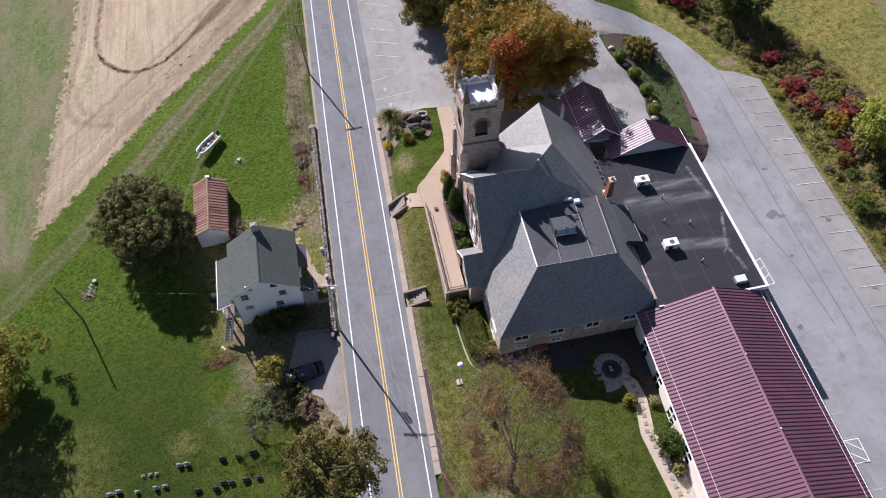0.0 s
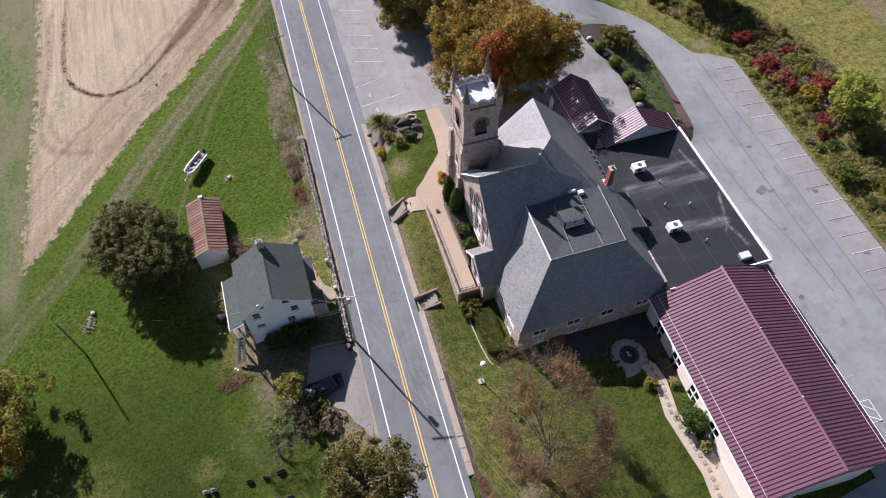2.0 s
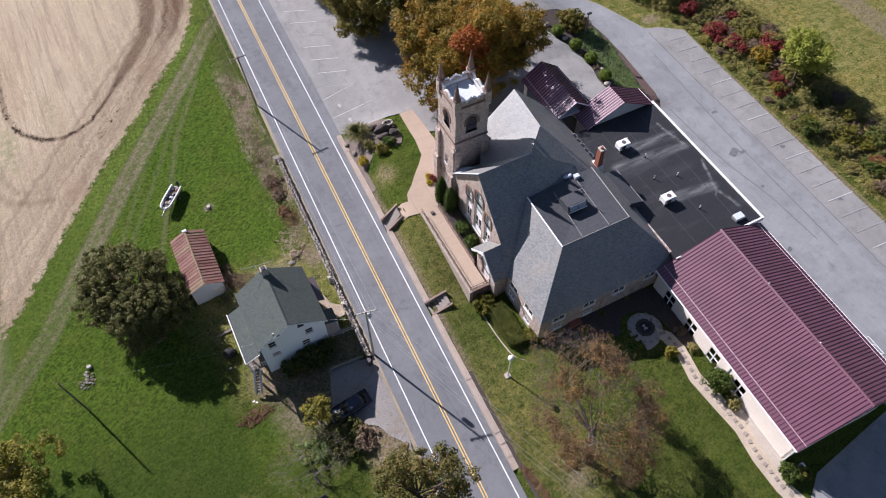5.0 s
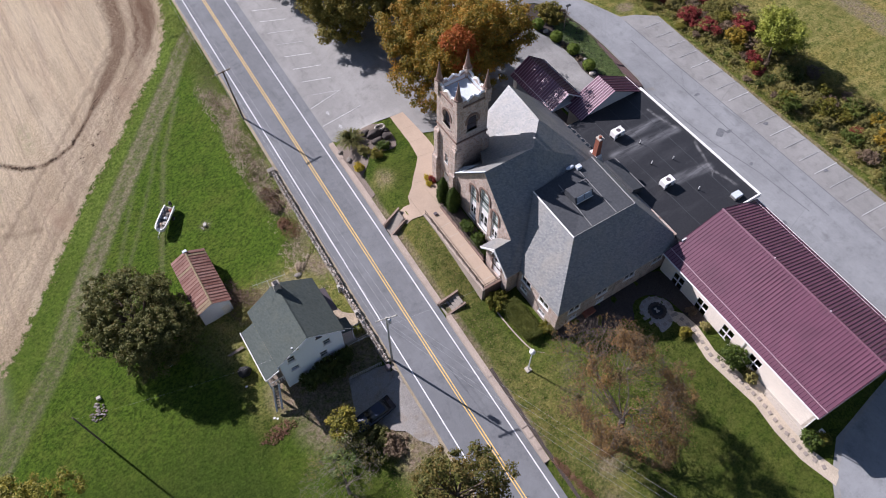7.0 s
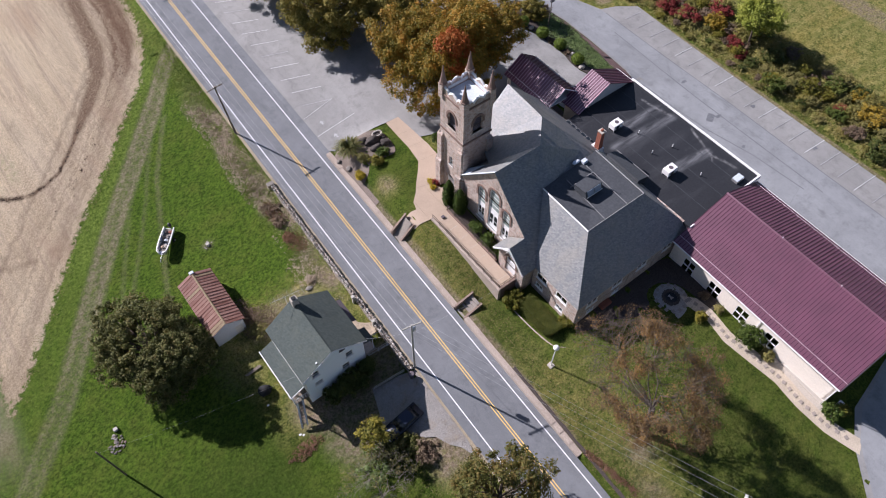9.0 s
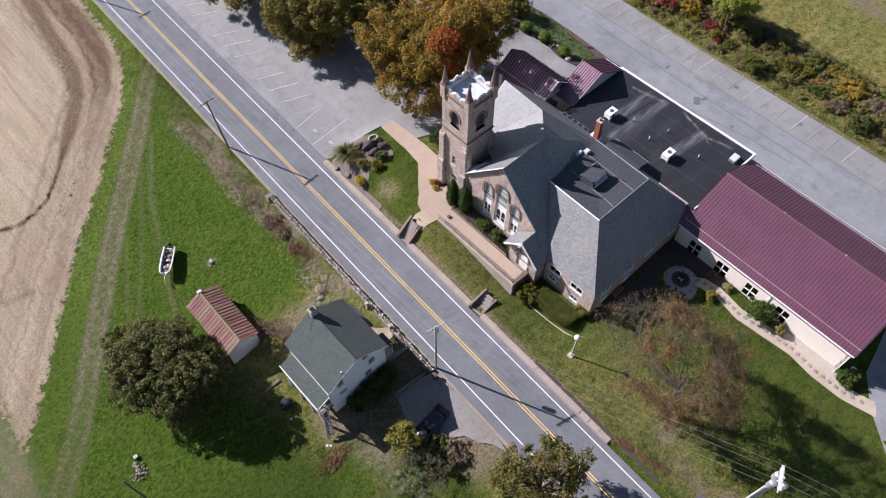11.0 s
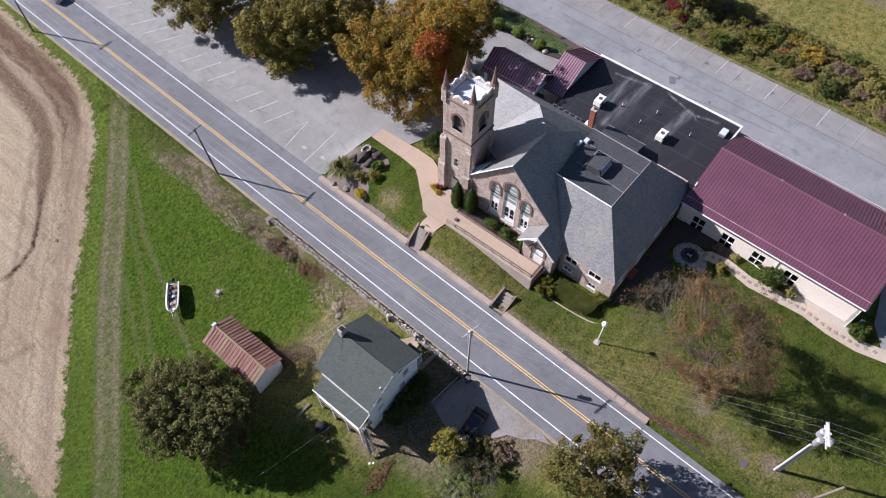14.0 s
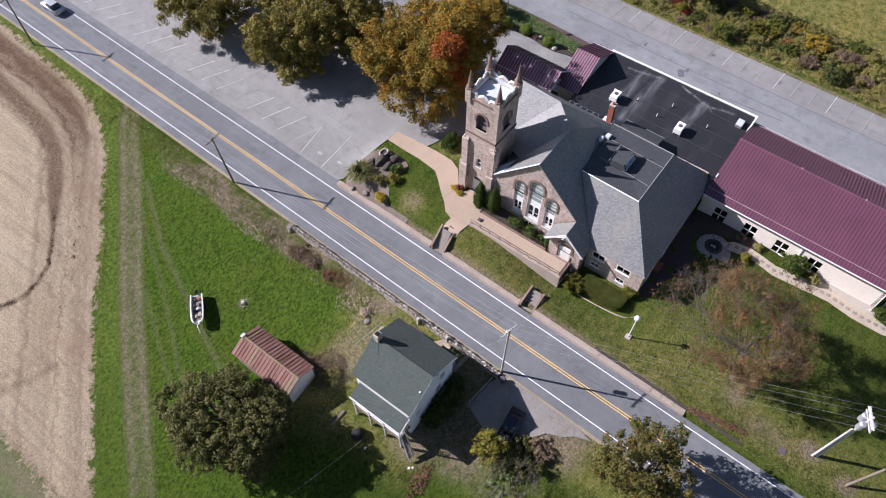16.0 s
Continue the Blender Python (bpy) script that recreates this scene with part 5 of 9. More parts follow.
def church_walls():
    # front gable wall, facing the road
    at, along = (14.4, 0, 0), (0, -1)
    holes = [arch(-52.75, -51.35, 0.7, 7.0), arch(-50.65, -48.75, 0.7, 8.5), arch(-48.05, -46.65, 0.85, 6.8), rect(-50.6, -49.0, -1.0, 0.05)]
    # along runs south: u is minus y
    wall("front_gable_wall", STONE, church, at, along, [(-56.4, -1.6), (-41.0, -2.4), (-41.0, 2.9), (-49.85, 11.75), (-55.7, 5.75), (-56.4, 5.6)], holes, 0.5)
    for u0, u1, z0, z1 in ((-52.75, -51.35, 0.7, 7.0), (-50.65, -48.75, 0.7, 8.5), (-48.05, -46.65, 0.85, 6.8)):
        gable_window(at, along, u0, u1, z0, z1)
        part("window_hood", ring_on_wall(at, along, arch(u0 - 0.28, u1 + 0.28, z1 - 2.0, z1 + 0.28), arch(u0, u1, z1 - 2.0, z1), 0.0, 0.1), BROWNSTONE, church, "dark stone arch over the window")
    window(church, at, along, -50.6, -49.0, -1.0, 0.05, 3, 1, depth=0.15)
    # porch with its own gable
    at = (12.2, 0, 0)
    wall("porch_wall", STONE, church, at, along, [(-45.7, -1.2), (-41.2, -1.8), (-41.2, 3.2), (-43.6, 5.35), (-45.7, 3.3)], [arch(-44.4, -42.6, -0.15, 3.3)], 0.4)
    wall("porch_side_wall", STONE, church, (0, 41.2, 0), (1, 0), rect(12.6, 14.9, -1.9, 3.2), (), 0.4)
    wall("porch_side_wall", STONE, church, (0, 45.7, 0), (-1, 0), rect(-14.4, -12.6, -1.2, 3.2), (), 0.4)
    door = part("door", slab_on_wall(at, along, rect(-44.36, -42.64, -0.15, 2.05), -0.3, -0.2), WHITE, church, "white double door with an arched fanlight")
    part("door_leaf", slab_on_wall(at, along, rect(-44.25, -43.54, -0.05, 1.95), -0.199, -0.17), WHITE, door)
    part("door_leaf", slab_on_wall(at, along, rect(-43.46, -42.75, -0.05, 1.95), -0.199, -0.17), WHITE, door)
    part("fanlight", slab_on_wall(at, along, shrink(arch(-44.38, -42.62, 2.08, 3.28), 0.05), -0.3, -0.26), GLASS, door)
    part("fanlight_frame", ring_on_wall(at, along, arch(-44.4, -42.6, 2.06, 3.3), shrink(arch(-44.4, -42.6, 2.06, 3.3), 0.12), -0.28, -0.18), WHITE, door)
    part("door_hood", ring_on_wall(at, along, arch(-44.7, -42.3, 1.6, 3.6), arch(-44.4, -42.6, 1.6, 3.3), 0.0, 0.08), BROWNSTONE, church, "dark stone arch over the door")
    # south block: west, south and east sides
    at, along = (13.8, 0, 0), (0, -1)
    wall("south_block_wall", STONE, church, at, along, [(-41.0, -2.2), (-33.46, -2.2), (-33.46, 3.0), (-41.0, 3.0)], [rect(-40.4, -38.6, 1.45, 2.65), rect(-37.0, -35.1, 1.45, 2.65), rect(-40.3, -39.0, -0.4, 0.45), rect(-36.6, -35.4, -0.7, 0.2)], 0.4)
    for u0, u1, z0, z1 in ((-40.4, -38.6, 1.45, 2.65), (-37.0, -35.1, 1.45, 2.65), (-40.3, -39.0, -0.4, 0.45), (-36.6, -35.4, -0.7, 0.2)):
        window(church, at, along, u0, u1, z0, z1, 2, 1, depth=0.08, bar=0.09)
    at, along = (0, 33.46, 0), (1, 0)
    holes = []
    for c in (16.4, 20.65, 24.95, 29.5):
        holes.append((c - 0.9, c + 0.9, 1.45, 2.65))
    for c in (16.5, 20.8):
        holes.append((c - 0.6, c + 0.6, -0.45, 0.35))
    wall("south_wall", STONE, church, at, along, [(14.2, -2.2), (32.6, -1.2), (32.6, 3.0), (14.2, 3.0)], [rect(*h) for h in holes], 0.4)
    for h in holes:
        window(church, at, along, *h, 2, 1, depth=0.08, bar=0.09)
    part("bench_box", box(18.1, 19.7, 32.7, 33.44, ground_z(18.9, 33.2) - 0.1, -0.4, 0.03), BRICK, church, "low red brick cellar entrance")
    part("inner_east_wall", box(32.2, 32.55, 34.1, 59.7, -2.0, 4.3), STONE, church)
    wall("north_gable_wall", STONE, church, (0, 60.0, 0), (-1, 0), [(-32.5, -1.2), (-18.9, -1.2), (-18.9, 5.3), (-25.1, 11.4), (-32.0, 4.6)], (), 0.4)


WALL_BROWN = plain("weathered_trim", (0.42, 0.38, 0.34), 0.8, 0, 0.2, 0.15, 2.0, 0.35)
DARK_TRIM = plain("dark_trim", (0.12, 0.1, 0.11), 0.6)
BROWNSTONE = plain("brownstone", (0.22, 0.15, 0.122), 0.9, 0, 0.2, 0.2, 2.0, 0.4)


def church_roofs():
    e = 0.35
    # front gable: ridge at y 49.85, running east into the main roof
    rz, ry = 12.0, 49.85
    roof("front_gable_roof", [(14.1, ry, rz), (21.2, ry, rz), (13.75 + 5.2, 46.2, 8.5), (13.75, 40.75, 3.05), (11.75, 40.75, 3.05), (11.75, 43.6, 5.7), (14.1, 43.62, 5.72)], SLATE, church)
    roof("front_gable_roof", [(14.1, ry, rz), (14.1, 55.9, 5.75), (19.2, 55.9, 5.75), (21.2, ry, rz)], SLATE, church)
    part("verge_flashing", prism([(14.05, ry, rz + 0.05), (14.05, 55.9, 5.8), (14.35, 55.9, 5.8), (14.35, ry, rz + 0.05)], (0, 0, 0.05)), TIN, church, "pale metal edge strip")
    part("roof_gutter", prism([(14.2, 54.75, 6.95), (14.2, 56.1, 5.55), (15.4, 56.1, 6.0), (16.5, 54.3, 7.45)], (0, 0, 0.07)), TIN, church, "pale metal flashing beside the tower")
    roof("porch_roof", [(11.75, 43.6, 5.7), (11.75, 46.35, 2.95), (14.1, 46.35, 2.95), (14.1, 43.6, 5.7)], SLATE, church)
    part("bargeboard", prism([(11.72, 46.4, 2.85), (11.72, 43.6, 5.65), (11.72, 43.6, 5.35), (11.72, 46.15, 2.75)], (-0.08, 0, 0)), WHITE, church, "white decorated bargeboard")
    part("bargeboard", prism([(11.72, 40.7, 2.9), (11.72, 43.6, 5.65), (11.72, 43.6, 5.35), (11.72, 40.95, 2.8)], (-0.08, 0, 0)), WHITE, church, "white decorated bargeboard")
    for y in (42.6, 43.2, 44.0, 44.6):
        part("bargeboard_strut", tube([(11.66, 43.6, 5.2), (11.66, y, 4.3)], 0.05, 4), WHITE, church)
    # main block: ridge along y at x 24.9
    mz = 11.7
    roof("main_roof_west", [(25.2, 60.4, mz), (24.8, 53.45, mz), (18.65, 59.1, 5.75), (18.5, 60.4, 5.2)], SLATE, church)
    roof("main_roof_corner", [(24.8, 53.45, mz), (21.2, ry, rz - 0.03), (16.9, 53.85, 7.87), (18.2, 56.3, 7.12), (18.65, 59.1, 5.75)], SLATE, church)
    roof("main_roof_south", [(24.8, 53.45, mz), (21.2, ry, rz - 0.03), (19.0, 46.25, 8.46), (20.6, 46.3, 8.5), (28.9, 46.4, 7.4), (29.6, 47.6, 7.0)], SLATE, church)
    roof("main_roof_east", [(25.2, 60.4, mz), (32.3, 60.4, 4.55), (32.3, 46.2, 4.55), (29.6, 47.6, 7.0), (24.8, 53.45, mz)], SLATE, church)
    # south block: a hipped roof cut off by a flat deck
    dz = 8.75
    sw, se, nw, ne = (18.95, 38.45, dz), (28.2, 38.4, dz), (19.05, 46.35, dz), (28.9, 47.2, dz - 0.6)
    roof("south_hip_west", [(13.7, 33.35, 3.1), sw, nw, (13.75, 40.85, 3.1)], SLATE, church)
    roof("south_hip_south", [(13.7, 33.35, 3.1), (32.9, 33.35, 3.1), (32.9, 33.8, 3.6), se, sw], SLATE, church)
    roof("south_hip_east", [(32.9, 33.8, 3.6), (32.4, 46.2, 4.5), ne, se], SLATE, church)
    roof("roof_deck", [sw, se, ne, nw], MEMBRANE_GREY, church, 0.2, "flat grey membrane deck")
    for a, b in ((sw, se), (sw, nw), (se, ne)):
        part("deck_edging", tube([Vector(a) + Vector((0, 0, 0.05)), Vector(b) + Vector((0, 0, 0.05))], 0.1, 4), WHITE if b == nw else SEAM_GREY, church, "pale metal edge strip")
    for a, b in (((21.75, 38.6, dz + 0.02), (22.3, 45.6, dz - 0.05)), ((25.45, 38.6, dz + 0.01), (25.8, 45.9, dz - 0.1)), ((21.8, 44.5, dz), (25.8, 44.6, dz - 0.1))):
        a, b = Vector(a), Vector(b)
        n = Vector((-(b - a).y, (b - a).x, 0)).normalized() * 0.06
        part("deck_seam", prism([a - n, b - n, b + n, a + n], (0, 0, 0.05)), SEAM_GREY, church)
    for y in (33.3,):
        part("eave_board", box(13.66, 32.6, y + 0.02, y + 0.07, 2.95, 3.09), WALL_BROWN, church, "weathered eave board")
    part("eave_board", box(13.63, 13.68, 33.4, 40.6, 2.95, 3.09), WALL_BROWN, church, "weathered eave board")
    # hatch box with a sloped glazed front
    hb = part("roof_hatch", prism([(22.0, 44.1, dz), (22.0, 42.0, dz), (22.0, 42.0, dz + 0.25), (22.0, 42.35, dz + 1.0), (22.0, 44.1, dz + 0.85)], (2.7, 0, 0)), MEMBRANE_GREY, church, "boxed roof light on the deck")
    for x in (22.25, 23.4):
        part("hatch_pane", prism([(x, 41.98, dz + 0.3), (x + 1.05, 41.98, dz + 0.3), (x + 1.05, 42.3, dz + 0.98), (x, 42.3, dz + 0.98)], (0, -0.05, 0.0)), SKY_GLASS, hb)
    part("hatch_frame", prism([(22.1, 41.99, dz + 0.2), (24.6, 41.99, dz + 0.2), (24.6, 41.99, dz + 0.3), (22.1, 41.99, dz + 0.3)], (0, -0.08, 0)), WHITE, hb)
    part("roof_vent", blob((25.3, 47.1, 8.55), 0.42, 2, 0.1, squash=(1.5, 0.7, 0.4)), TIN, church, "pale metal vent cowl", True)
    part("roof_vent", box(25.9, 26.6, 46.3, 46.9, 8.2, 8.75, 0.05), TIN, church, "pale metal vent cowl")
    # boxed shaft leaning on the east slope
    part("stair_dormer", prism([(31.0, 41.3, 5.7), (32.7, 41.3, 4.5), (33.1, 41.3, 4.5), (33.1, 41.3, 5.6), (31.2, 41.3, 6.2)], (0, 5.6, 0)), MEMBRANE_GREY, church, "low boxed dormer above the flat roof")
    part("dormer_edge", box(33.12, 33.2, 41.25, 46.95, 5.5, 5.66), SEAM_GREY, church)
    for k in range(5):
        y = 50.7 + k * 0.95
        rl = part("roof_light", box(31.55, 32.4, y - 0.05, y + 0.8, 4.55, 4.9, 0.03), SEAM_GREY, church, "small framed roof light")
        part("pane", box(31.65, 32.3, y + 0.07, y + 0.68, 4.9, 4.93), TINT, rl)


def tower():
    x0, x1, y0, y1 = 14.5, 18.95, 56.3, 60.8
    zb, zt = -0.8, 16.4
    t = part("tower", box(x0 + 0.55, x1 - 0.55, y0 + 0.55, y1 - 0.55, zb, 9.9), STONE, church, "square stone bell tower")
    op = [((x0, 0, 0), (0, -1), -(y1), -(y0)), ((0, y0, 0), (1, 0), x0, x1), ((x1, 0, 0), (0, 1), y0, y1), ((0, y1, 0), (-1, 0), -x1, -x0)]
    for i, (at, al, a, b) in enumerate(op):
        c = (a + b) / 2
        hs = [arch(c - 0.78, c + 0.78, 11.9, 14.5, pointed=0.3)]
        if i == 0:
            hs += [arch(c - 0.35, c + 0.35, 5.0, 6.6), arch(c - 0.85, c + 0.85, -0.3, 2.9)]
        # keep the corners closed once
        wall("tower_wall", STONE, church, at, al, rect(a + (0.0 if i % 2 == 0 else 0.5), b - (0.0 if i % 2 == 0 else 0.5), zb, zt), hs, 0.5)
        for z in (10.6, 16.3):
            part("string_course", slab_on_wall(at, al, rect(a - 0.12, b + 0.12, z, z + 0.22), 0.0, 0.12), BROWNSTONE, church)
        part("belfry_arch", ring_on_wall(at, al, arch(c - 1.05, c + 1.05, 13.2, 14.8, pointed=0.3), arch(c - 0.78, c + 0.78, 13.2, 14.5, pointed=0.3), 0.0, 0.08), BROWNSTONE, church)
        part("belfry_sill", slab_on_wall(at, al, rect(c - 0.95, c + 0.95, 11.72, 11.9), -0.3, 0.1), CONCRETE, church)
        # Slats added in near-black so the belfry opening reads as unlit.
        for k in range(6):
            z = 12.0 + k * 0.34
            o = on_wall(at, al, c - 0.78, z, -0.42)
            u = Vector((*al, 0)) * 1.56
            n = Vector((al[1], -al[0], 0))
            part("louvre", prism([o, o + u, o + u + n * 0.12 - Vector((0, 0, 0.12)), o + n * 0.12 - Vector((0, 0, 0.12))], (0, 0, 0.03)), DARK_TRIM, church)
        # stepped parapet
        lp = [(a + 0.45, 16.4), (b - 0.45, 16.4), (b - 0.45, 17.3), (b - 1.2, 17.3), (b - 1.45, 16.85), (c + 0.75, 16.85), (c + 0.45, 17.15), (c, 17.45), (c - 0.45, 17.15), (c - 0.75, 16.85), (a + 1.45, 16.85), (a + 1.2, 17.3), (a + 0.45, 17.3)]
        part("parapet", slab_on_wall(at, al, lp, -0.34, -0.02), STONE, church)
        cap = [(p[0], p[1] + 0.0) for p in lp]
        for p, q in zip(lp[2:], lp[3:]):
            pa, qa = on_wall(at, al, p[0], p[1], -0.18), on_wall(at, al, q[0], q[1], -0.18)
            part("parapet_cap", tube([pa, qa], 0.17, 4), WHITE, church, "white metal parapet cap")
    part("tower_lining", box(x0 + 0.36, x1 - 0.36, y0 + 0.36, y1 - 0.36, 16.0, 16.35), TIN, church, "pale metal tower roof")
    for s, (xa, xb, ya, yb) in enumerate(((x0 + 0.34, x0 + 0.4, y0 + 0.5, y1 - 0.5), (x1 - 0.4, x1 - 0.34, y0 + 0.5, y1 - 0.5), (x0 + 0.5, x1 - 0.5, y0 + 0.34, y0 + 0.4), (x0 + 0.5, x1 - 0.5, y1 - 0.4, y1 - 0.34))):
        part("parapet_lining", box(xa, xb, ya, yb, 16.35, 16.86), TIN, church)
    for k, (x, y) in enumerate(((x0 + 0.22, y0 + 0.22), (x1 - 0.22, y0 + 0.22), (x0 + 0.22, y1 - 0.22), (x1 - 0.22, y1 - 0.22))):
        p = part("pinnacle", box(x - 0.42, x + 0.42, y - 0.42, y + 0.42, 15.6, 17.7, 0.04), STONE, church, "stone corner pinnacle with a tapered spire")
        part("spire", tube([(x, y, 17.7), (x, y, 17.85), (x, y, 17.9), (x, y, 19.2), (x, y, 20.3)], [0.52, 0.52, 0.4, 0.2, 0.03], 8), BROWNSTONE, p)
        part("spire_knob", blob((x, y, 20.25), 0.09, 1, 0.0), BROWNSTONE, p)
        sx, sy = (-1 if x < 16.5 else 1), (-1 if y < 58.5 else 1)
        # corner buttresses in two stages
        for z1_, w, e in ((5.2, 0.5, 0.62), (9.8, 0.42, 0.36)):
            part("buttress", prism([(x + sx * 0.2, y - w, zb - 0.6), (x + sx * (0.22 + e), y - w, zb - 0.6), (x + sx * (0.22 + e), y - w, z1_ - 0.5), (x + sx * 0.2, y - w, z1_)], (0, 2 * w, 0)), STONE, church)
            part("buttress", prism([(x - w, y + sy * 0.2, zb - 0.6), (x - w, y + sy * (0.22 + e), zb - 0.6), (x - w, y + sy * (0.22 + e), z1_ - 0.5), (x - w, y + sy * 0.2, z1_)], (2 * w, 0, 0)), STONE, church)
    at, al = (x0, 0, 0), (0, -1)
    c = -(y0 + y1) / 2
    d = part("tower_door", slab_on_wall(at, al, rect(c - 0.83, c + 0.83, -0.3, 1.95), -0.36, -0.26), WHITE, church, "white panelled tower door")
    part("fanlight", slab_on_wall(at, al, shrink(arch(c - 0.83, c + 0.83, 1.97, 2.88), 0.05), -0.36, -0.3), GLASS, d)
    part("door_frame", ring_on_wall(at, al, arch(c - 0.85, c + 0.85, -0.3, 2.9), shrink(arch(c - 0.85, c + 0.85, -0.3, 2.9), 0.13), -0.3, -0.18), WHITE, d)
    window(church, at, al, c - 0.35, c + 0.35, 5.0, 6.6, 1, 2, "arch", depth=0.2)
    part("door_step", box(12.9, 14.4, 57.4, 59.6, -0.6, -0.15, 0.03), CONCRETE, church, "pale stone door step")


church_walls()
church_roofs()
tower()
# brick chimney at the back of the slate roof
chim = part("chimney", prism([(30.75, 47.95, 4.3), (32.25, 47.95, 4.3), (31.95, 48.2, 5.75), (31.0, 48.2, 5.75)], (0, 1.4, 0)), WHITE, church, "red brick chimney on a white base")
part("chimney_stack", prism([(31.05, 48.35, 5.6), (31.85, 48.35, 5.6), (31.72, 48.5, 8.6), (31.18, 48.5, 8.6)], (0, 0.72, 0)), BRICK, chim)
part("chimney_cap", box(31.05, 31.85, 48.35, 49.2, 8.6, 8.78, 0.02), CONCRETE, chim)
part("flue_pot", tube([(31.45, 48.78, 8.78), (31.45, 48.78, 9.05)], [0.2, 0.17], 8), BRICK, chim)


# ramp in front of the church
def front_ramp():
    r = thing("entrance_ramp", 10.8, 49, -0.6, "tan concrete ramp with stone side walls and iron railings", "ramp")
    part("deck", box(9.75, 11.9, 42.6, 56.2, -2.3, -0.12, 0.02), WALK, r)
    part("side_wall", box(9.35, 9.75, 42.2, 56.2, -2.6, 0.08, 0.02), CURB, r, "tan stone side wall")
    part("side_wall", box(11.9, 12.15, 45.9, 56.0, -1.6, 0.05, 0.02), BROWNSTONE, r)
    part("end_wall", box(9.75, 12.3, 42.2, 42.6, -2.6, 0.08, 0.02), BROWNSTONE, r)
    for k in range(7):
        y = 43.5 + 1.95 * k
        part("joint", box(9.78, 11.88, y - 0.02, y + 0.02, -0.12, -0.112), CONCRETE, r)
    for x, ya, yb in ((9.55, 42.4, 56.0), (12.02, 46.0, 56.0)):
        n = 9 if x < 10 else 7
        for z in (0.45, 0.95):
            part("rail", tube([(x, ya, z), (x, yb, z)], 0.035, 5), IRON, r)
        for k in range(n + 1):
            y = ya + (yb - ya) * k / n
            part("rail_post", tube([(x, y, 0.0), (x, y, 0.97)], 0.035, 5), IRON, r)
    for z in (0.45, 0.95):
        part("rail", tube([(9.55, 42.4, z), (12.2, 42.4, z)], 0.035, 5), IRON, r)
    for x in (10.4, 11.3, 12.15):
        part("rail_post", tube([(x, 42.4, 0.0), (x, 42.4, 0.97)], 0.035, 5), IRON, r)


front_ramp()


# ---- flat-roofed annex and its metal-roofed gables ----
annex = thing("annex", 39, 45, -4.1, "low annex with a black membrane roof and white edge", "building")


def seams(parent, a, b, down, n, mat, h=0.07, w=0.05):
    """Standing seams between two points of a ridge, running down by the vector."""
    a, b, down = Vector(a), Vector(b), Vector(down)
    u = (b - a).normalized() * w
    for k in range(n + 1):
        p = a + (b - a) * k / n
        part("seam", prism([p - u, p + u, p + u + down, p - u + down], (0, 0, h)), mat, parent)


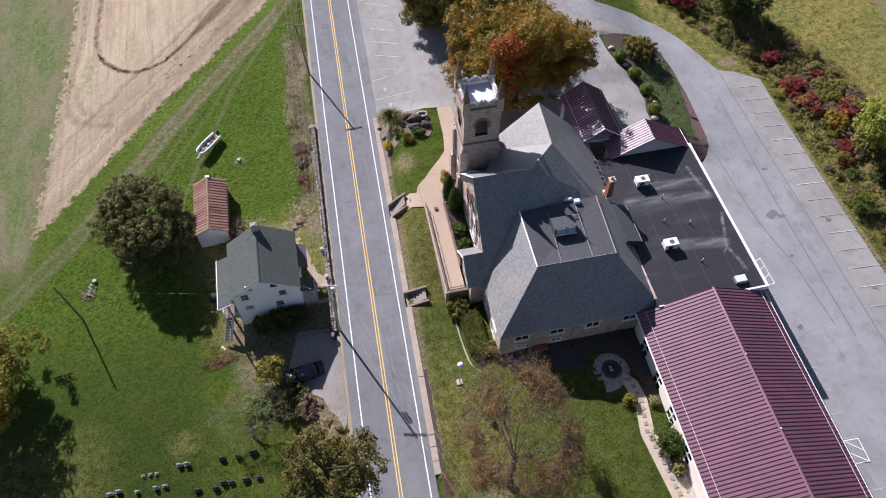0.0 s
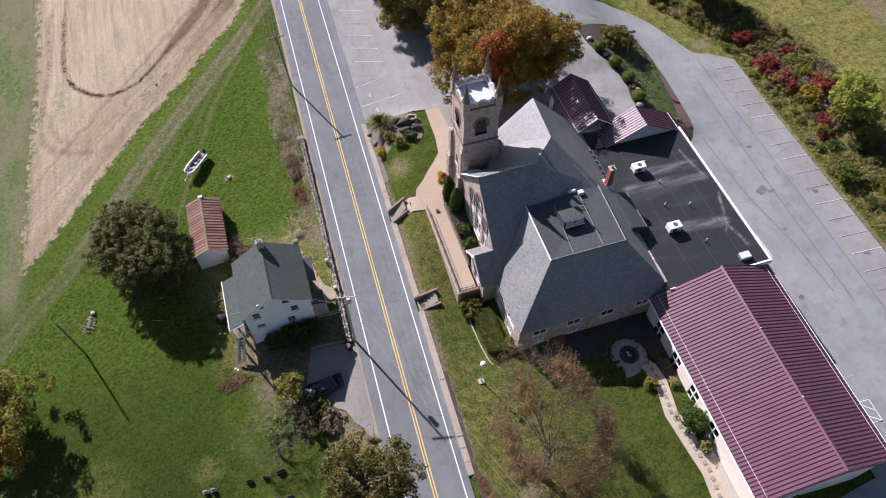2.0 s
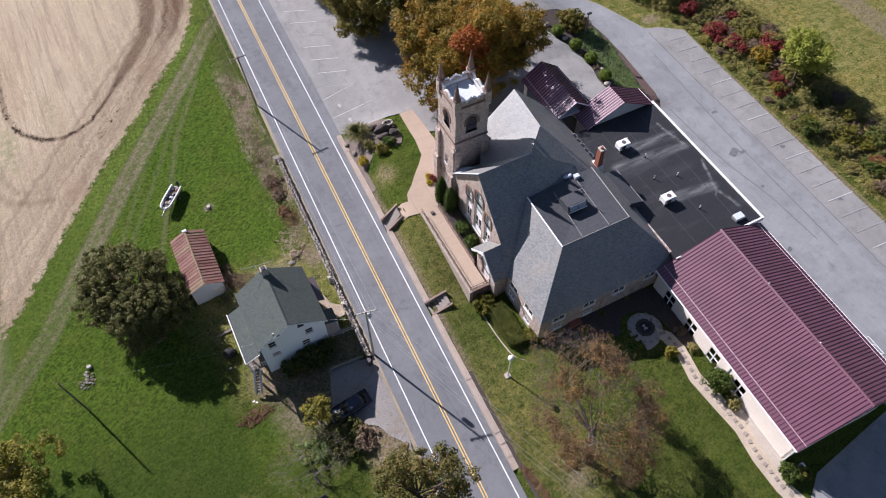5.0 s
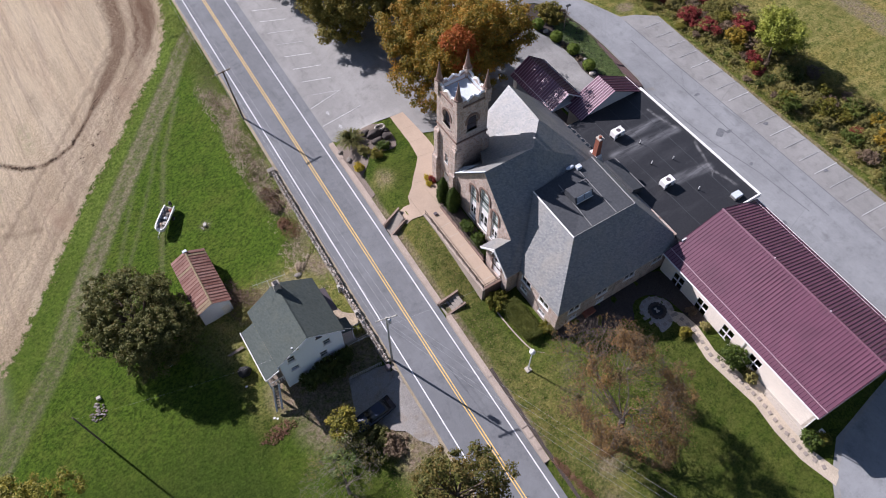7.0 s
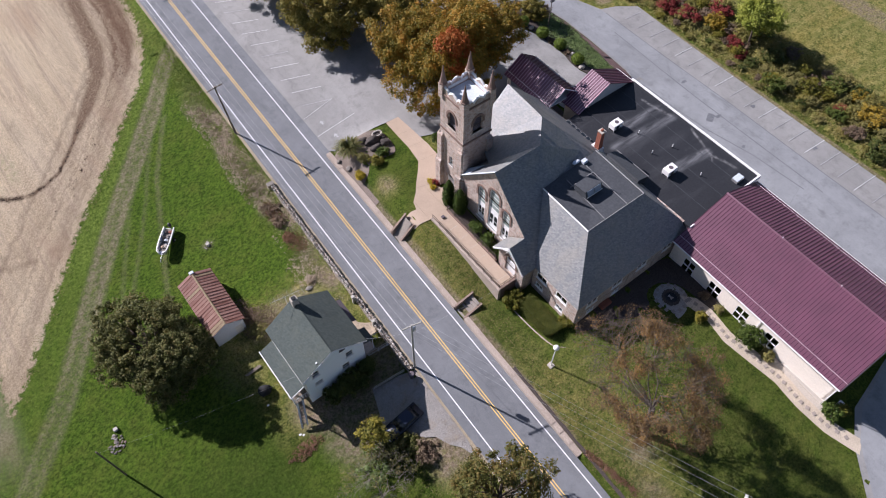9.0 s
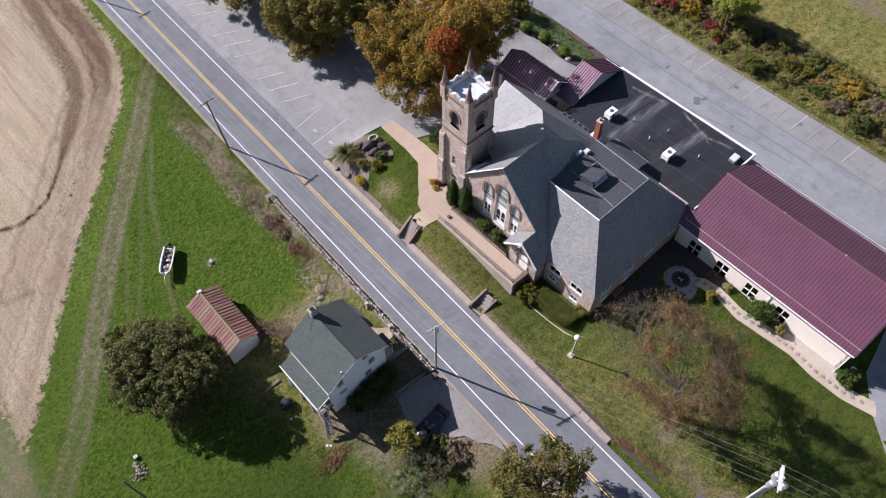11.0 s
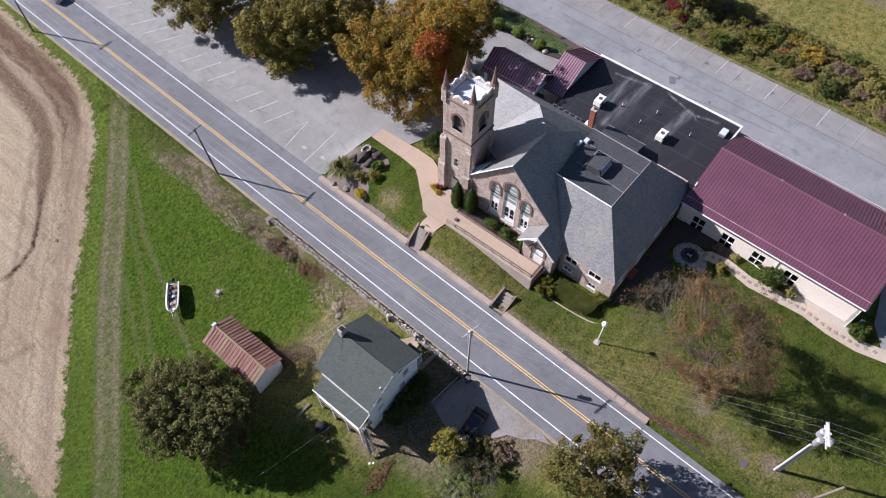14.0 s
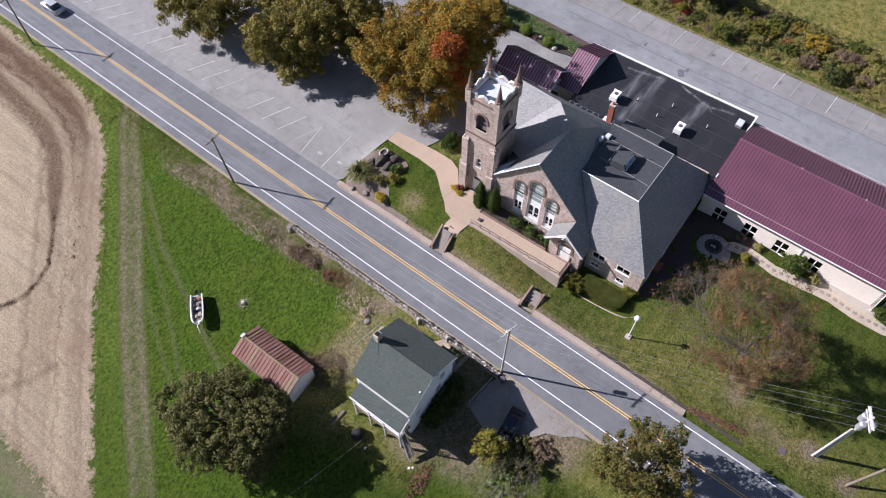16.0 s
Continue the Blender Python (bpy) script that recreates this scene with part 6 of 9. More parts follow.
def build_annex():
    part("wall_block", box(32.6, 45.7, 33.2, 55.6, -4.4, 3.85), CREAM, annex)
    deck = part("flat_roof", box(32.3, 45.75, 33.1, 55.7, 3.85, 4.246), MEMBRANE, annex, "black rubber membrane roof")
    # the walked surface, with dust washed into lines by standing water
    xs, ys = np.linspace(32.3, 45.7, 68), np.linspace(33.15, 55.65, 113)
    gx, gy = np.meshgrid(xs, ys)
    broad = np.zeros_like(gx)
    for pts in (((44.3, 49.6), (38.6, 50.0)), ((44.6, 47.2), (37.5, 47.9), (34.4, 48.1)), ((43.6, 40.0), (38.4, 40.6))):
        broad = np.maximum(broad, 0.85 * (1 - S((seg_dist(gx, gy, pts) - 0.2) / 0.85)))
    fine = np.zeros_like(gx)
    for pts in (((45.2, 44.0), (44.8, 43.2), (44.4, 41.6), (43.8, 40.3), (43.6, 39.2), (44.2, 37.4), (44.5, 35.7)), ((43.9, 52.1), (44.2, 50.0), (44.8, 47.4)), ((43.6, 39.2), (43.0, 38.6)), ((43.8, 40.3), (42.4, 40.5))):
        fine = np.maximum(fine, 0.75 * (1 - S((seg_dist(gx, gy, pts) - 0.03) / 0.26)))
    me = bpy.data.meshes.new("membrane_sheet")
    idx = np.arange(gx.size).reshape(gx.shape)
    quads = np.stack([idx[:-1, :-1], idx[:-1, 1:], idx[1:, 1:], idx[1:, :-1]], -1).reshape(-1, 4)
    me.from_pydata(np.stack([gx, gy, np.full_like(gx, 4.25)], -1).reshape(-1, 3).tolist(), [], quads.tolist())
    at = me.attributes.new("dust", "FLOAT_COLOR", "POINT")
    at.data.foreach_set("color", np.stack([broad, fine, np.zeros_like(gx), np.ones_like(gx)], -1).astype(np.float32).ravel())
    me.materials.append(MEMBRANE)
    sheet = new("membrane_sheet", me)
    sheet.parent = deck
    sheet.location = -base_of(deck)
    part("coping", box(45.7, 45.98, 32.9, 55.9, 3.7, 4.42, 0.02), WHITE, annex, "white metal roof edge")
    part("coping", box(42.1, 45.7, 32.9, 33.14, 3.7, 4.42, 0.02), WHITE, annex, "white metal roof edge")
    part("coping", box(32.4, 34.0, 32.95, 33.12, 3.9, 4.36, 0.02), WHITE, annex, "white metal roof edge")
    for x in (36.0, 39.4, 42.8):
        part("membrane_seam", box(x - 0.03, x + 0.03, 33.3, 55.5, 4.25, 4.262), MEMBRANE_GREY, annex)
    # gable at the north end, roofed in maroon metal
    y0, y1 = 55.4, 58.9
    part("gable_wall", prism([(35.0, 55.7, 3.9), (45.9, 55.7, 3.9), (40.0, 55.7, 6.9)], (0, 0.2, 0)), SIDING_GREY, annex, "pale grey gable wall")
    part("north_walls", box(35.3, 45.7, 55.9, 58.6, -3.6, 3.9), CREAM, annex)
    g = part("gable_roof", prism([(34.6, y0, 4.3), (40.0, y0, 7.1), (40.0, y1, 7.1), (34.6, y1, 4.3)], (0, 0, -0.12)), MAROON, annex, "maroon standing-seam metal roof")
    seams(g, (40.0, y0, 7.1), (40.0, y1, 7.1), (-5.4, 0, -2.8), 9, LIT_SEAM)
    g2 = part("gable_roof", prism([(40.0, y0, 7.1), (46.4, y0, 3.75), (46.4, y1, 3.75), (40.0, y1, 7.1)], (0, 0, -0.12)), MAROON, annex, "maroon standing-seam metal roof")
    # east slope, turned from the sun, takes the darker rib colour
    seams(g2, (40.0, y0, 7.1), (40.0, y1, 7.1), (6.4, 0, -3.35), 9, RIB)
    part("snow_guard", tube([(45.7, y0, 4.25), (45.7, y1, 4.25)], 0.04, 4), WHITE, annex)


SIDING_GREY = plain("grey_siding", (0.42, 0.43, 0.45), 0.7, 0, 0.3, 0.06, 2.0, 0.15)
# Pale sheen of sunlit seams is painted into this colour; west slopes only.
LIT_SEAM = seam_metal("maroon_lit_seam", (0.4, 0.24, 0.3))
build_annex()

canopy = thing("entrance_canopy", 34.3, 62.7, -0.5, "maroon metal-roofed drive-up canopy on posts", "canopy")


def build_canopy():
    y0, y1, x0, xr, x1, ze, zr = 58.3, 67.4, 31.2, 34.2, 37.4, 5.0, 7.15
    a = part("roof", prism([(x0, y0, ze), (xr, y0, zr), (xr, y1, zr), (x0, y1, ze)], (0, 0, -0.12)), MAROON, canopy)
    seams(a, (xr, y0, zr), (xr, y1, zr), (x0 - xr, 0, ze - zr), 20, LIT_SEAM)
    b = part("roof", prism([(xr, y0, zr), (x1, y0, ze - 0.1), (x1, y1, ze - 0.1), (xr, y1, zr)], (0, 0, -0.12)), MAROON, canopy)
    # dark ribs on this side, sunlit tone only on the west
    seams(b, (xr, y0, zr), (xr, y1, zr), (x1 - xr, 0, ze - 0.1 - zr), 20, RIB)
    part("gable_trim", tube([(x0, y0 - 0.03, ze), (xr, y0 - 0.03, zr), (x1, y0 - 0.03, ze - 0.1)], 0.09, 4), WHITE, canopy)
    part("ceiling", box(x0 + 0.3, x1 - 0.3, y0 + 0.3, y1 - 0.3, 4.6, 4.72), WHITE, canopy)
    part("snow_guard", tube([(x1 - 0.5, y0, ze + 0.36), (x1 - 0.5, y1, ze + 0.36)], 0.04, 4), WHITE, canopy)
    part("snow_guard", tube([(x0 + 0.5, y0, ze + 0.46), (x0 + 0.5, y1, ze + 0.46)], 0.04, 4), WHITE, canopy)
    for x in (x0 + 0.5, x1 - 0.5):
        for y in (y0 + 0.6, y1 - 0.6):
            part("post", box(x - 0.2, x + 0.2, y - 0.2, y + 0.2, ground_z(x, y) - 0.1, 4.6, 0.02), WHITE, canopy)


build_canopy()

hall = thing("church_hall", 38.2, 20.5, -2.6, "long cream hall with a maroon standing-seam metal roof", "hall")


def build_hall():
    y0, y1 = 8.5, 33.1
    xe0, xr, xe1, ze, zr = 29.75, 38.05, 45.5, 3.1, 6.5
    at, al = (30.4, 0, 0), (0, -1)
    holes = [(c - 0.88, c + 0.88, -1.1, 1.3) for c in (-30.1, -25.9, -21.6, -17.2)]
    wall("west_wall", CREAM, hall, at, al, rect(-33.0, -8.8, -3.0, 3.0), [rect(*h) for h in holes], 0.3)
    for h in holes:
        w = window(hall, at, al, *h, 1, 1, depth=0.1, bar=0.045)
        part("mullion", slab_on_wall(at, al, rect((h[0] + h[1]) / 2 - 0.07, (h[0] + h[1]) / 2 + 0.07, h[2], h[3]), -0.1, 0.0), WHITE, w)
        part("transom", slab_on_wall(at, al, rect(h[0], h[1], 0.03, 0.15), -0.1, 0.0), WHITE, w)
    part("base_course", slab_on_wall(at, al, rect(-33.0, -8.8, -2.9, -1.35), 0.0, 0.05), WALL_GREY, hall, "greyer base band")
    wall("south_wall", CREAM, hall, (0, 8.8, 0), (1, 0), [(30.4, -4.4), (44.9, -4.4), (44.9, 3.1), (xr, 6.1), (30.4, 3.0)], [rect(36.5, 40.0, -2.9, -0.2)], 0.3)
    part("garage_door", box(36.45, 40.05, 8.95, 9.05, -2.95, -0.15), WHITE, hall)
    part("east_wall", box(44.6, 44.9, 9.1, 33.0, -4.4, 3.2), CREAM, hall)
    part("floor", box(30.7, 44.6, 9.1, 33.0, -3.0, -2.7), CONCRETE, hall)
    a = part("roof", prism([(xe0, y0, ze), (xr, y0, zr), (xr, y1, zr), (xe0, y1, ze)], (0, 0, -0.14)), MAROON, hall)
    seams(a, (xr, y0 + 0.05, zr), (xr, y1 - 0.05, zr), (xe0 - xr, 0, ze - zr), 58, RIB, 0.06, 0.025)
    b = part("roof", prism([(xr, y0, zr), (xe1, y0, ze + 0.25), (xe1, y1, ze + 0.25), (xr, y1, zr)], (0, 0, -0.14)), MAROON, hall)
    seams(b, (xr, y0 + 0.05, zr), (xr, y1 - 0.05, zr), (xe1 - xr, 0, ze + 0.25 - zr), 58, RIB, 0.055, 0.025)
    part("ridge_cap", prism([(xr - 0.18, y0, zr - 0.02), (xr, y0, zr + 0.1), (xr + 0.18, y0, zr - 0.02)], (0, y1 - y0, 0)), MAROON, hall)
    for y in (24.6, 16.35):
        part("ridge_vent", box(xr - 0.07, xr + 0.07, y - 0.08, y + 0.08, zr, zr + 0.22, 0.02), PALE_PINK, hall)
    k = (zr - ze) / (xr - xe0)
    part("snow_guard", tube([(30.65, y0, ze + k * 0.9 + 0.14), (30.65, y1, ze + k * 0.9 + 0.14)], 0.034, 4), PALE_PINK, hall, "pale snow rail along the eave")
    part("snow_guard", tube([(44.75, y0, ze + 0.25 + 0.43 * 0.75 + 0.14), (44.75, y1, ze + 0.25 + 0.43 * 0.75 + 0.14)], 0.034, 4), PALE_PINK, hall, "pale snow rail along the eave")
    part("gutter", tube([(29.7, y0, 3.0), (29.7, y1, 3.0)], 0.09, 6), WHITE, hall)
    part("gutter", tube([(45.58, y0, 3.24), (45.58, y1, 3.24)], 0.09, 6), WHITE, hall)
    part("gable_trim", tube([(xe0, y0 - 0.05, ze - 0.05), (xr, y0 - 0.05, zr - 0.05), (xe1, y0 - 0.05, ze + 0.2)], 0.1, 4), DARK_TRIM, hall)
    part("downpipe", tube([(29.75, 8.7, 2.95), (30.2, 8.75, 2.3), (30.3, 8.7, -2.5), (29.6, 8.6, -2.7)], 0.07, 5), WHITE, hall)
    part("downpipe", tube([(29.75, 19.3, 2.95), (30.3, 19.3, 2.2), (30.3, 19.3, -1.6)], 0.06, 5), WHITE, hall)


WALL_GREY = plain("grey_base_paint", (0.56, 0.51, 0.45), 0.8, 0, 0.2, 0.08, 1.5, 0.25)
PALE_PINK = plain("pale_rail", (0.62, 0.5, 0.53), 0.5)
build_hall()
hall.rotation_euler = (0, 0, radians(-1.2))


def ac_unit(x, y, z, s=1.0):
    u = thing("rooftop_unit", x, y, z, "white rooftop air-conditioning unit on a stand", "air conditioner", "rooftop units")
    w, d, h = 0.85 * s, 0.55 * s, 0.85 * s
    part("casing", box(x - w, x + w, y - d, y + d, z + 0.3, z + 0.3 + h, 0.04), WHITE, u)
    part("fan_grille", tube([(x - 0.2, y - d - 0.005, z + 0.3 + h / 2), (x - 0.2, y - d - 0.04, z + 0.3 + h / 2)], 0.32 * s, 14), BLACK, u)
    part("top_grille", tube([(x + 0.05, y, z + 0.3 + h), (x + 0.05, y, z + 0.33 + h)], 0.3 * s, 14), DARK_TRIM, u)
    for dx in (-w + 0.1, w - 0.1):
        for dy in (-d + 0.08, d - 0.08):
            part("leg", box(x + dx - 0.05, x + dx + 0.05, y + dy - 0.05, y + dy + 0.05, z, z + 0.3), STEEL, u)
    return u


ac_unit(31.5, 7.5, ground_z(31.5, 7.5), 0.55)
ac_unit(36.9, 50.6, 4.26)
ac_unit(36.7, 40.6, 4.26)
vb = thing("roof_vent_box", 43.0, 34.4, 4.26, "low white vent box on the flat roof", "vent")
part("curb", box(42.3, 43.7, 33.95, 34.85, 4.26, 4.6, 0.02), SEAM_GREY, vb)
part("lid", box(42.35, 43.65, 33.95, 34.85, 4.6, 4.8, 0.04), TIN, vb)
for x, y in ((38.7, 47.9), (40.5, 43.4), (37.5, 44.3), (39.7, 37.8), (38.2, 51.4)):
    pv = thing("vent_pipe", x, y, 4.26, "short white plumbing vent pipe on the flat roof", "vent pipe", "roof vent pipes")
    part("pipe", tube([(x, y, 4.26), (x, y, 4.9)], 0.06, 6), WHITE, pv)
    part("boot", tube([(x, y, 4.26), (x, y, 4.36)], [0.16, 0.08], 8), RUBBER, pv)


# ---- plants ----
def leaf_mesh(name, centres, spread, per, size, mat, seed, flat=1.0):
    """Many small leaf cards scattered round clump centres."""
    rng = np.random.default_rng(seed)
    c = np.repeat(np.asarray(centres, float), per, 0)
    n = len(c)
    out = rng.normal(0, 1, (n, 3))
    out /= np.linalg.norm(out, axis=1)[:, None]
    swell = np.repeat(rng.uniform(0.7, 1.4, (len(centres), 1)), per, 0)
    p = c + out * swell * spread * 1.75 * rng.random((n, 1)) ** 0.45 * np.array([1, 1, 0.78 * flat])
    nrm = out * 0.75 + rng.normal(0, 0.5, (n, 3)) + np.array([0, 0, 0.55])
    nrm /= np.linalg.norm(nrm, axis=1)[:, None]
    u = np.cross(nrm, rng.normal(0, 1, (n, 3)))
    u /= np.linalg.norm(u, axis=1)[:, None] + 1e-9
    v = np.cross(nrm, u)
    s = size * rng.uniform(0.6, 1.35, (n, 1))
    quad = np.stack([p - u * s, p + v * s * 0.62, p + u * s, p - v * s * 0.62], 1).reshape(-1, 3)
    me = bpy.data.meshes.new(name)
    me.vertices.add(4 * n), me.loops.add(4 * n), me.polygons.add(n)
    me.vertices.foreach_set("co", quad.astype(np.float32).ravel())
    me.loops.foreach_set("vertex_index", np.arange(4 * n, dtype=np.int32))
    me.polygons.foreach_set("loop_start", np.arange(0, 4 * n, 4, dtype=np.int32))
    me.update(calc_edges=True)
    me.materials.append(mat)
    return me


def crown_clumps(blobs, n, seed, shell=0.55):
    """Clump centres spread through a set of ellipsoids (cx, cy, cz, rx, ry, rz), most of them near the outside."""
    rng = np.random.default_rng(seed)
    w = np.array([b[3] * b[4] * b[5] for b in blobs]) ** 0.67
    pick = rng.choice(len(blobs), n, p=w / w.sum())
    d = rng.normal(0, 1, (n, 3))
    d /= np.linalg.norm(d, axis=1)[:, None]
    r = shell + (1 - shell) * rng.random(n) ** 0.7
    b = np.array(blobs)[pick]
    return b[:, :3] + d * r[:, None] * b[:, 3:]


def limb_tree(bm, base, top, r0, tips, rng):
    base, top = Vector(base), Vector(top)
    mid = base.lerp(top, 0.5) + Vector((rng.uniform(-0.3, 0.3), rng.uniform(-0.3, 0.3), 0))
    tube([base - Vector((0, 0, 0.2)), base + Vector((0, 0, 0.3)), mid, top], [r0 * 1.35, r0, r0 * 0.8, r0 * 0.5], 8, bm)
    for tp in tips:
        tp = Vector(tp)
        s = base.lerp(top, rng.uniform(0.45, 0.98))
        m = s.lerp(tp, 0.5) + Vector((rng.uniform(-0.5, 0.5), rng.uniform(-0.5, 0.5), rng.uniform(0.1, 0.7)))
        tube([s, m, tp], [r0 * 0.42, r0 * 0.25, r0 * 0.06], 5, bm)


def leafy_tree(x, y, label, blobs, clumps, per, size, mat, seed, trunk=0.35, spread=0.45, extra=None, bark=None, shell=0.55):
    z = ground_z(x, y)
    t = thing("tree", x, y, z, label, "tree")
    rng = random.Random(seed)
    bm = bmesh.new()
    tips = [(b[0] + rng.uniform(-0.3, 0.3) * b[3], b[1] + rng.uniform(-0.3, 0.3) * b[4], b[2] + 0.2 * b[5]) for b in blobs for _ in (0, 1)]
    zt = sum(b[2] for b in blobs) / len(blobs)
    limb_tree(bm, (x, y, z), (x, y, zt), trunk, tips, rng)
    part("trunk", bm, bark or BARK, t, smooth=True)
    c = crown_clumps(blobs, clumps, seed, shell) - np.array([x, y, z])
    k = new("crown", leaf_mesh("crown", c, spread, per, size, mat, seed))
    k.parent = t
    if extra:
        for bl, n, m, nm in extra:
            c = crown_clumps(bl, n, seed + 5, 0.6) - np.array([x, y, z])
            e = new("bough", leaf_mesh("bough", c, spread, per, size, m, seed + 7))
            e.parent = t
            tagged(e, nm)
    return t


def lobes(x, y, z, rx, ry, rz, n, seed, small=0.5):
    """A crown as a core and a ring of uneven lobes."""
    rng = random.Random(seed)
    out = [(x, y, z, rx * 0.72, ry * 0.72, rz * 0.85)]
    for k in range(n):
        a = math.tau * k / n + rng.uniform(-0.3, 0.3)
        q = rng.uniform(0.45, 0.72)
        s = small * rng.uniform(0.75, 1.15)
        out.append((x + math.cos(a) * rx * q, y + math.sin(a) * ry * q, z + rz * rng.uniform(-0.45, 0.45), rx * s, ry * s, rz * s * 1.05))
    return out


# the tall maples by the church
RUSSET = [(24.0, 70.9, 12.2, 2.0, 1.7, 1.6), (24.9, 70.0, 9.8, 2.0, 1.6, 2.0), (24.6, 69.4, 7.4, 1.6, 1.2, 1.5)]
big = lobes(27.4, 77.0, 6.8, 10.2, 9.0, 6.4, 11, 3) + [(31.8, 72.0, 8.4, 3.8, 3.4, 3.4), (24.2, 70.8, 5.6, 3.0, 2.8, 2.8), (28.5, 70.8, 8.0, 3.0, 2.8, 3.0), (29.5, 73.4, 11.6, 3.6, 3.0, 2.6), (33.6, 74.5, 9.0, 3.0, 3.0, 3.0), (34.2, 70.2, 8.8, 3.0, 2.8, 2.6), (31.0, 70.6, 12.4, 3.6, 2.8, 2.6), (33.2, 71.6, 11.4, 3.2, 2.8, 2.6), (28.2, 71.4, 13.2, 3.0, 2.6, 2.2), (20.0, 71.6, 3.4, 2.6, 2.4, 2.6), (24.0, 73.0, 10.2, 3.8, 3.2, 3.0), (19.2, 75.6, 4.2, 3.0, 3.0, 2.8), (22.8, 70.0, 4.8, 2.8, 2.4, 2.8), (26.4, 68.8, 5.4, 2.6, 2.2, 2.6), (30.2, 68.6, 6.4, 2.4, 2.0, 2.4)]
leafy_tree(27.0, 77.0, "large maple turning orange and gold behind the church", big, 1240, 105, 0.15, LEAF_ORANGE, 11, 0.5, 0.5,
           [(RUSSET, 90, LEAF_RUST, "russet bough")])
leafy_tree(18.8, 96.0, "broad olive-brown maple over the parking lot", lobes(18.8, 96.0, 4.6, 7.4, 7.4, 5.6, 8, 5), 360, 110, 0.17, LEAF_OLIVE, 12, 0.42, 0.5)
leafy_tree(28.5, 91.5, "broad olive-brown maple over the parking lot", lobes(28.5, 91.5, 5.5, 6.5, 6.0, 5.6, 7, 15), 260, 105, 0.17, LEAF_OLIVE, 22, 0.42, 0.5)
leafy_tree(17.5, 113.5, "green-brown maple at the edge of the parking lot", lobes(17.5, 113.5, 4.6, 7.6, 6.4, 5.2, 8, 6), 320, 100, 0.17, LEAF_OLIVE, 13, 0.42, 0.5)
leafy_tree(28.0, 106.0, "green-brown maple at the edge of the parking lot", lobes(28.0, 106.0, 5.0, 6.5, 6.0, 5.2, 7, 16), 210, 100, 0.17, LEAF_OLIVE, 23, 0.42, 0.5)
# across the road
leafy_tree(-28.3, 62.6, "dense dark green maple beside the shed", lobes(-28.3, 63.4, -1.4, 7.2, 8.4, 5.1, 13, 7, 0.36) + [(-24.8, 60.2, -3.6, 3.2, 3.4, 2.6), (-28.6, 58.2, -4.0, 3.6, 3.2, 2.6)], 1650, 52, 0.13, LEAF_DUSK, 14, 0.5, 0.29, shell=0.55)
leafy_tree(-7.3, 22.6, "green-brown roadside maple with dark leaves", lobes(-7.0, 22.6, 4.2, 5.6, 5.4, 5.0, 9, 8, 0.42), 170, 85, 0.14, LEAF_ROADSIDE, 15, 0.36, 0.4, shell=0.4)
leafy_tree(-47.6, 45.6, "yellowing tree with a loose crown in the yard", lobes(-47.8, 46.0, -2.8, 6.6, 7.4, 4.8, 9, 9), 300, 80, 0.15, LEAF_YARD, 16, 0.36, 0.45,
           [([(-49.0, 40.6, -2.4, 3.4, 3.0, 3.0), (-45.8, 39.8, -3.4, 3.0, 2.6, 2.6), (-50.4, 43.6, 0.0, 3.0, 3.0, 2.5)], 210, LEAF_GOLD, "golden-yellow lower bough")])
leafy_tree(75.6, 55.0, "bright lime-green young tree in the hedgerow", lobes(76.4, 55.6, 1.6, 3.9, 4.2, 3.8, 7, 10), 230, 50, 0.17, LEAF_LIME, 17, 0.2, 0.4)
leafy_tree(70.5, 88.5, "dark green tree in the hedgerow", lobes(70.5, 88.5, 0.5, 4.6, 4.6, 4.0, 6, 18), 190, 50, 0.2, LEAF_DARK, 18, 0.25, 0.45)
leafy_tree(-13.0, 37.4, "small yellow-green tree beside the parked car", lobes(-13.0, 37.5, -1.4, 1.6, 1.8, 2.1, 5, 11), 64, 46, 0.13, LEAF_YARD, 19, 0.12, 0.28)


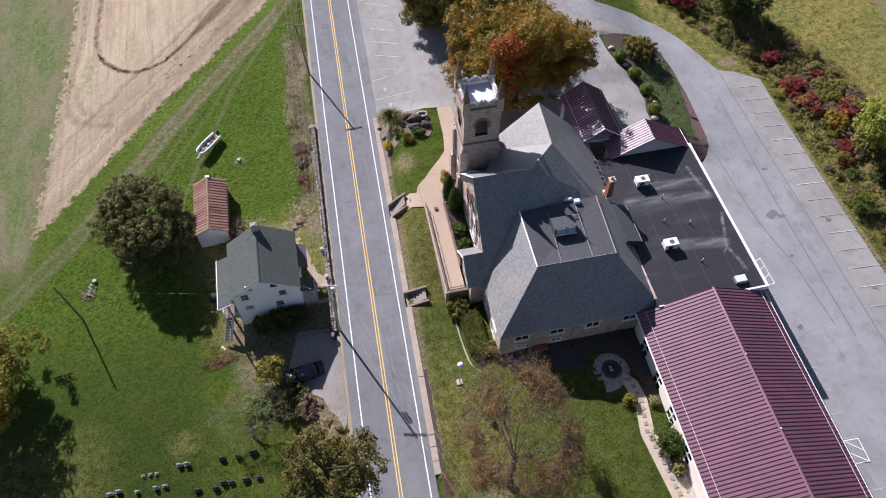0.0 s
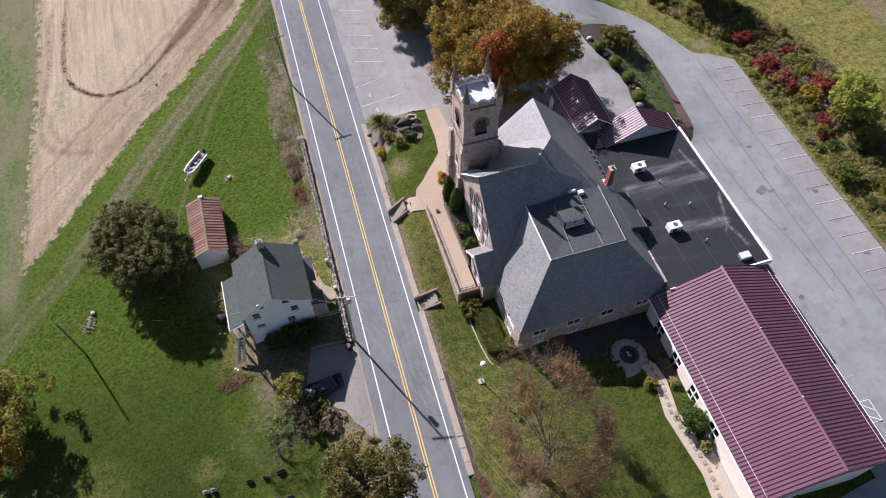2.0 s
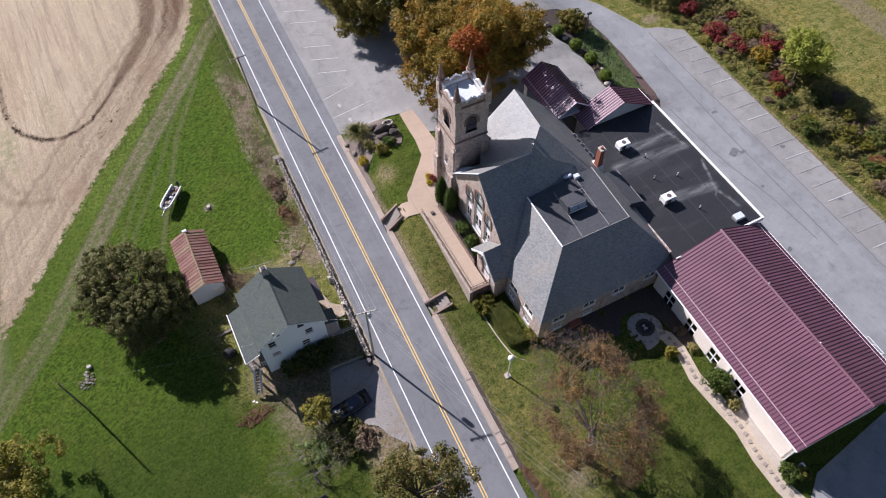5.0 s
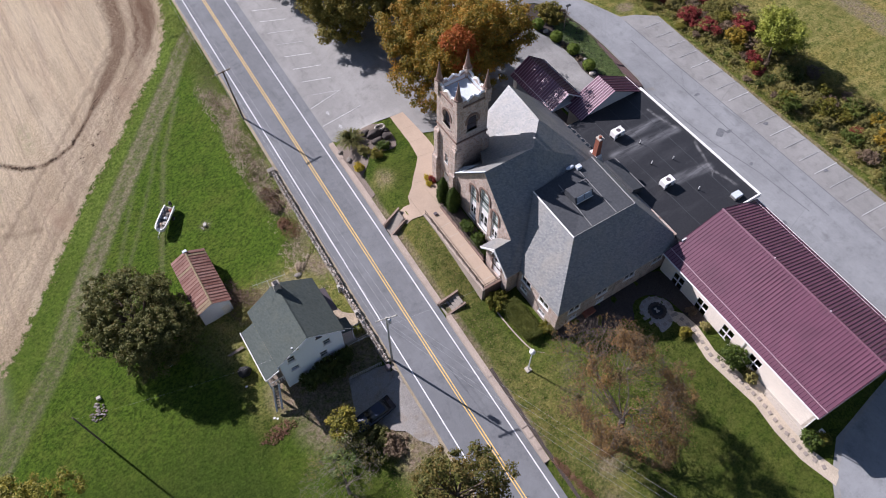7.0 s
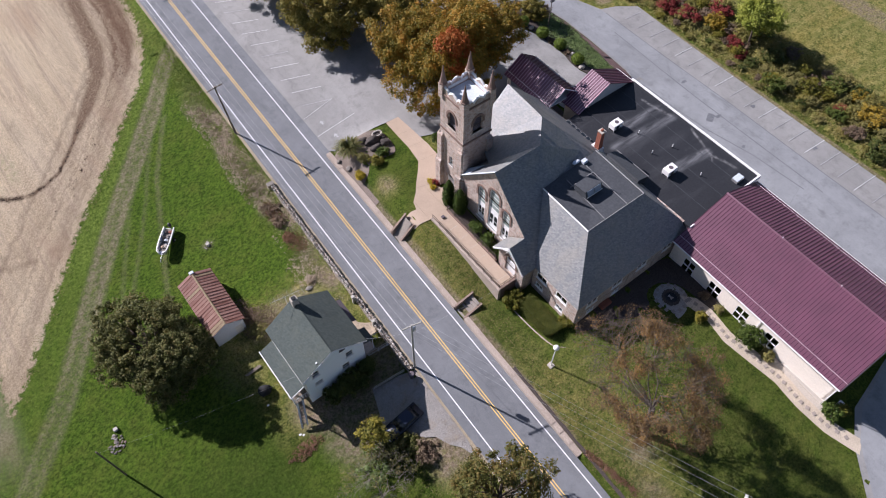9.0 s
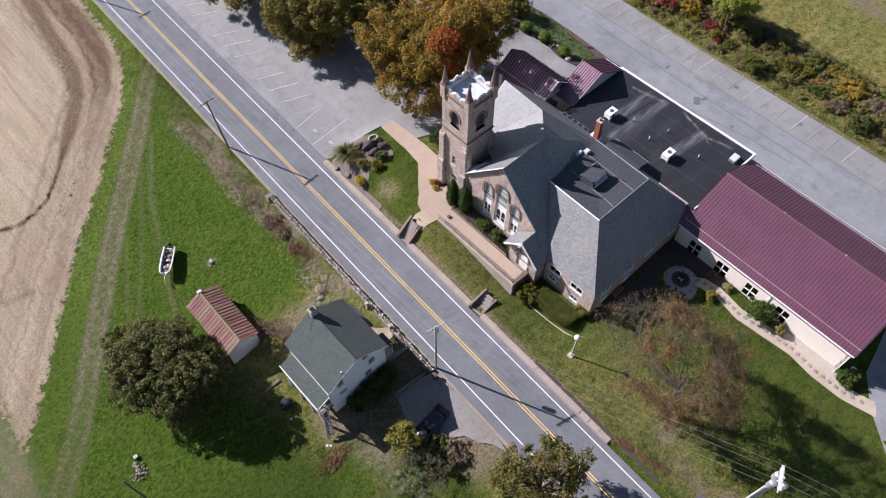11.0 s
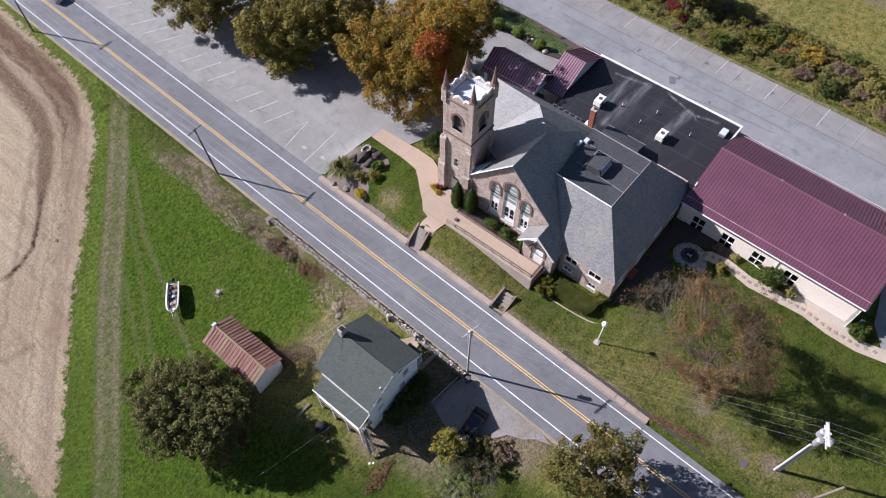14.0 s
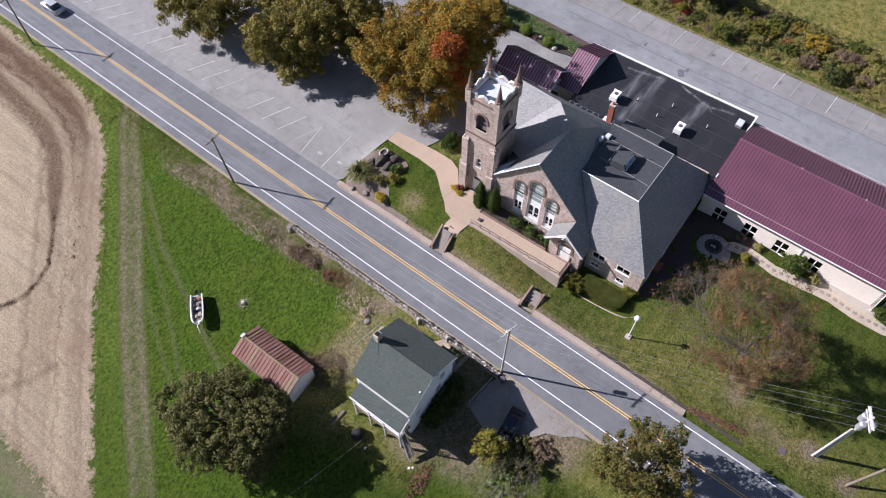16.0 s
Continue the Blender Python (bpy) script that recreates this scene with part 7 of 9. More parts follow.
def fan_tree(x, y, label, crown, counts, leaves_n, leaf, mat, seed, bark, trunk, fork, bare_from=1e9):
    """A thinning tree whose limbs fan out from a low fork to fill a dome: crown is (cx, cy, cz, rx, ry, rz)."""
    z = ground_z(x, y)
    t = thing("tree", x, y, z, label, "tree")
    rng = np.random.default_rng(seed)
    c, r = np.array(crown[:3]), np.array(crown[3:])

    def spread(n, lo, hi):
        d = rng.normal(0, 1, (n, 3))
        d[:, 2] = np.abs(d[:, 2]) * 0.9 - 0.12
        d /= np.linalg.norm(d, axis=1)[:, None]
        q = c + d * r * rng.uniform(lo, hi, (n, 1))
        patch = np.array([noise.noise(Vector(v) * 0.28 + Vector((seed, 0, 0))) for v in q])
        return c + (q - c) * (1 + 0.26 * patch[:, None])

    levels = [np.array([[x + (c[0] - x) * 0.25, y + (c[1] - y) * 0.25, z + fork]])]
    for n, lo, hi in zip(counts, (0.38, 0.6, 0.78, 0.72), (0.5, 0.74, 0.98, 1.06)):
        levels.append(spread(n, lo, hi))
    bm = bmesh.new()
    tube([(x, y, z - 0.2), (x, y, z + 0.3), tuple(levels[0][0])], [trunk * 1.3, trunk, trunk * 0.8], 8, bm)
    wide = trunk * 0.19
    for up, down in zip(levels, levels[1:]):
        for p in down:
            g = np.linalg.norm(up - p, axis=1) * rng.uniform(0.8, 1.2, len(up))
            a, b = Vector(up[int(np.argmin(g))]), Vector(p)
            k = (b - a).length
            m = a.lerp(b, 0.5) + Vector(rng.normal(0, 0.07, 3)) * k + Vector((0, 0, 0.08 * k))
            tube([a, m, b], [wide, wide * 0.8, wide * 0.55], 5 if wide > 0.05 else 3, bm, False)
        wide = max(wide * 0.42, 0.009)
    part("trunk", bm, bark, t)
    if leaves_n:
        tips = levels[-1]
        thick = np.array([max(0.03, 0.12 + 2.2 * noise.noise(Vector(v) * 0.33 + Vector((0, seed, 0)))) for v in tips])
        thick = np.where(tips[:, 1] > bare_from, thick * 0.12, thick)
        at = tips[rng.choice(len(tips), leaves_n, p=thick / thick.sum())] - np.array((x, y, z))
        m = new("crown", leaf_mesh("crown", at, 0.3, leaf[0], leaf[1], mat, seed))
        m.parent = t
        tagged(m, "thin remaining leaves")
    return t


brown_tree = fan_tree(11.3, 18.9, "tall spreading tree with thinning brown leaves on the lawn", (12.6, 22.4, 4.6, 6.0, 8.6, 9.0), (12, 70, 460, 2300), 6800, (5, 0.08), LEAF_BROWN, 31, GREY_BARK, 0.42, 5.4, bare_from=25.5)
lowc = crown_clumps([(12.2, 18.0, 2.2, 3.6, 2.6, 2.0), (14.8, 16.0, 3.4, 2.6, 1.8, 1.6), (9.6, 20.4, 3.0, 2.2, 2.0, 1.8), (13.6, 17.4, 4.6, 3.0, 2.2, 1.8)], 260, 37, 0.4) - np.array(brown_tree.location)
low_bough = new("bough", leaf_mesh("bough", lowc, 0.32, 10, 0.095, LEAF_RUSTBROWN, 38))
low_bough.parent = brown_tree
tagged(low_bough, "rusty brown leaves on the lowest boughs")
fan_tree(-15.9, 31.2, "grey leafless tree at the edge of the graveyard", (-15.8, 32.9, -3.6, 4.8, 3.8, 3.0), (11, 60, 300, 900), 420, (4, 0.08), LEAF_SCRUB, 33, PALE_BARK, 0.2, 1.2)


def shrub_mesh(r, h, clumps, per, size, mat, seed, shell=0.6):
    bl = lobes(0, 0, h * 0.5, r, r, h * 0.52, 5, seed, 0.55)
    c = crown_clumps(bl, clumps, seed, shell)
    c = c[c[:, 2] > 0.05]
    return leaf_mesh("foliage", c, size * 1.5, per, size, mat, seed)


def shrub(x, y, r, h, label, mat, seed, clumps=60, per=24, size=0.12, group="", z=None, cat="shrub"):
    z = ground_z(x, y) if z is None else z
    t = thing("shrub", x, y, z, label, cat, group)
    f = new("foliage", shrub_mesh(r, h, clumps, per, size, mat, seed))
    f.parent = t
    bm = bmesh.new()
    rng = random.Random(seed)
    for k in range(5):
        a = rng.uniform(0, math.tau)
        tube([(x, y, z - 0.1), (x + math.cos(a) * r * 0.3, y + math.sin(a) * r * 0.3, z + h * 0.4), (x + math.cos(a) * r * 0.6, y + math.sin(a) * r * 0.6, z + h * 0.75)], [0.04, 0.03, 0.015], 4, bm)
    part("stems", bm, BARK, t)
    return t


# shrubs round the buildings
shrub(29.3, 19.3, 1.75, 2.6, "rounded green shrub beside the hall wall", LEAF_BOX, 41, 130, 30, 0.1)
shrub(29.5, 16.4, 0.85, 1.3, "small olive shrub beside the hall wall", LEAF_SCRUB, 42, 40)
shrub(29.5, 24.0, 0.45, 0.7, "small olive shrub beside the hall wall", LEAF_SCRUB, 43, 30)
shrub(29.6, 26.4, 0.55, 0.8, "small dark brown shrub beside the path", LEAF_BROWNGREY, 44, 30)
shrub(26.9, 24.6, 0.7, 1.1, "yellow-green shrub on the path's edge", LEAF_YELLOWGREEN, 45, 50)
shrub(29.7, 7.6, 1.1, 1.6, "clipped green shrub at the hall's corner", LEAF_BOX, 46, 70, 28, 0.1)
shrub(31.4, 7.0, 0.8, 1.2, "yellow-green shrub at the hall's corner", LEAF_YELLOWGREEN, 47, 45)
shrub(10.7, 40.6, 1.5, 2.0, "yellow-green shrub at the end of the ramp", LEAF_YELLOWGREEN, 48, 110, 28)
shrub(13.7, 34.2, 0.95, 1.5, "yellow-green shrub at the church's corner", LEAF_YELLOWGREEN, 49, 55)
shrub(13.0, 51.4, 0.9, 1.3, "dark green shrub under the church windows", LEAF_BOX, 50, 60)
shrub(13.2, 49.2, 1.0, 1.4, "dark green shrub under the church windows", LEAF_BOX, 51, 60)
shrub(13.2, 47.6, 0.8, 1.0, "dark green shrub under the church windows", LEAF_BOX, 52, 50)
def fountain_plant(x, y, r, h, label, mat, seed, n=150):
    """A tussock of long blades that arch outwards."""
    z = ground_z(x, y)
    t = thing("shrub", x, y, z, label, "shrub")
    rng = random.Random(seed)
    bm = bmesh.new()
    for k in range(n):
        a, q = rng.uniform(0, math.tau), rng.uniform(0.35, 1.0)
        d, s = Vector((math.cos(a), math.sin(a), 0)), Vector((-math.sin(a), math.cos(a), 0)) * rng.uniform(0.05, 0.09)
        pts = [Vector((x, y, z)) + d * r * q * u + Vector((0, 0, h * (1.25 - 0.5 * q) * (2.0 * u - 1.35 * u * u))) for u in (0.0, 0.4, 0.75, 1.0)]
        rows = [(bm.verts.new(p - s * w), bm.verts.new(p + s * w)) for p, w in zip(pts, (0.8, 1.0, 0.7, 0.15))]
        for (a0, a1), (b0, b1) in zip(rows, rows[1:]):
            bm.faces.new((a0, a1, b1, b0))
    part("foliage", bm, mat, t)
    return t


fountain_plant(7.6, 73.5, 2.5, 2.2, "arching green-brown grass clump in the front bed", LEAF_DUSK, 53, 330)
shrub(9.5, 69.0, 0.85, 1.0, "rounded olive-green shrub in the front bed", LEAF_YELLOWGREEN, 54, 60)
shrub(11.1, 69.9, 0.75, 0.9, "rounded green shrub in the front bed", LEAF_BOX, 55, 55)
shrub(8.2, 70.6, 0.8, 0.8, "dark brown-green shrub in the front bed", LEAF_SCRUB, 56, 45)
shrub(6.65, 69.1, 0.75, 1.1, "small bright yellow shrub in the front bed", LEAF_YELLOW, 57, 150, 26, 0.07)
shrub(19.2, 66.5, 1.15, 2.1, "dark rounded evergreen beside the tower", LEAF_CYPRESS, 58, 190, 34, 0.1)
shrub(13.2, 61.3, 0.5, 0.6, "small yellow mums by the church door", LEAF_YELLOW, 59, 26, 22, 0.08)
shrub(12.8, 60.2, 0.45, 0.55, "small yellow mums by the church door", LEAF_YELLOW, 60, 26, 22, 0.08)
shrub(13.6, 60.6, 0.6, 0.8, "brown-red shrub by the church door", LEAF_RED, 61, 30, 22, 0.08)
shrub(-17.0, 61.0, 1.3, 1.6, "tangled brown brush behind the house", LEAF_BROWNGREY, 62, 70, 24, 0.09)
shrub(-16.6, 58.4, 1.2, 1.5, "tangled olive brush behind the house", LEAF_SCRUB, 63, 70, 24, 0.1)
shrub(-22.6, 60.6, 1.0, 1.5, "tangled olive brush beside the shed", LEAF_SCRUB, 64, 50)
shrub(-11.4, 34.4, 2.5, 2.2, "overgrown olive-brown shrub beside the gravel", LEAF_DUSK, 65, 150, 24)
shrub(-14.6, 34.6, 2.5, 1.5, "overgrown grey-green shrub in the yard", LEAF_JUNIPER, 66, 120, 20, 0.09)
shrub(-9.4, 32.6, 1.5, 1.4, "tangled brown brush beside the gravel", LEAF_BROWNGREY, 67, 80)
for k, (x, y, r, m) in enumerate(((-5.9, 73.2, 1.3, LEAF_BROWNGREY), (-6.1, 70.6, 1.1, LEAF_BROWNGREY), (-6.4, 67.6, 0.8, LEAF_RUSTY), (-7.6, 60.2, 0.7, LEAF_STRAW))):
    shrub(x, y, r, 0.55, "low dry brush on the roadside bank", m, 80 + k, 50, 20, 0.1, "bank brush")

# clipped hedge in front of the south block
hd = thing("hedge", 11.9, 36.0, ground_z(11.9, 36.0), "long clipped dark green hedge in front of the church", "hedge")
hz = ground_z(11.5, 36.8) - 0.1
core = box(10.55, 12.75, 34.15, 39.75, hz, hz + 1.12, 0.3)
for v in core.verts:
    v.co.x += 0.12 * (36.9 - v.co.y) * (v.co.y < 36.9) * 0.6
part("core", core, LEAF_HEDGE, hd)
rh = np.random.default_rng(71)
hp = []
while len(hp) < 3400:
    px, py, pz = rh.uniform(-1.25, 1.25), rh.uniform(-2.95, 2.95), rh.uniform(0.05, 1.25)
    ax, ay = abs(px) / 1.25, abs(py) / 2.95
    if ax ** 5 + ay ** 7 > 1 or (ax < 0.86 and ay < 0.93 and pz < 1.08):
        continue
    hp.append((11.65 + px + 0.072 * max(0.0, -py), 36.95 + py, hz + pz))
hc = np.array(hp) - np.array(hd.location)
hl = new("foliage", leaf_mesh("foliage", hc, 0.06, 5, 0.055, LEAF_HEDGE, 71))
hl.parent = hd
hs = bmesh.new()
for k in range(8):
    tube([(11.6, 39.4 - 0.75 * k, hz - 0.3), (11.65, 39.4 - 0.75 * k, hz + 0.7)], 0.04, 4, hs)
part("stems", hs, BARK, hd)
line_hose = curve_pts([(9.9, 39.8), (10.0, 36.5), (10.4, 33.4), (11.4, 32.2), (11.5, 32.0), (10.6, 33.2), (10.15, 36.5), (10.05, 39.8)], 4)
drape("edging_strip", line_hose, CURB, 0.07, 0.5, label="thin pale edging round the hedge bed", category="edging")


def cypress(x, y, h, r, seed):
    """A dense column of sprays, fullest below the middle and drawn to a point."""
    z = ground_z(x, y)
    t = thing("cypress", x, y, z, "narrow upright evergreen beside the church door", "shrub", "door evergreens")
    rng = np.random.default_rng(seed)
    prof = ((0.0, 0.7), (0.12, 0.92), (0.35, 1.0), (0.6, 0.86), (0.8, 0.56), (0.93, 0.24), (1.0, 0.04))
    part("core", tube([(x, y, z + h * q) for q, _ in prof], [r * 0.82 * w for _, w in prof], 12), LEAF_CYPRESS, t, "", True)
    q = rng.random(900) ** 1.15
    a = rng.uniform(0, math.tau, 900)
    w = np.interp(q, [p[0] for p in prof], [p[1] for p in prof]) * r * rng.uniform(0.8, 1.02, 900) * (1 + 0.08 * np.sin(a * 5 + seed))
    f = new("foliage", leaf_mesh("foliage", np.stack([w * np.cos(a), w * np.sin(a), q * h], -1), 0.08, 8, 0.06, LEAF_CYPRESS, seed))
    f.parent = t


cypress(12.9, 56.9, 4.9, 0.85, 91)
cypress(13.3, 55.0, 4.5, 0.95, 92)
cypress(13.4, 46.3, 3.0, 0.5, 93)

# island plants
for k, (x, y) in enumerate(((45.2, 78.6), (46.4, 75.1), (47.0, 71.5), (46.4, 66.9))):
    s = thing("clipped_bush", x, y, ground_z(x, y), "clipped round green bush on the island", "shrub", "clipped round bushes")
    f = new("foliage", leaf_mesh("foliage", crown_clumps([(0, 0, 0.85, 1.0, 1.0, 0.85)], 420, 100 + k, 0.94), 0.07, 9, 0.06, LEAF_BALL, 100 + k))
    f.parent = s
    part("core", blob((x, y, s.location.z + 0.85), 0.92, 3, 0.05, None, k, (1, 1, 0.86)), LEAF_BALL, s)
    part("stems", tube([(x, y, s.location.z - 0.1), (x, y, s.location.z + 0.9)], 0.06, 5), BARK, s)
shrub(48.9, 80.6, 2.6, 3.4, "large olive shrub on the island", LEAF_OLIVE, 110, 190, 30, 0.14)
shrub(51.2, 80.0, 1.6, 2.4, "reddish-brown shrub on the island", LEAF_BROWNGREY, 111, 90, 26, 0.12)
shrub(46.9, 73.5, 0.75, 0.6, "low dark brown shrub on the island", LEAF_BROWNGREY, 112, 30, 20, 0.08)
shrub(46.9, 69.5, 0.75, 0.6, "low dark brown shrub on the island", LEAF_BROWNGREY, 113, 30, 20, 0.08)
gc = thing("juniper_cover", 50.2, 69, ground_z(50.2, 69), "spreading grey-green juniper cover on the island", "ground cover", "", "stuff")
rg = random.Random(8)
jc = []
for k in range(1500):
    yy = rg.uniform(62.5, 80.5)
    xx = rg.uniform(47.6 + 0.12 * max(0, yy - 72), 52.0 + 0.22 * max(0, yy - 64) - 0.35 * max(0, yy - 76))
    jc.append((xx - 50.2, yy - 69, ground_z(xx, yy) + rg.uniform(0.1, 0.25) - gc.location.z))
f = new("foliage", leaf_mesh("foliage", np.array(jc), 0.26, 16, 0.09, LEAF_JUNIPER, 120, 0.3))
f.parent = gc
for k, (x, y) in enumerate(((44.8, 81.2), (45.8, 77.2), (47.2, 72.6), (46.0, 65.5), (47.4, 69.0))):
    s = solo("boulder", blob((x, y, ground_z(x, y) + 0.2), 0.45, 2, 0.3, None, k, (1.2, 0.9, 0.8)), PALE_ROCK, (x, y, ground_z(x, y)), "pale boulder on the planted island", "boulder", "island boulders", smooth=True)


# hedgerow along the east lot
def hedgerow():
    rng = random.Random(21)
    kinds = []
    spec = ((LEAF_SCRUB, "olive-grey hedgerow shrub", 1.7, 2.2), (LEAF_SCRUB2, "rough green-brown hedgerow shrub", 1.8, 2.4), (LEAF_GREEN, "green hedgerow shrub", 1.6, 2.4), (LEAF_RED, "crimson hedgerow shrub", 1.5, 2.1),
            (LEAF_YELLOWGREEN, "yellow-green hedgerow shrub", 1.7, 2.4), (LEAF_BROWNGREY, "grey-brown leafless hedgerow shrub", 1.6, 2.0), (LEAF_GOLD, "golden yellow hedgerow shrub", 1.7, 2.6), (LEAF_DARK, "dark green hedgerow shrub", 1.8, 2.8))
    for k, (m, lab, r, h) in enumerate(spec):
        kinds.append((m, lab, r, h, 130 + k))
    protos = [None] * len(kinds)
    spots = []
    for (x, y, kd, s) in ((71.6, 76.8, 3, 1.1), (72.0, 70.0, 3, 1.2), (73.0, 65.8, 3, 1.2), (71.6, 68.3, 3, 0.8), (77.6, 63.2, 3, 1.4), (73.4, 56.4, 3, 0.9), (72.1, 53.8, 3, 0.7), (74.6, 62.0, 6, 1.3), (76.5, 31.9, 6, 1.4), (74.8, 61.0, 6, 1.0),
                          (73.7, 42.0, 4, 1.6), (76.9, 51.1, 0, 1.5), (69.6, 46.0, 2, 0.8), (74.6, 36.2, 3, 0.7), (79.5, 36.0, 6, 0.9), (63.2, 93.6, 3, 1.4), (66.0, 95.5, 3, 1.2), (61.5, 97.0, 4, 1.2)):
        spots.append((x, y, kd, s))
    y = 12.0
    while y < 112:
        lo = 69.6 + (0 if y < 74 else -0.42 * (y - 74))
        for x in np.arange(lo + 0.4, lo + 11.5, 2.5):
            kd = rng.choices((0, 1, 2, 5, 7, 4, 3), (30, 30, 7, 13, 4, 12, 4))[0]
            edge = (x - lo) < 1.5
            s = rng.uniform(0.28, 0.5) if edge else rng.uniform(0.45, 1.05)
            spots.append((x + rng.uniform(-0.9, 0.9), y + rng.uniform(-1, 1), kd, s))
        y += 2.5
    for x, y, kd, s in spots:
        m, lab, r, h, seed = kinds[kd]
        z = ground_z(x, y)
        if protos[kd] is None:
            protos[kd] = shrub(x, y, r, h, lab + " beside the parking lot", m, seed, 110, 24, 0.12, "hedgerow shrubs", z)
            protos[kd].scale = (1, 1, 1)
        else:
            copy_thing(protos[kd], pose(x, y, z, 0, 0, rng.uniform(0, 360)) @ Matrix.Diagonal((s, s, s * rng.uniform(0.6, 0.9), 1)))


hedgerow()


def weeds(name, label, spots, mat, seed, size=0.14, per=7, spread=0.22):
    x0, y0, z0 = spots[0]
    ob = new(name, leaf_mesh(name, np.array(spots) - np.array((x0, y0, z0)), spread, per, size, mat, seed, 0.7))
    ob.location = (x0, y0, z0)
    return tagged(ob, label, "weeds", "", "stuff")


rw = random.Random(77)
wsp = []
wst = []
for k in range(2600):
    yy = rw.uniform(54, 118)
    xx = road_x(yy) - 5.2 - 4.2 * rw.random() ** 1.4
    patch = noise.noise(Vector((xx * 0.42, yy * 0.3, 3.0)))
    if patch > 0.1 and yy < 100:
        wst.append((xx, yy, ground_z(xx, yy) + 0.05))
    elif patch < 0.04 or yy > 100:
        wsp.append((xx, yy, ground_z(xx, yy) + 0.06))
weeds("bank_weeds", "dry weeds and leaf litter on the roadside bank", wst[::2], LEAF_STRAW, 201, 0.075, 6, 0.2)
weeds("bank_grass", "rough green weeds on the roadside bank", wsp, LEAF_WEED, 202, 0.08, 7, 0.2)
mg, md = [], []
e_in = [(-50.0, 64.5), (-44.2, 71.2), (-34.8, 82.4), (-26.6, 91.6), (-20.9, 97.2), (-15.6, 103.2), (-9.6, 109.6), (-6.2, 115.0), (-4.4, 122), (-3.6, 132)]
for (xa, ya), (xb, yb) in zip(e_in, e_in[1:]):
    run = math.hypot(xb - xa, yb - ya)
    for k in range(int(run * 30)):
        q, o = rw.random(), rw.gauss(0.6, 0.8)
        xx, yy = xa + (xb - xa) * q + o * (yb - ya) / run, ya + (yb - ya) * q - o * (xb - xa) / run
        clump = noise.noise(Vector((xx * 0.5, yy * 0.5, 9.0)))
        if clump > 0.08:
            (mg if o > 0.8 + rw.uniform(-0.6, 0.6) else md).append((xx, yy, ground_z(xx, yy) + 0.05))
weeds("margin_grass", "rank green weeds along the field's edge", mg, LEAF_WEED, 207, 0.06, 6, 0.2)
weeds("margin_straw", "dead straw-coloured weeds along the field's edge", md, LEAF_DRYGRASS, 208, 0.06, 6, 0.2)
clods = []
for pts, n, wide in ((((-38.2, 137), (-39.4, 121), (-39.7, 111.5), (-39.1, 106.8), (-37.6, 103.8)), 150, 0.28), (((-37.6, 103.8), (-35.1, 101.2), (-32.4, 99.8), (-29.9, 99.9), (-27.3, 100.8), (-24.4, 103.5), (-20.6, 107.9)), 150, 0.16),
                     (((-40.2, 138), (-41.6, 125.5), (-42.3, 115.2), (-42.3, 108), (-43.4, 102.5), (-44.0, 97.1)), 90, 0.22), (((-33, 91.6), (-26.9, 96.6), (-23.3, 99.7), (-19.2, 104.3), (-14.4, 110), (-10.6, 114.6)), 60, 0.3)):
    for k in range(n):
        i = rw.randrange(len(pts) - 1)
        q = rw.random()
        xx, yy = pts[i][0] + (pts[i + 1][0] - pts[i][0]) * q + rw.gauss(0, wide), pts[i][1] + (pts[i + 1][1] - pts[i][1]) * q + rw.gauss(0, wide)
        if noise.noise(Vector((xx * 0.9, yy * 0.55, 5.0))) > -0.08:
            clods.append((xx, yy, ground_z(xx, yy) + 0.03))
weeds("soil_clods", "dark clods and uprooted stalks along the furrow", clods, LEAF_CLOD, 212, 0.08, 9, 0.13)
rb1, rb2, rb3 = [], [], []
for cx, cy, rx, ry, n, kind in ((-6.0, 81.5, 1.0, 5.0, 110, 0), (-5.5, 93.0, 0.8, 4.5, 70, 0), (-6.5, 82.0, 1.5, 6.0, 300, 2), (-6.1, 93.5, 1.2, 6.0, 220, 2), (-6.0, 72.6, 1.0, 2.2, 170, 1), (-5.9, 66.2, 1.3, 1.9, 190, 1), (-6.9, 77.2, 1.2, 2.2, 50, 0), (-7.6, 62.0, 1.8, 3.0, 120, 2), (-15.8, 59.6, 2.4, 2.4, 420, 3), (-16.6, 62.0, 1.0, 2.4, 170, 3)):
    for k in range(n):
        a, q = rw.uniform(0, math.tau), rw.random() ** 0.6
        xx, yy = cx + rx * q * math.cos(a), cy + ry * q * math.sin(a)
        (rb1, rb2, rb3, rb1)[kind].append((xx, yy, ground_z(xx, yy) + rw.uniform(0.0, (0.55, 0.55, 0.15, 1.5)[kind] * (1.1 - q))))
weeds("dead_brush", "grey-brown dead brush and stalks on rough ground", rb1, LEAF_BROWNGREY, 209, 0.07, 8, 0.2)
weeds("pale_litter", "pale straw and dead leaves on the roadside bank", rb3, LEAF_STRAW, 211, 0.095, 8, 0.24)
weeds("rusty_weeds", "reddish-brown dry weeds behind the stone wall", rb2, LEAF_RUSTY, 210, 0.07, 8, 0.2)
bsp = []
for k in range(150):
    a, q = rw.uniform(0, math.tau), rw.random() ** 0.6
    xx, yy = -19.7 + 2.3 * q * math.cos(a), 42.0 + 1.0 * q * math.sin(a)
    bsp.append((xx, yy, ground_z(xx, yy) + rw.uniform(0.0, 0.28 * (1.1 - q))))
weeds("brush_pile", "low heap of rusty brush and dead leaves in the yard", bsp, LEAF_FALLEN, 206, 0.09, 8, 0.16)
lsp = []
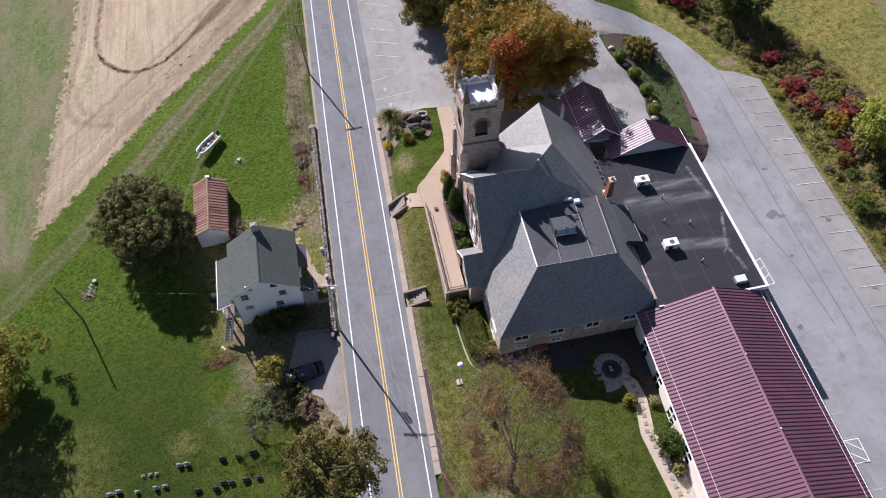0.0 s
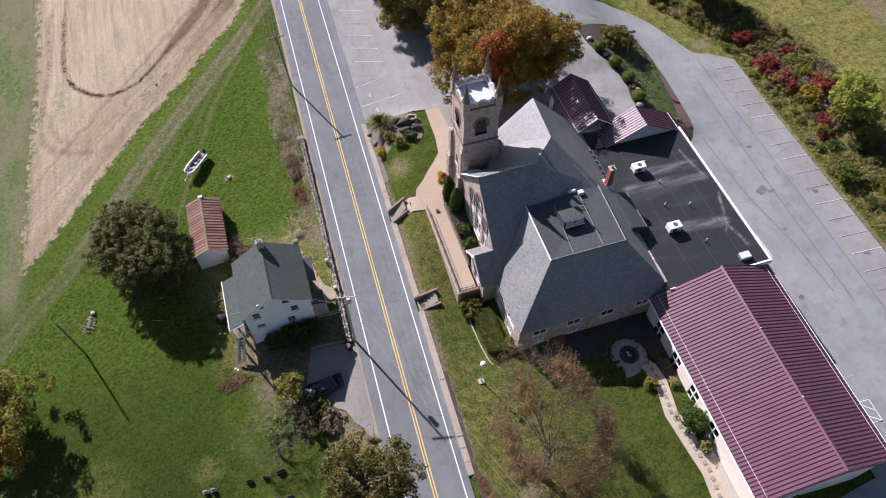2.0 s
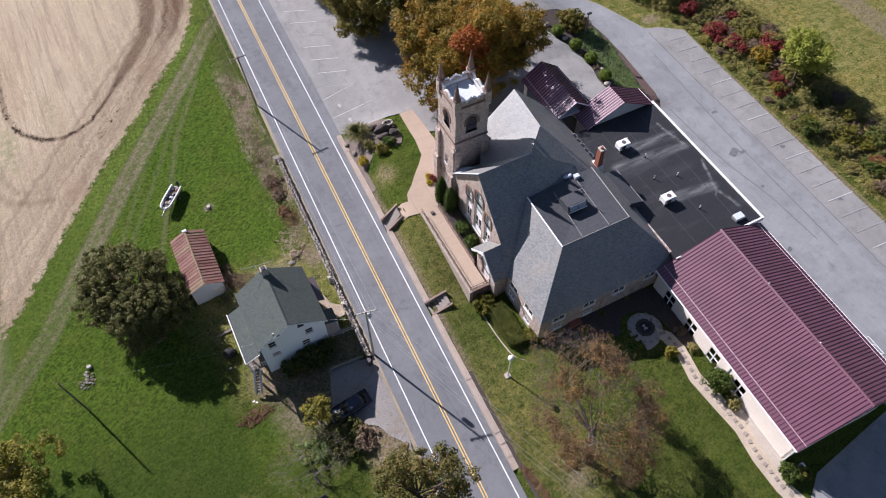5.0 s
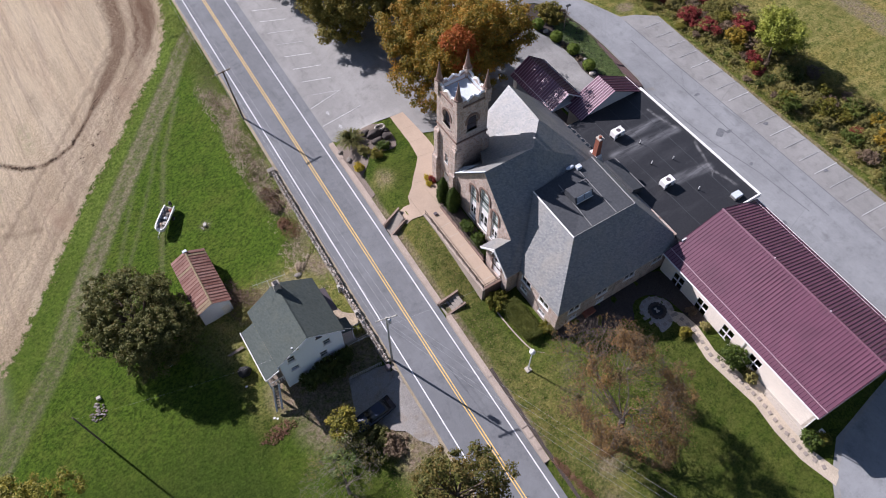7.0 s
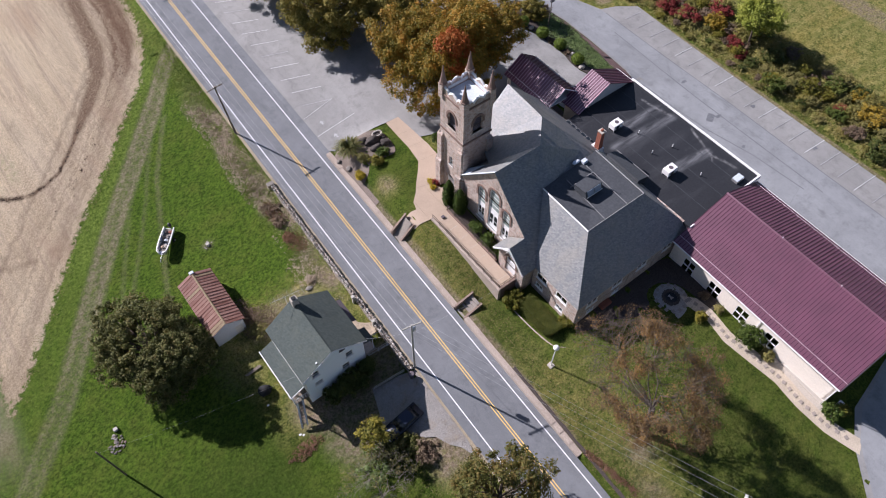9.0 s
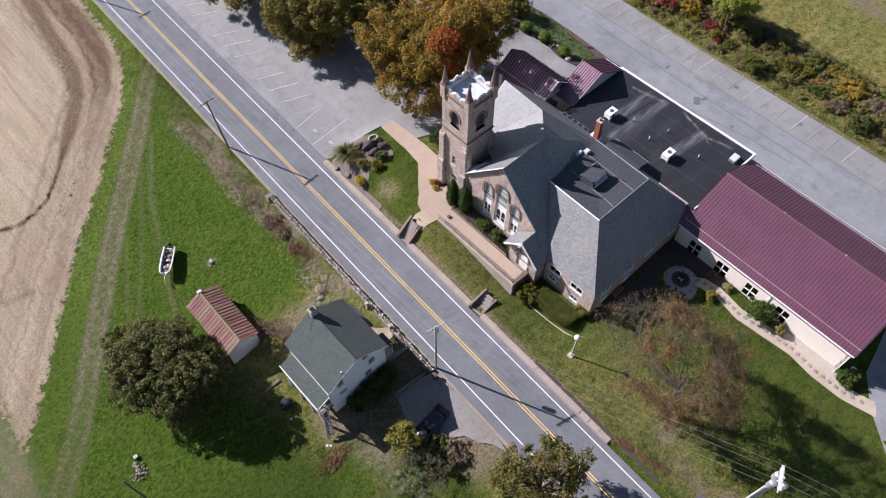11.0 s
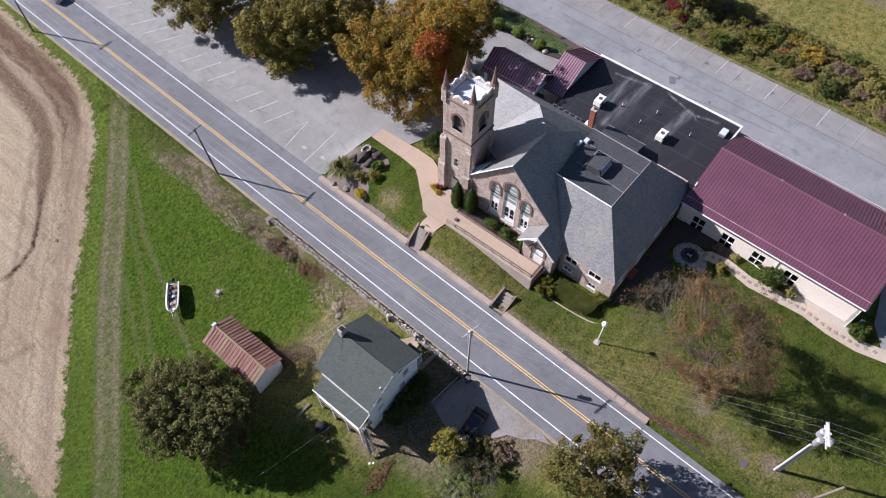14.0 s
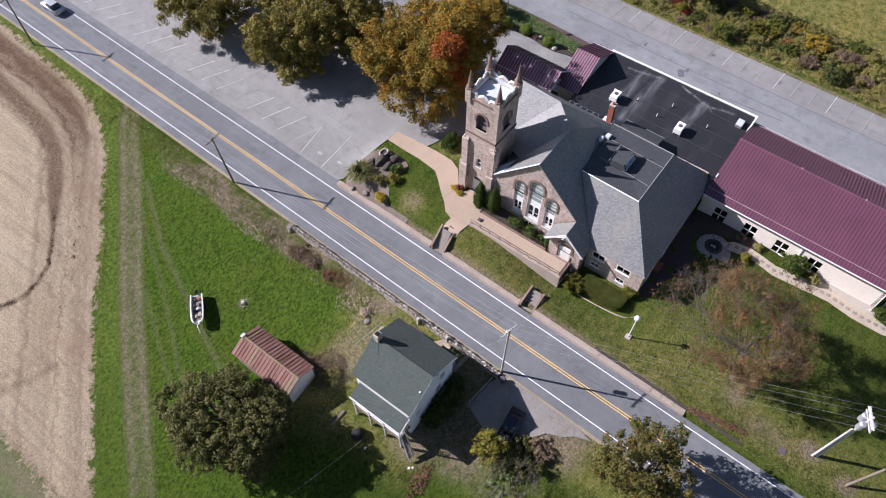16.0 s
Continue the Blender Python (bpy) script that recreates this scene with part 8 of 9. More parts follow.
for k in range(260):
    q = rw.random()
    lsp.append((4.75 + 1.2 * q + rw.uniform(-0.35, 0.35), 21.6 - 6.8 * q, ground_z(5.3, 18) + rw.uniform(0.0, 0.12)))
weeds("leaf_pile", "long heap of brown fallen leaves beside the road", lsp, LEAF_FALLEN, 205, 0.07, 8, 0.14)
msp = []
for k in range(6400):
    yy = rw.uniform(5, 110)
    xx = 67.4 + (0 if yy < 74 else -0.42 * (yy - 74)) + rw.uniform(1.3, 15.5)
    msp.append((xx, yy, ground_z(xx, yy) + 0.15))
weeds("hedgerow_weeds", "tall dry grasses and weeds under the hedgerow", msp[:3200], LEAF_SCRUB2, 203, 0.13, 8, 0.32)
weeds("hedgerow_grass", "pale dry grass clumps along the hedgerow", msp[3200:], LEAF_DRYGRASS, 204, 0.11, 8, 0.3)


# ---- farmhouse across the road ----
def farmhouse():
    x0, x1, y0, y1 = -16.1, -8.2, 45.95, 53.75
    xr, zr, ze = -12.25, 4.75, 2.05
    h = thing("farmhouse", -12.2, 49.8, -4.2, "white two-storey farmhouse with a grey-green shingle roof", "house")
    at, al = (0, y0, 0), (1, 0)
    holes = [(-14.2, -13.55, 2.95, 3.5), (-11.25, -10.6, 2.85, 3.4), (-15.15, -14.2, 0.75, 2.0), (-10.65, -9.7, 0.45, 1.6), (-15.1, -14.05, -1.4, -0.6), (-11.4, -10.4, -1.9, -0.7)]
    wall("south_wall", SIDING, h, at, al, [(x0, -4.9), (x1, -4.4), (x1, 2.1), (xr, 4.6), (x0, 2.0)], [rect(*q) for q in holes], 0.2)
    for q in holes:
        window(h, at, al, *q, 1, 2, depth=0.07, frame_mat=DARK_TRIM if q[2] > 2.5 else WHITE)
    wall("north_wall", SIDING, h, (0, y1, 0), (-1, 0), [(-x1, -4.6), (-x0, -5.1), (-x0, 2.0), (-xr, 4.6), (-x1, 2.1)], (), 0.2)
    wall("east_wall", SIDING, h, (x1, 0, 0), (0, 1), rect(y0 + 0.2, y1 - 0.2, -4.7, 2.0), [rect(47.3, 48.3, -3.2, -1.1), rect(50.4, 51.5, -2.3, -0.9)], 0.2)
    part("front_door", box(x1 - 0.15, x1 - 0.08, 47.35, 48.25, -3.2, -1.15), WHITE, h)
    window(h, (x1, 0, 0), (0, 1), 50.4, 51.5, -2.3, -0.9, 1, 2, depth=0.07)
    wall("west_wall", SIDING, h, (x0, 0, 0), (0, -1), rect(-y1 + 0.2, -y0 - 0.2, -5.4, 1.9), [rect(-49.0, -48.0, -4.9, -2.9)], 0.2)
    part("back_door", box(x0 + 0.08, x0 + 0.15, 48.05, 48.95, -4.95, -2.95), WOOD, h)
    e = 0.3
    k = (zr - ze) / (xr - (-7.85))
    part("roof_east", prism([(xr, y0 - e, zr), (xr, y1 + e, zr), (-7.85, y1 + e, ze), (-7.85, y0 - e, ze)], (0, 0, -0.14)), SHINGLE, h, "grey-green shingle roof slope")
    part("roof_west", prism([(xr, y0 - e, zr), (-16.45, y0 - e, 1.75), (-16.45, y1 + e, 1.75), (xr, y1 + e, zr)], (0, 0, -0.14)), SHINGLE, h, "grey-green shingle roof slope")
    part("ridge_cap", prism([(xr - 0.15, y0 - e, zr - 0.04), (xr, y0 - e, zr + 0.06), (xr + 0.15, y0 - e, zr - 0.04)], (0, y1 - y0 + 2 * e, 0)), SHINGLE, h)
    part("flashing", box(-16.42, -16.3, 45.9, 53.0, 0.55, 1.66), WHITE, h, "white band between main and porch roof")
    part("porch_roof", prism([(-16.44, y0 - 0.1, 0.7), (-18.2, y0 - 0.1, -0.05), (-18.2, 53.0, -0.15), (-16.44, 53.0, 0.7)], (0, 0, -0.1)), SHINGLE, h, "lower porch roof slope")
    part("porch_fascia", box(-18.3, -18.2, y0 - 0.15, 53.05, -0.32, -0.04), WHITE, h)
    part("porch_fascia", prism([(-16.42, y0 - 0.2, 0.68), (-18.2, y0 - 0.2, -0.1), (-18.2, y0 - 0.2, -0.28), (-16.42, y0 - 0.2, 0.5)], (0, 0.09, 0)), WHITE, h)
    part("bargeboard", tube([(-16.45, y0 - e - 0.03, 1.68), (xr, y0 - e - 0.03, zr - 0.08), (-7.85, y0 - e - 0.03, ze - 0.08)], 0.07, 4), WHITE, h)
    part("porch_floor", box(-18.1, -16.15, 46.0, 52.9, -2.9, -2.7), WOOD, h, "weathered porch floor")
    for y in (46.1, 48.4, 50.6, 52.8):
        part("porch_post", box(-18.1, -17.95, y - 0.08, y + 0.08, -2.7, -0.3), WHITE, h)
        part("porch_prop", box(-18.05, -17.8, y - 0.1, y + 0.1, ground_z(-18, y) - 0.1, -2.9), PALE_WOOD, h)
    for z in (-2.0, -1.75):
        part("porch_rail", tube([(-18.02, 46.1, z), (-18.02, 52.8, z)], 0.04, 4), WHITE, h)
    part("porch_rail", tube([(-18.02, 46.08, -1.8), (-16.2, 46.08, -1.8)], 0.04, 4), WHITE, h)
    for kx in range(6):
        part("baluster", box(-17.8 + kx * 0.3, -17.74 + kx * 0.3, 46.05, 46.11, -2.7, -1.8), WHITE, h)
    # stair down from the porch end
    for s in (-17.9, -17.2):
        part("stair_string", prism([(s, 46.0, -2.7), (s, 46.0, -3.0), (s - 0.9, 44.2, -5.6), (s - 0.9, 44.2, -5.3)], (0.2, 0, 0)), WHITE, h)
    for kx in range(8):
        q = kx / 8
        part("stair_tread", box(-17.85 - 0.9 * q, -17.15 - 0.9 * q, 45.8 - 1.7 * q, 46.02 - 1.7 * q, -2.95 - 2.45 * q, -2.9 - 2.45 * q), WOOD, h)
    ch = part("chimney", box(-12.65, -11.85, 53.0, 53.7, 4.0, 5.75, 0.02), CONCRETE, h, "pale block chimney with a dark flue")
    part("flue", box(-12.5, -12.0, 53.12, 53.58, 5.75, 5.85), BLACK, ch)
    # small lean-to over the front door
    part("door_roof", prism([(x1, 46.6, -0.3), (-6.5, 46.6, -0.75), (-6.5, 48.6, -0.75), (x1, 48.6, -0.3)], (0, 0, -0.1)), SHINGLE, h, "small shingled door canopy")
    for y in (46.75, 48.45):
        part("door_post", tube([(-6.6, y, ground_z(-6.6, y) - 0.1), (-6.6, y, -0.8)], 0.06, 5), WHITE, h)
    part("door_stoop", box(x1, -6.4, 46.6, 48.6, -4.6, -3.25, 0.02), CONCRETE, h)
    part("dark_awning", prism([(x1, 49.6, 0.6), (-6.9, 49.6, 0.0), (-6.9, 53.2, 0.0), (x1, 53.2, 0.6)], (0, 0, -0.06)), DARK_TRIM, h, "dark awning over the front windows")
    # roof aerial
    an = thing("tv_aerial", -12.9, 54.3, 2.0, "thin metal television aerial on the house gable", "aerial")
    part("mast", tube([(-12.9, 54.15, 1.5), (-12.9, 54.15, 5.6)], 0.03, 4), STEEL, an)
    part("boom", tube([(-14.6, 54.6, 5.4), (-10.8, 53.9, 5.6)], 0.025, 4), STEEL, an)
    for kx in range(8):
        q = kx / 7
        c = Vector((-14.6, 54.6, 5.4)).lerp(Vector((-10.8, 53.9, 5.6)), q)
        part("rod", tube([c + Vector((-0.08, -0.45 - 0.4 * q, 0)), c + Vector((0.08, 0.45 + 0.4 * q, 0))], 0.008, 3), STEEL, an)


farmhouse()
for k, (x, y, r, hh) in enumerate(((-13.6, 44.8, 1.2, 3.0), (-12.0, 44.5, 1.5, 3.6), (-10.2, 44.5, 1.4, 3.4), (-8.9, 45.0, 1.1, 2.8))):
    shrub(x, y, r, hh, "dark overgrown evergreen against the house wall", LEAF_DARK, 240 + k, 110, 28, 0.11, "house shrubs")


def shed():
    x0, xr, x1, y0, y1 = -21.9, -19.6, -17.2, 60.0, 69.4
    s = thing("shed", xr, 64.6, -5.3, "weathered shed with a rusty red metal roof", "shed")
    zr, ze = -2.15, -3.3
    part("wall_block", box(x0 + 0.3, x1 - 0.25, y0 + 0.3, y1 - 0.3, -6.2, ze + 0.0), WOOD, s)
    part("gable", prism([(x0 + 0.3, y0 + 0.25, ze - 0.05), (x1 - 0.25, y0 + 0.25, ze - 0.05), (xr, y0 + 0.25, zr - 0.12)], (0, 0.15, 0)), WOOD, s)
    part("gable", prism([(x0 + 0.3, y1 - 0.4, ze - 0.05), (x1 - 0.25, y1 - 0.4, ze - 0.05), (xr, y1 - 0.4, zr - 0.12)], (0, 0.15, 0)), WOOD, s)
    rng = random.Random(5)
    n = 19
    for side, xe in ((0, x0), (1, x1)):
        for k in range(n):
            a, b = y0 + (y1 - y0) * k / n, y0 + (y1 - y0) * (k + 1) / n
            pale = (k in (0, 1, 13)) if side == 0 else (k == 17)
            dz = rng.uniform(-0.01, 0.02)
            sh = part("roof_sheet", prism([(xr, a + 0.01, zr + dz), (xr, b - 0.01, zr + dz), (xe, b - 0.01, ze + dz), (xe, a + 0.01, ze + dz)], (0, 0, -0.04)), RUST_LIGHT if pale else RUST, s, "bleached roof sheet" if pale else "")
            part("sheet_rib", prism([(xr, a - 0.02, zr + 0.02), (xr, a + 0.03, zr + 0.02), (xe, a + 0.03, ze + 0.02), (xe, a - 0.02, ze + 0.02)], (0, 0, 0.04)), RUST_DARK, sh)
    part("ridge_cap", prism([(xr - 0.14, y0, zr - 0.02), (xr, y0, zr + 0.07), (xr + 0.14, y0, zr - 0.02)], (0, y1 - y0, 0)), RUST_LIGHT, s)
    part("ridge_end", box(xr - 0.3, xr + 0.3, y1 - 0.25, y1 + 0.15, zr - 0.1, zr + 0.12, 0.03), TIN, s, "pale patch at the ridge end")
    part("end_wall", prism([(x0 + 0.35, y0 + 0.1, -6.2), (x1 - 0.3, y0 + 0.1, -6.2), (x1 - 0.3, y0 + 0.1, ze - 0.12), (xr, y0 + 0.1, zr - 0.2), (x0 + 0.35, y0 + 0.1, ze - 0.12)], (0, 0.12, 0)), SIDING_GREY, s, "pale painted end wall")
    part("shed_door", box(-18.8, -17.8, y0 + 0.04, y0 + 0.1, -5.9, -4.1), PALE_WOOD, s, "grey board door")


RUST_DARK = plain("dark_rust", (0.13, 0.05, 0.04), 0.8, 0, 0.2, 0.3, 2.0, 0.4)
shed()


# ---- boat on its trailer ----
def boat():
    x, y = -20.0, 78.2
    z = ground_z(x, y)
    b = thing("boat", x, y, z, "small white motorboat on a trailer in the grass", "boat")
    way = Vector((-3.3, -3.9, 0)).normalized()      # towards the bow
    sd = Vector((-way.y, way.x, 0))
    up = Vector((0, 0, 1))
    o = Vector((x, y, z))

    def at(u, v, w):
        return o + way * u + sd * v + up * w

    bm = bmesh.new()
    rings = []
    for u, half, keel in ((-2.2, 0.78, 0.55), (-1.0, 0.84, 0.48), (0.3, 0.85, 0.48), (1.3, 0.8, 0.52), (1.8, 0.68, 0.62), (2.05, 0.48, 0.78), (2.15, 0.25, 0.9)):
        rings.append([bm.verts.new(at(u, v, w)) for v, w in ((-half, 1.35), (-half * 0.85, 0.85), (0, keel), (half * 0.85, 0.85), (half, 1.35), (half * 0.8, 1.37), (half * 0.72, 0.95), (-half * 0.72, 0.95), (-half * 0.8, 1.37))])
    for a, c in zip(rings, rings[1:]):
        for k in range(9):
            bm.faces.new((a[k], a[(k + 1) % 9], c[(k + 1) % 9], c[k]))
    bm.faces.new(rings[0]), bm.faces.new(rings[-1])
    bmesh.ops.recalc_face_normals(bm, faces=bm.faces[:])
    part("hull", bm, WHITE, b)
    for u, v, m in ((-0.6, 0.36, BLACK), (-0.6, -0.36, DARK_ROCK), (0.5, 0.28, CREAM), (-1.5, -0.2, DARK_ROCK), (-1.5, 0.3, BRICK), (1.0, -0.1, WALK), (0.9, 0.3, PALE_ROCK), (-0.1, 0.1, TIN)):
        c = at(u, v, 1.1)
        part("seat", blob(c, 0.26, 1, 0.05, squash=(1, 1, 0.7)), m, b)
    part("console", prism([at(0.1, -0.5, 0.95), at(0.1, 0.5, 0.95), at(0.3, 0.5, 1.5), at(0.3, -0.5, 1.5)], way * 0.1), TINT, b)
    part("deck_floor", prism([at(-2.1, -0.58, 0.97), at(-2.1, 0.58, 0.97), at(1.6, 0.5, 0.97), at(1.6, -0.5, 0.97)], up * 0.02), ROCK, b, "dark grey boat floor")
    part("outboard_motor", blob(at(-2.5, 0, 1.35), 0.34, 2, 0.05, squash=(0.8, 0.9, 1.3)), BLACK, b, "black outboard motor", True)
    part("motor_leg", tube([at(-2.45, 0, 1.2), at(-2.45, 0, 0.45)], 0.08, 6), BLACK, b)
    part("trailer_frame", tube([at(-2.3, 0.5, 0.42), at(1.2, 0.4, 0.42), at(3.1, 0, 0.45), at(1.2, -0.4, 0.42), at(-2.3, -0.5, 0.42)], 0.05, 5), STEEL, b)
    part("trailer_jack", tube([at(2.9, 0, 0.0), at(2.9, 0, 0.75)], 0.05, 5), STEEL, b)
    for v in (-0.85, 0.85):
        w = part("wheel", tube([at(-0.7, v - 0.1, 0.33), at(-0.7, v + 0.1, 0.33)], 0.33, 14), RUBBER, b)
        part("rim", tube([at(-0.7, v - 0.11, 0.33), at(-0.7, v + 0.11, 0.33)], 0.17, 10), STEEL, w)


boat()


# ---- vehicles ----
def vehicle(x, y, z, yaw, paint, label, name, pickup=False, L=4.6, W=1.85, H=1.45):
    v = thing(name, x, y, z, label, "car" if not pickup else "pickup truck")
    m = pose(x, y, z, 0, 0, yaw)

    def hullpart(nm, prof, half, mat, parent, lab="", taper=0.0):
        bm = bmesh.new()
        left = [bm.verts.new(m @ Vector((u, -half * (1 - taper * (w > 0.95)), w))) for u, w in prof]
        right = [bm.verts.new(m @ Vector((u, half * (1 - taper * (w > 0.95)), w))) for u, w in prof]
        bm.faces.new(left), bm.faces.new(right[::-1])
        n = len(prof)
        for k in range(n):
            bm.faces.new((left[(k + 1) % n], left[k], right[k], right[(k + 1) % n]))
        bmesh.ops.recalc_face_normals(bm, faces=bm.faces[:])
        bmesh.ops.bevel(bm, geom=bm.edges[:], offset=0.05, segments=2, affect="EDGES")
        return part(nm, bm, mat, parent, lab, True)

    h = L / 2
    body = hullpart("body", [(-h, 0.35), (h, 0.35), (h, 0.75), (h * 0.55, 0.95), (-h, 0.98)], W / 2, paint, v)
    if pickup:
        cab = hullpart("cabin", [(-0.6, 0.93), (1.35, 0.93), (0.7, 1.6), (0.0, H + 0.22), (-0.45, H + 0.2)], W / 2 - 0.12, paint, v, taper=0.12)
        part("windscreen", prism([m @ Vector((1.34, -0.68, 1.04)), m @ Vector((1.34, 0.68, 1.04)), m @ Vector((0.76, 0.6, 1.6)), m @ Vector((0.76, -0.6, 1.6))], m.to_3x3() @ Vector((0.03, 0, 0.03))), TINT, cab)
        part("bed", box_m(m, -h + 0.12, -0.72, -W / 2 + 0.14, W / 2 - 0.14, 0.98, 1.0), BLACK, body, "open black load bed")
        for s in (-1, 1):
            part("bed_side", box_m(m, -h + 0.02, -0.65, s * (W / 2 - 0.07) - 0.06, s * (W / 2 - 0.07) + 0.06, 0.96, 1.3), paint, body)
        part("tailgate", box_m(m, -h, -h + 0.1, -W / 2 + 0.05, W / 2 - 0.05, 0.9, 1.3), paint, body)
    else:
        cab = hullpart("cabin", [(-h * 0.8, 0.93), (h * 0.42, 0.93), (h * 0.08, H), (-h * 0.5, H)], W / 2 - 0.1, TINT, v, "dark glazed cabin", 0.14)
        part("roof_panel", box_m(m, -h * 0.48, h * 0.06, -W / 2 + 0.28, W / 2 - 0.28, H - 0.02, H + 0.05), paint, cab)
    for u in (-h * 0.62, h * 0.62):
        for s in (-1, 1):
            w = part("wheel", tube([m @ Vector((u, s * (W / 2 - 0.2), 0.33)), m @ Vector((u, s * (W / 2 + 0.01), 0.33))], 0.33, 14), RUBBER, v)
            part("rim", tube([m @ Vector((u, s * (W / 2 - 0.1), 0.33)), m @ Vector((u, s * (W / 2 + 0.02), 0.33))], 0.19, 10), STEEL, w)
    for s in (-1, 1):
        part("headlight", box_m(m, h - 0.06, h + 0.02, s * W * 0.36 - 0.18, s * W * 0.36 + 0.18, 0.62, 0.76), WHITE, v)
        part("tail_light", box_m(m, -h - 0.02, -h + 0.05, s * W * 0.38 - 0.15, s * W * 0.38 + 0.15, 0.72, 0.88), LEAF_RED, v)
    return v


def box_m(m, x0, x1, y0, y1, z0, z1):
    bm = box(x0, x1, y0, y1, z0, z1)
    bm.transform(m)
    return bm


vehicle(-9.3, 36.9, ground_z(-9.3, 36.9) + 0.05, 186, NAVY, "dark navy car parked on the gravel in shade", "car", L=5.0)
vehicle(road_x(141) + 1.9, 141, -2.9, 88, SILVER, "silver-white estate car driving on the road", "car", L=4.7, H=1.6)
vehicle(road_x(6.0) - 1.8, 6.0, -2.9, -92, SILVER_DARK, "grey pickup truck with an open bed on the road", "pickup_truck", True, L=5.7, W=1.95)


# ---- poles and lines ----
def utility_pole(x, y, ztop, label, arm_turn, arms=1, transformer=0, mat=None, r=0.15, lean=0.0, can=1.0):
    z = ground_z(x, y)
    p = thing("utility_pole", x, y, z, label, "utility pole")
    part("pole", tube([(x, y, z - 0.3), (x + lean, y, ztop)], [r, r * 0.7], 8), mat or WOOD, p)
    x += lean
    u = Vector((math.cos(radians(arm_turn)), math.sin(radians(arm_turn)), 0))
    n = Vector((-u.y, u.x, 0)) * 0.06
    ends = []
    for k in range(arms):
        c = Vector((x, y, ztop - 0.35 - 0.75 * k))
        a, b = c - u * 1.25, c + u * 1.25
        arm = part("crossarm", prism([a - n, b - n, b + n, a + n], (0, 0, 0.13)), mat or WOOD, p)
        for q in (-1.15, -0.45, 0.45, 1.15):
            e = c + u * q + Vector((0, 0, 0.13))
            part("insulator", tube([e, e + Vector((0, 0, 0.2))], [0.06, 0.04], 6), STEEL, arm)
            if k == 0:
                ends.append(e + Vector((0, 0, 0.2)))
    for k in range(transformer):
        a = math.tau * k / max(transformer, 1) + 0.6
        c = Vector((x + math.cos(a) * 0.45 * can, y + math.sin(a) * 0.45 * can, ztop - 1.7 - 0.4 * can))
        part("transformer", tube([c, c + Vector((0, 0, 0.1)), c + Vector((0, 0, 0.85 * can)), c + Vector((0, 0, 0.95 * can))], [0.2 * can, 0.27 * can, 0.27 * can, 0.14 * can], 12), STEEL, p, "grey transformer can")
    return p, ends


def cable(a, b, sag, name="power_line", label="thin overhead power line strung between poles", r=0.009):
    a, b = Vector(a), Vector(b)
    pts = []
    for k in range(17):
        t = k / 16
        q = a.lerp(b, t)
        q.z -= sag * 4 * t * (1 - t)
        pts.append(q)
    return solo(name, tube(pts, r, 4), CABLE, tuple(a), label, "cable", "overhead lines")


CABLE = plain("cable", (0.42, 0.42, 0.42), 0.5, 0.2)
PALE_POLE = plain("pale_pole", (0.55, 0.53, 0.5), 0.7, 0, 0.3, 0.12, 2.0, 0.3)
p3, e3 = utility_pole(-2.6, 136.2, 6.2, "tall wooden utility pole beside the road", 5)
p2, e2 = utility_pole(-3.1, 88.4, 6.9, "tall wooden utility pole leaning beside the road", 5, lean=-0.7)
p1, e1 = utility_pole(-4.2, 41.5, 8.0, "wooden utility pole with a transformer by the stone wall", -12, 1, 1, PALE_WOOD)
p0, e0 = utility_pole(8.35, 7.6, 9.8, "pale utility pole with crossarms and transformers", 25, 2, 3, PALE_POLE, 0.19, can=1.3)
part("riser_pole", tube([(8.1, 7.95, ground_z(8.1, 7.95) - 0.3), (8.12, 7.93, 6.4)], [0.15, 0.12], 8), PALE_POLE, p0, "shorter pole strapped beside the tall one")
for zz in (0.0, 3.0, 5.8):
    part("strap", tube([(8.0, 8.05, zz), (8.45, 7.45, zz)], 0.05, 5), STEEL, p0)
part("double_arm", prism([(7.2, 7.25, 9.33), (7.25, 7.15, 9.33), (9.5, 8.2, 9.33), (9.45, 8.3, 9.33)], (0, 0, 0.13)), PALE_POLE, p0)
for a, b in zip(e3, e2):
    cable(a, b, 0.8)
for a, b in zip(e2, e1):
    cable(a, b, 0.8)
for a, b in zip(e1[1:], e0[1:]):
    cable(a, b, 0.5)
for k, a in enumerate(e0):
    cable(a, (24 + k, -40, 8.5), 0.8)
for a, b in ((e3[1], (0.5, 190, 6.5)), (e3[2], (1.2, 190, 6.5))):
    cable(a, b, 0.8)
for dz in (1.55,):
    cable((-3.8, 88.4, 6.9 - dz), (-4.2, 41.5, 8.0 - dz - 0.4), 0.9, label="lower telephone line strung along the road", r=0.01)
    cable((-2.6, 136.2, 6.2 - dz), (-3.8, 88.4, 6.9 - dz), 0.9, label="lower telephone line strung along the road", r=0.01)
    cable((-4.2, 41.5, 8.0 - dz - 0.4), (8.35, 7.6, 8.6 - dz), 0.7, label="lower telephone line strung across the road", r=0.01)
cable((-4.2, 41.5, 6.3), (-8.2, 46.6, 1.2), 0.25, "service_line", "thin service line from pole to house", 0.007)
cable((-4.2, 41.5, 6.0), (11.9, 40.9, 3.1), 0.3, "service_line", "thin service line from pole to church")
utility_pole(-38.0, 53.2, 0.2, "dark wooden pole standing in the yard", 40, 0, 0, None, 0.13)
cable((-38.0, 53.2, -0.3), (-16.2, 47.0, 1.4), 0.6, "service_line", "thin service line from house to yard pole", 0.005)
stub = thing("pole_stub", 7.0, 3.9, ground_z(7.0, 3.9), "leaning wooden pole stub in bare earth", "pole")
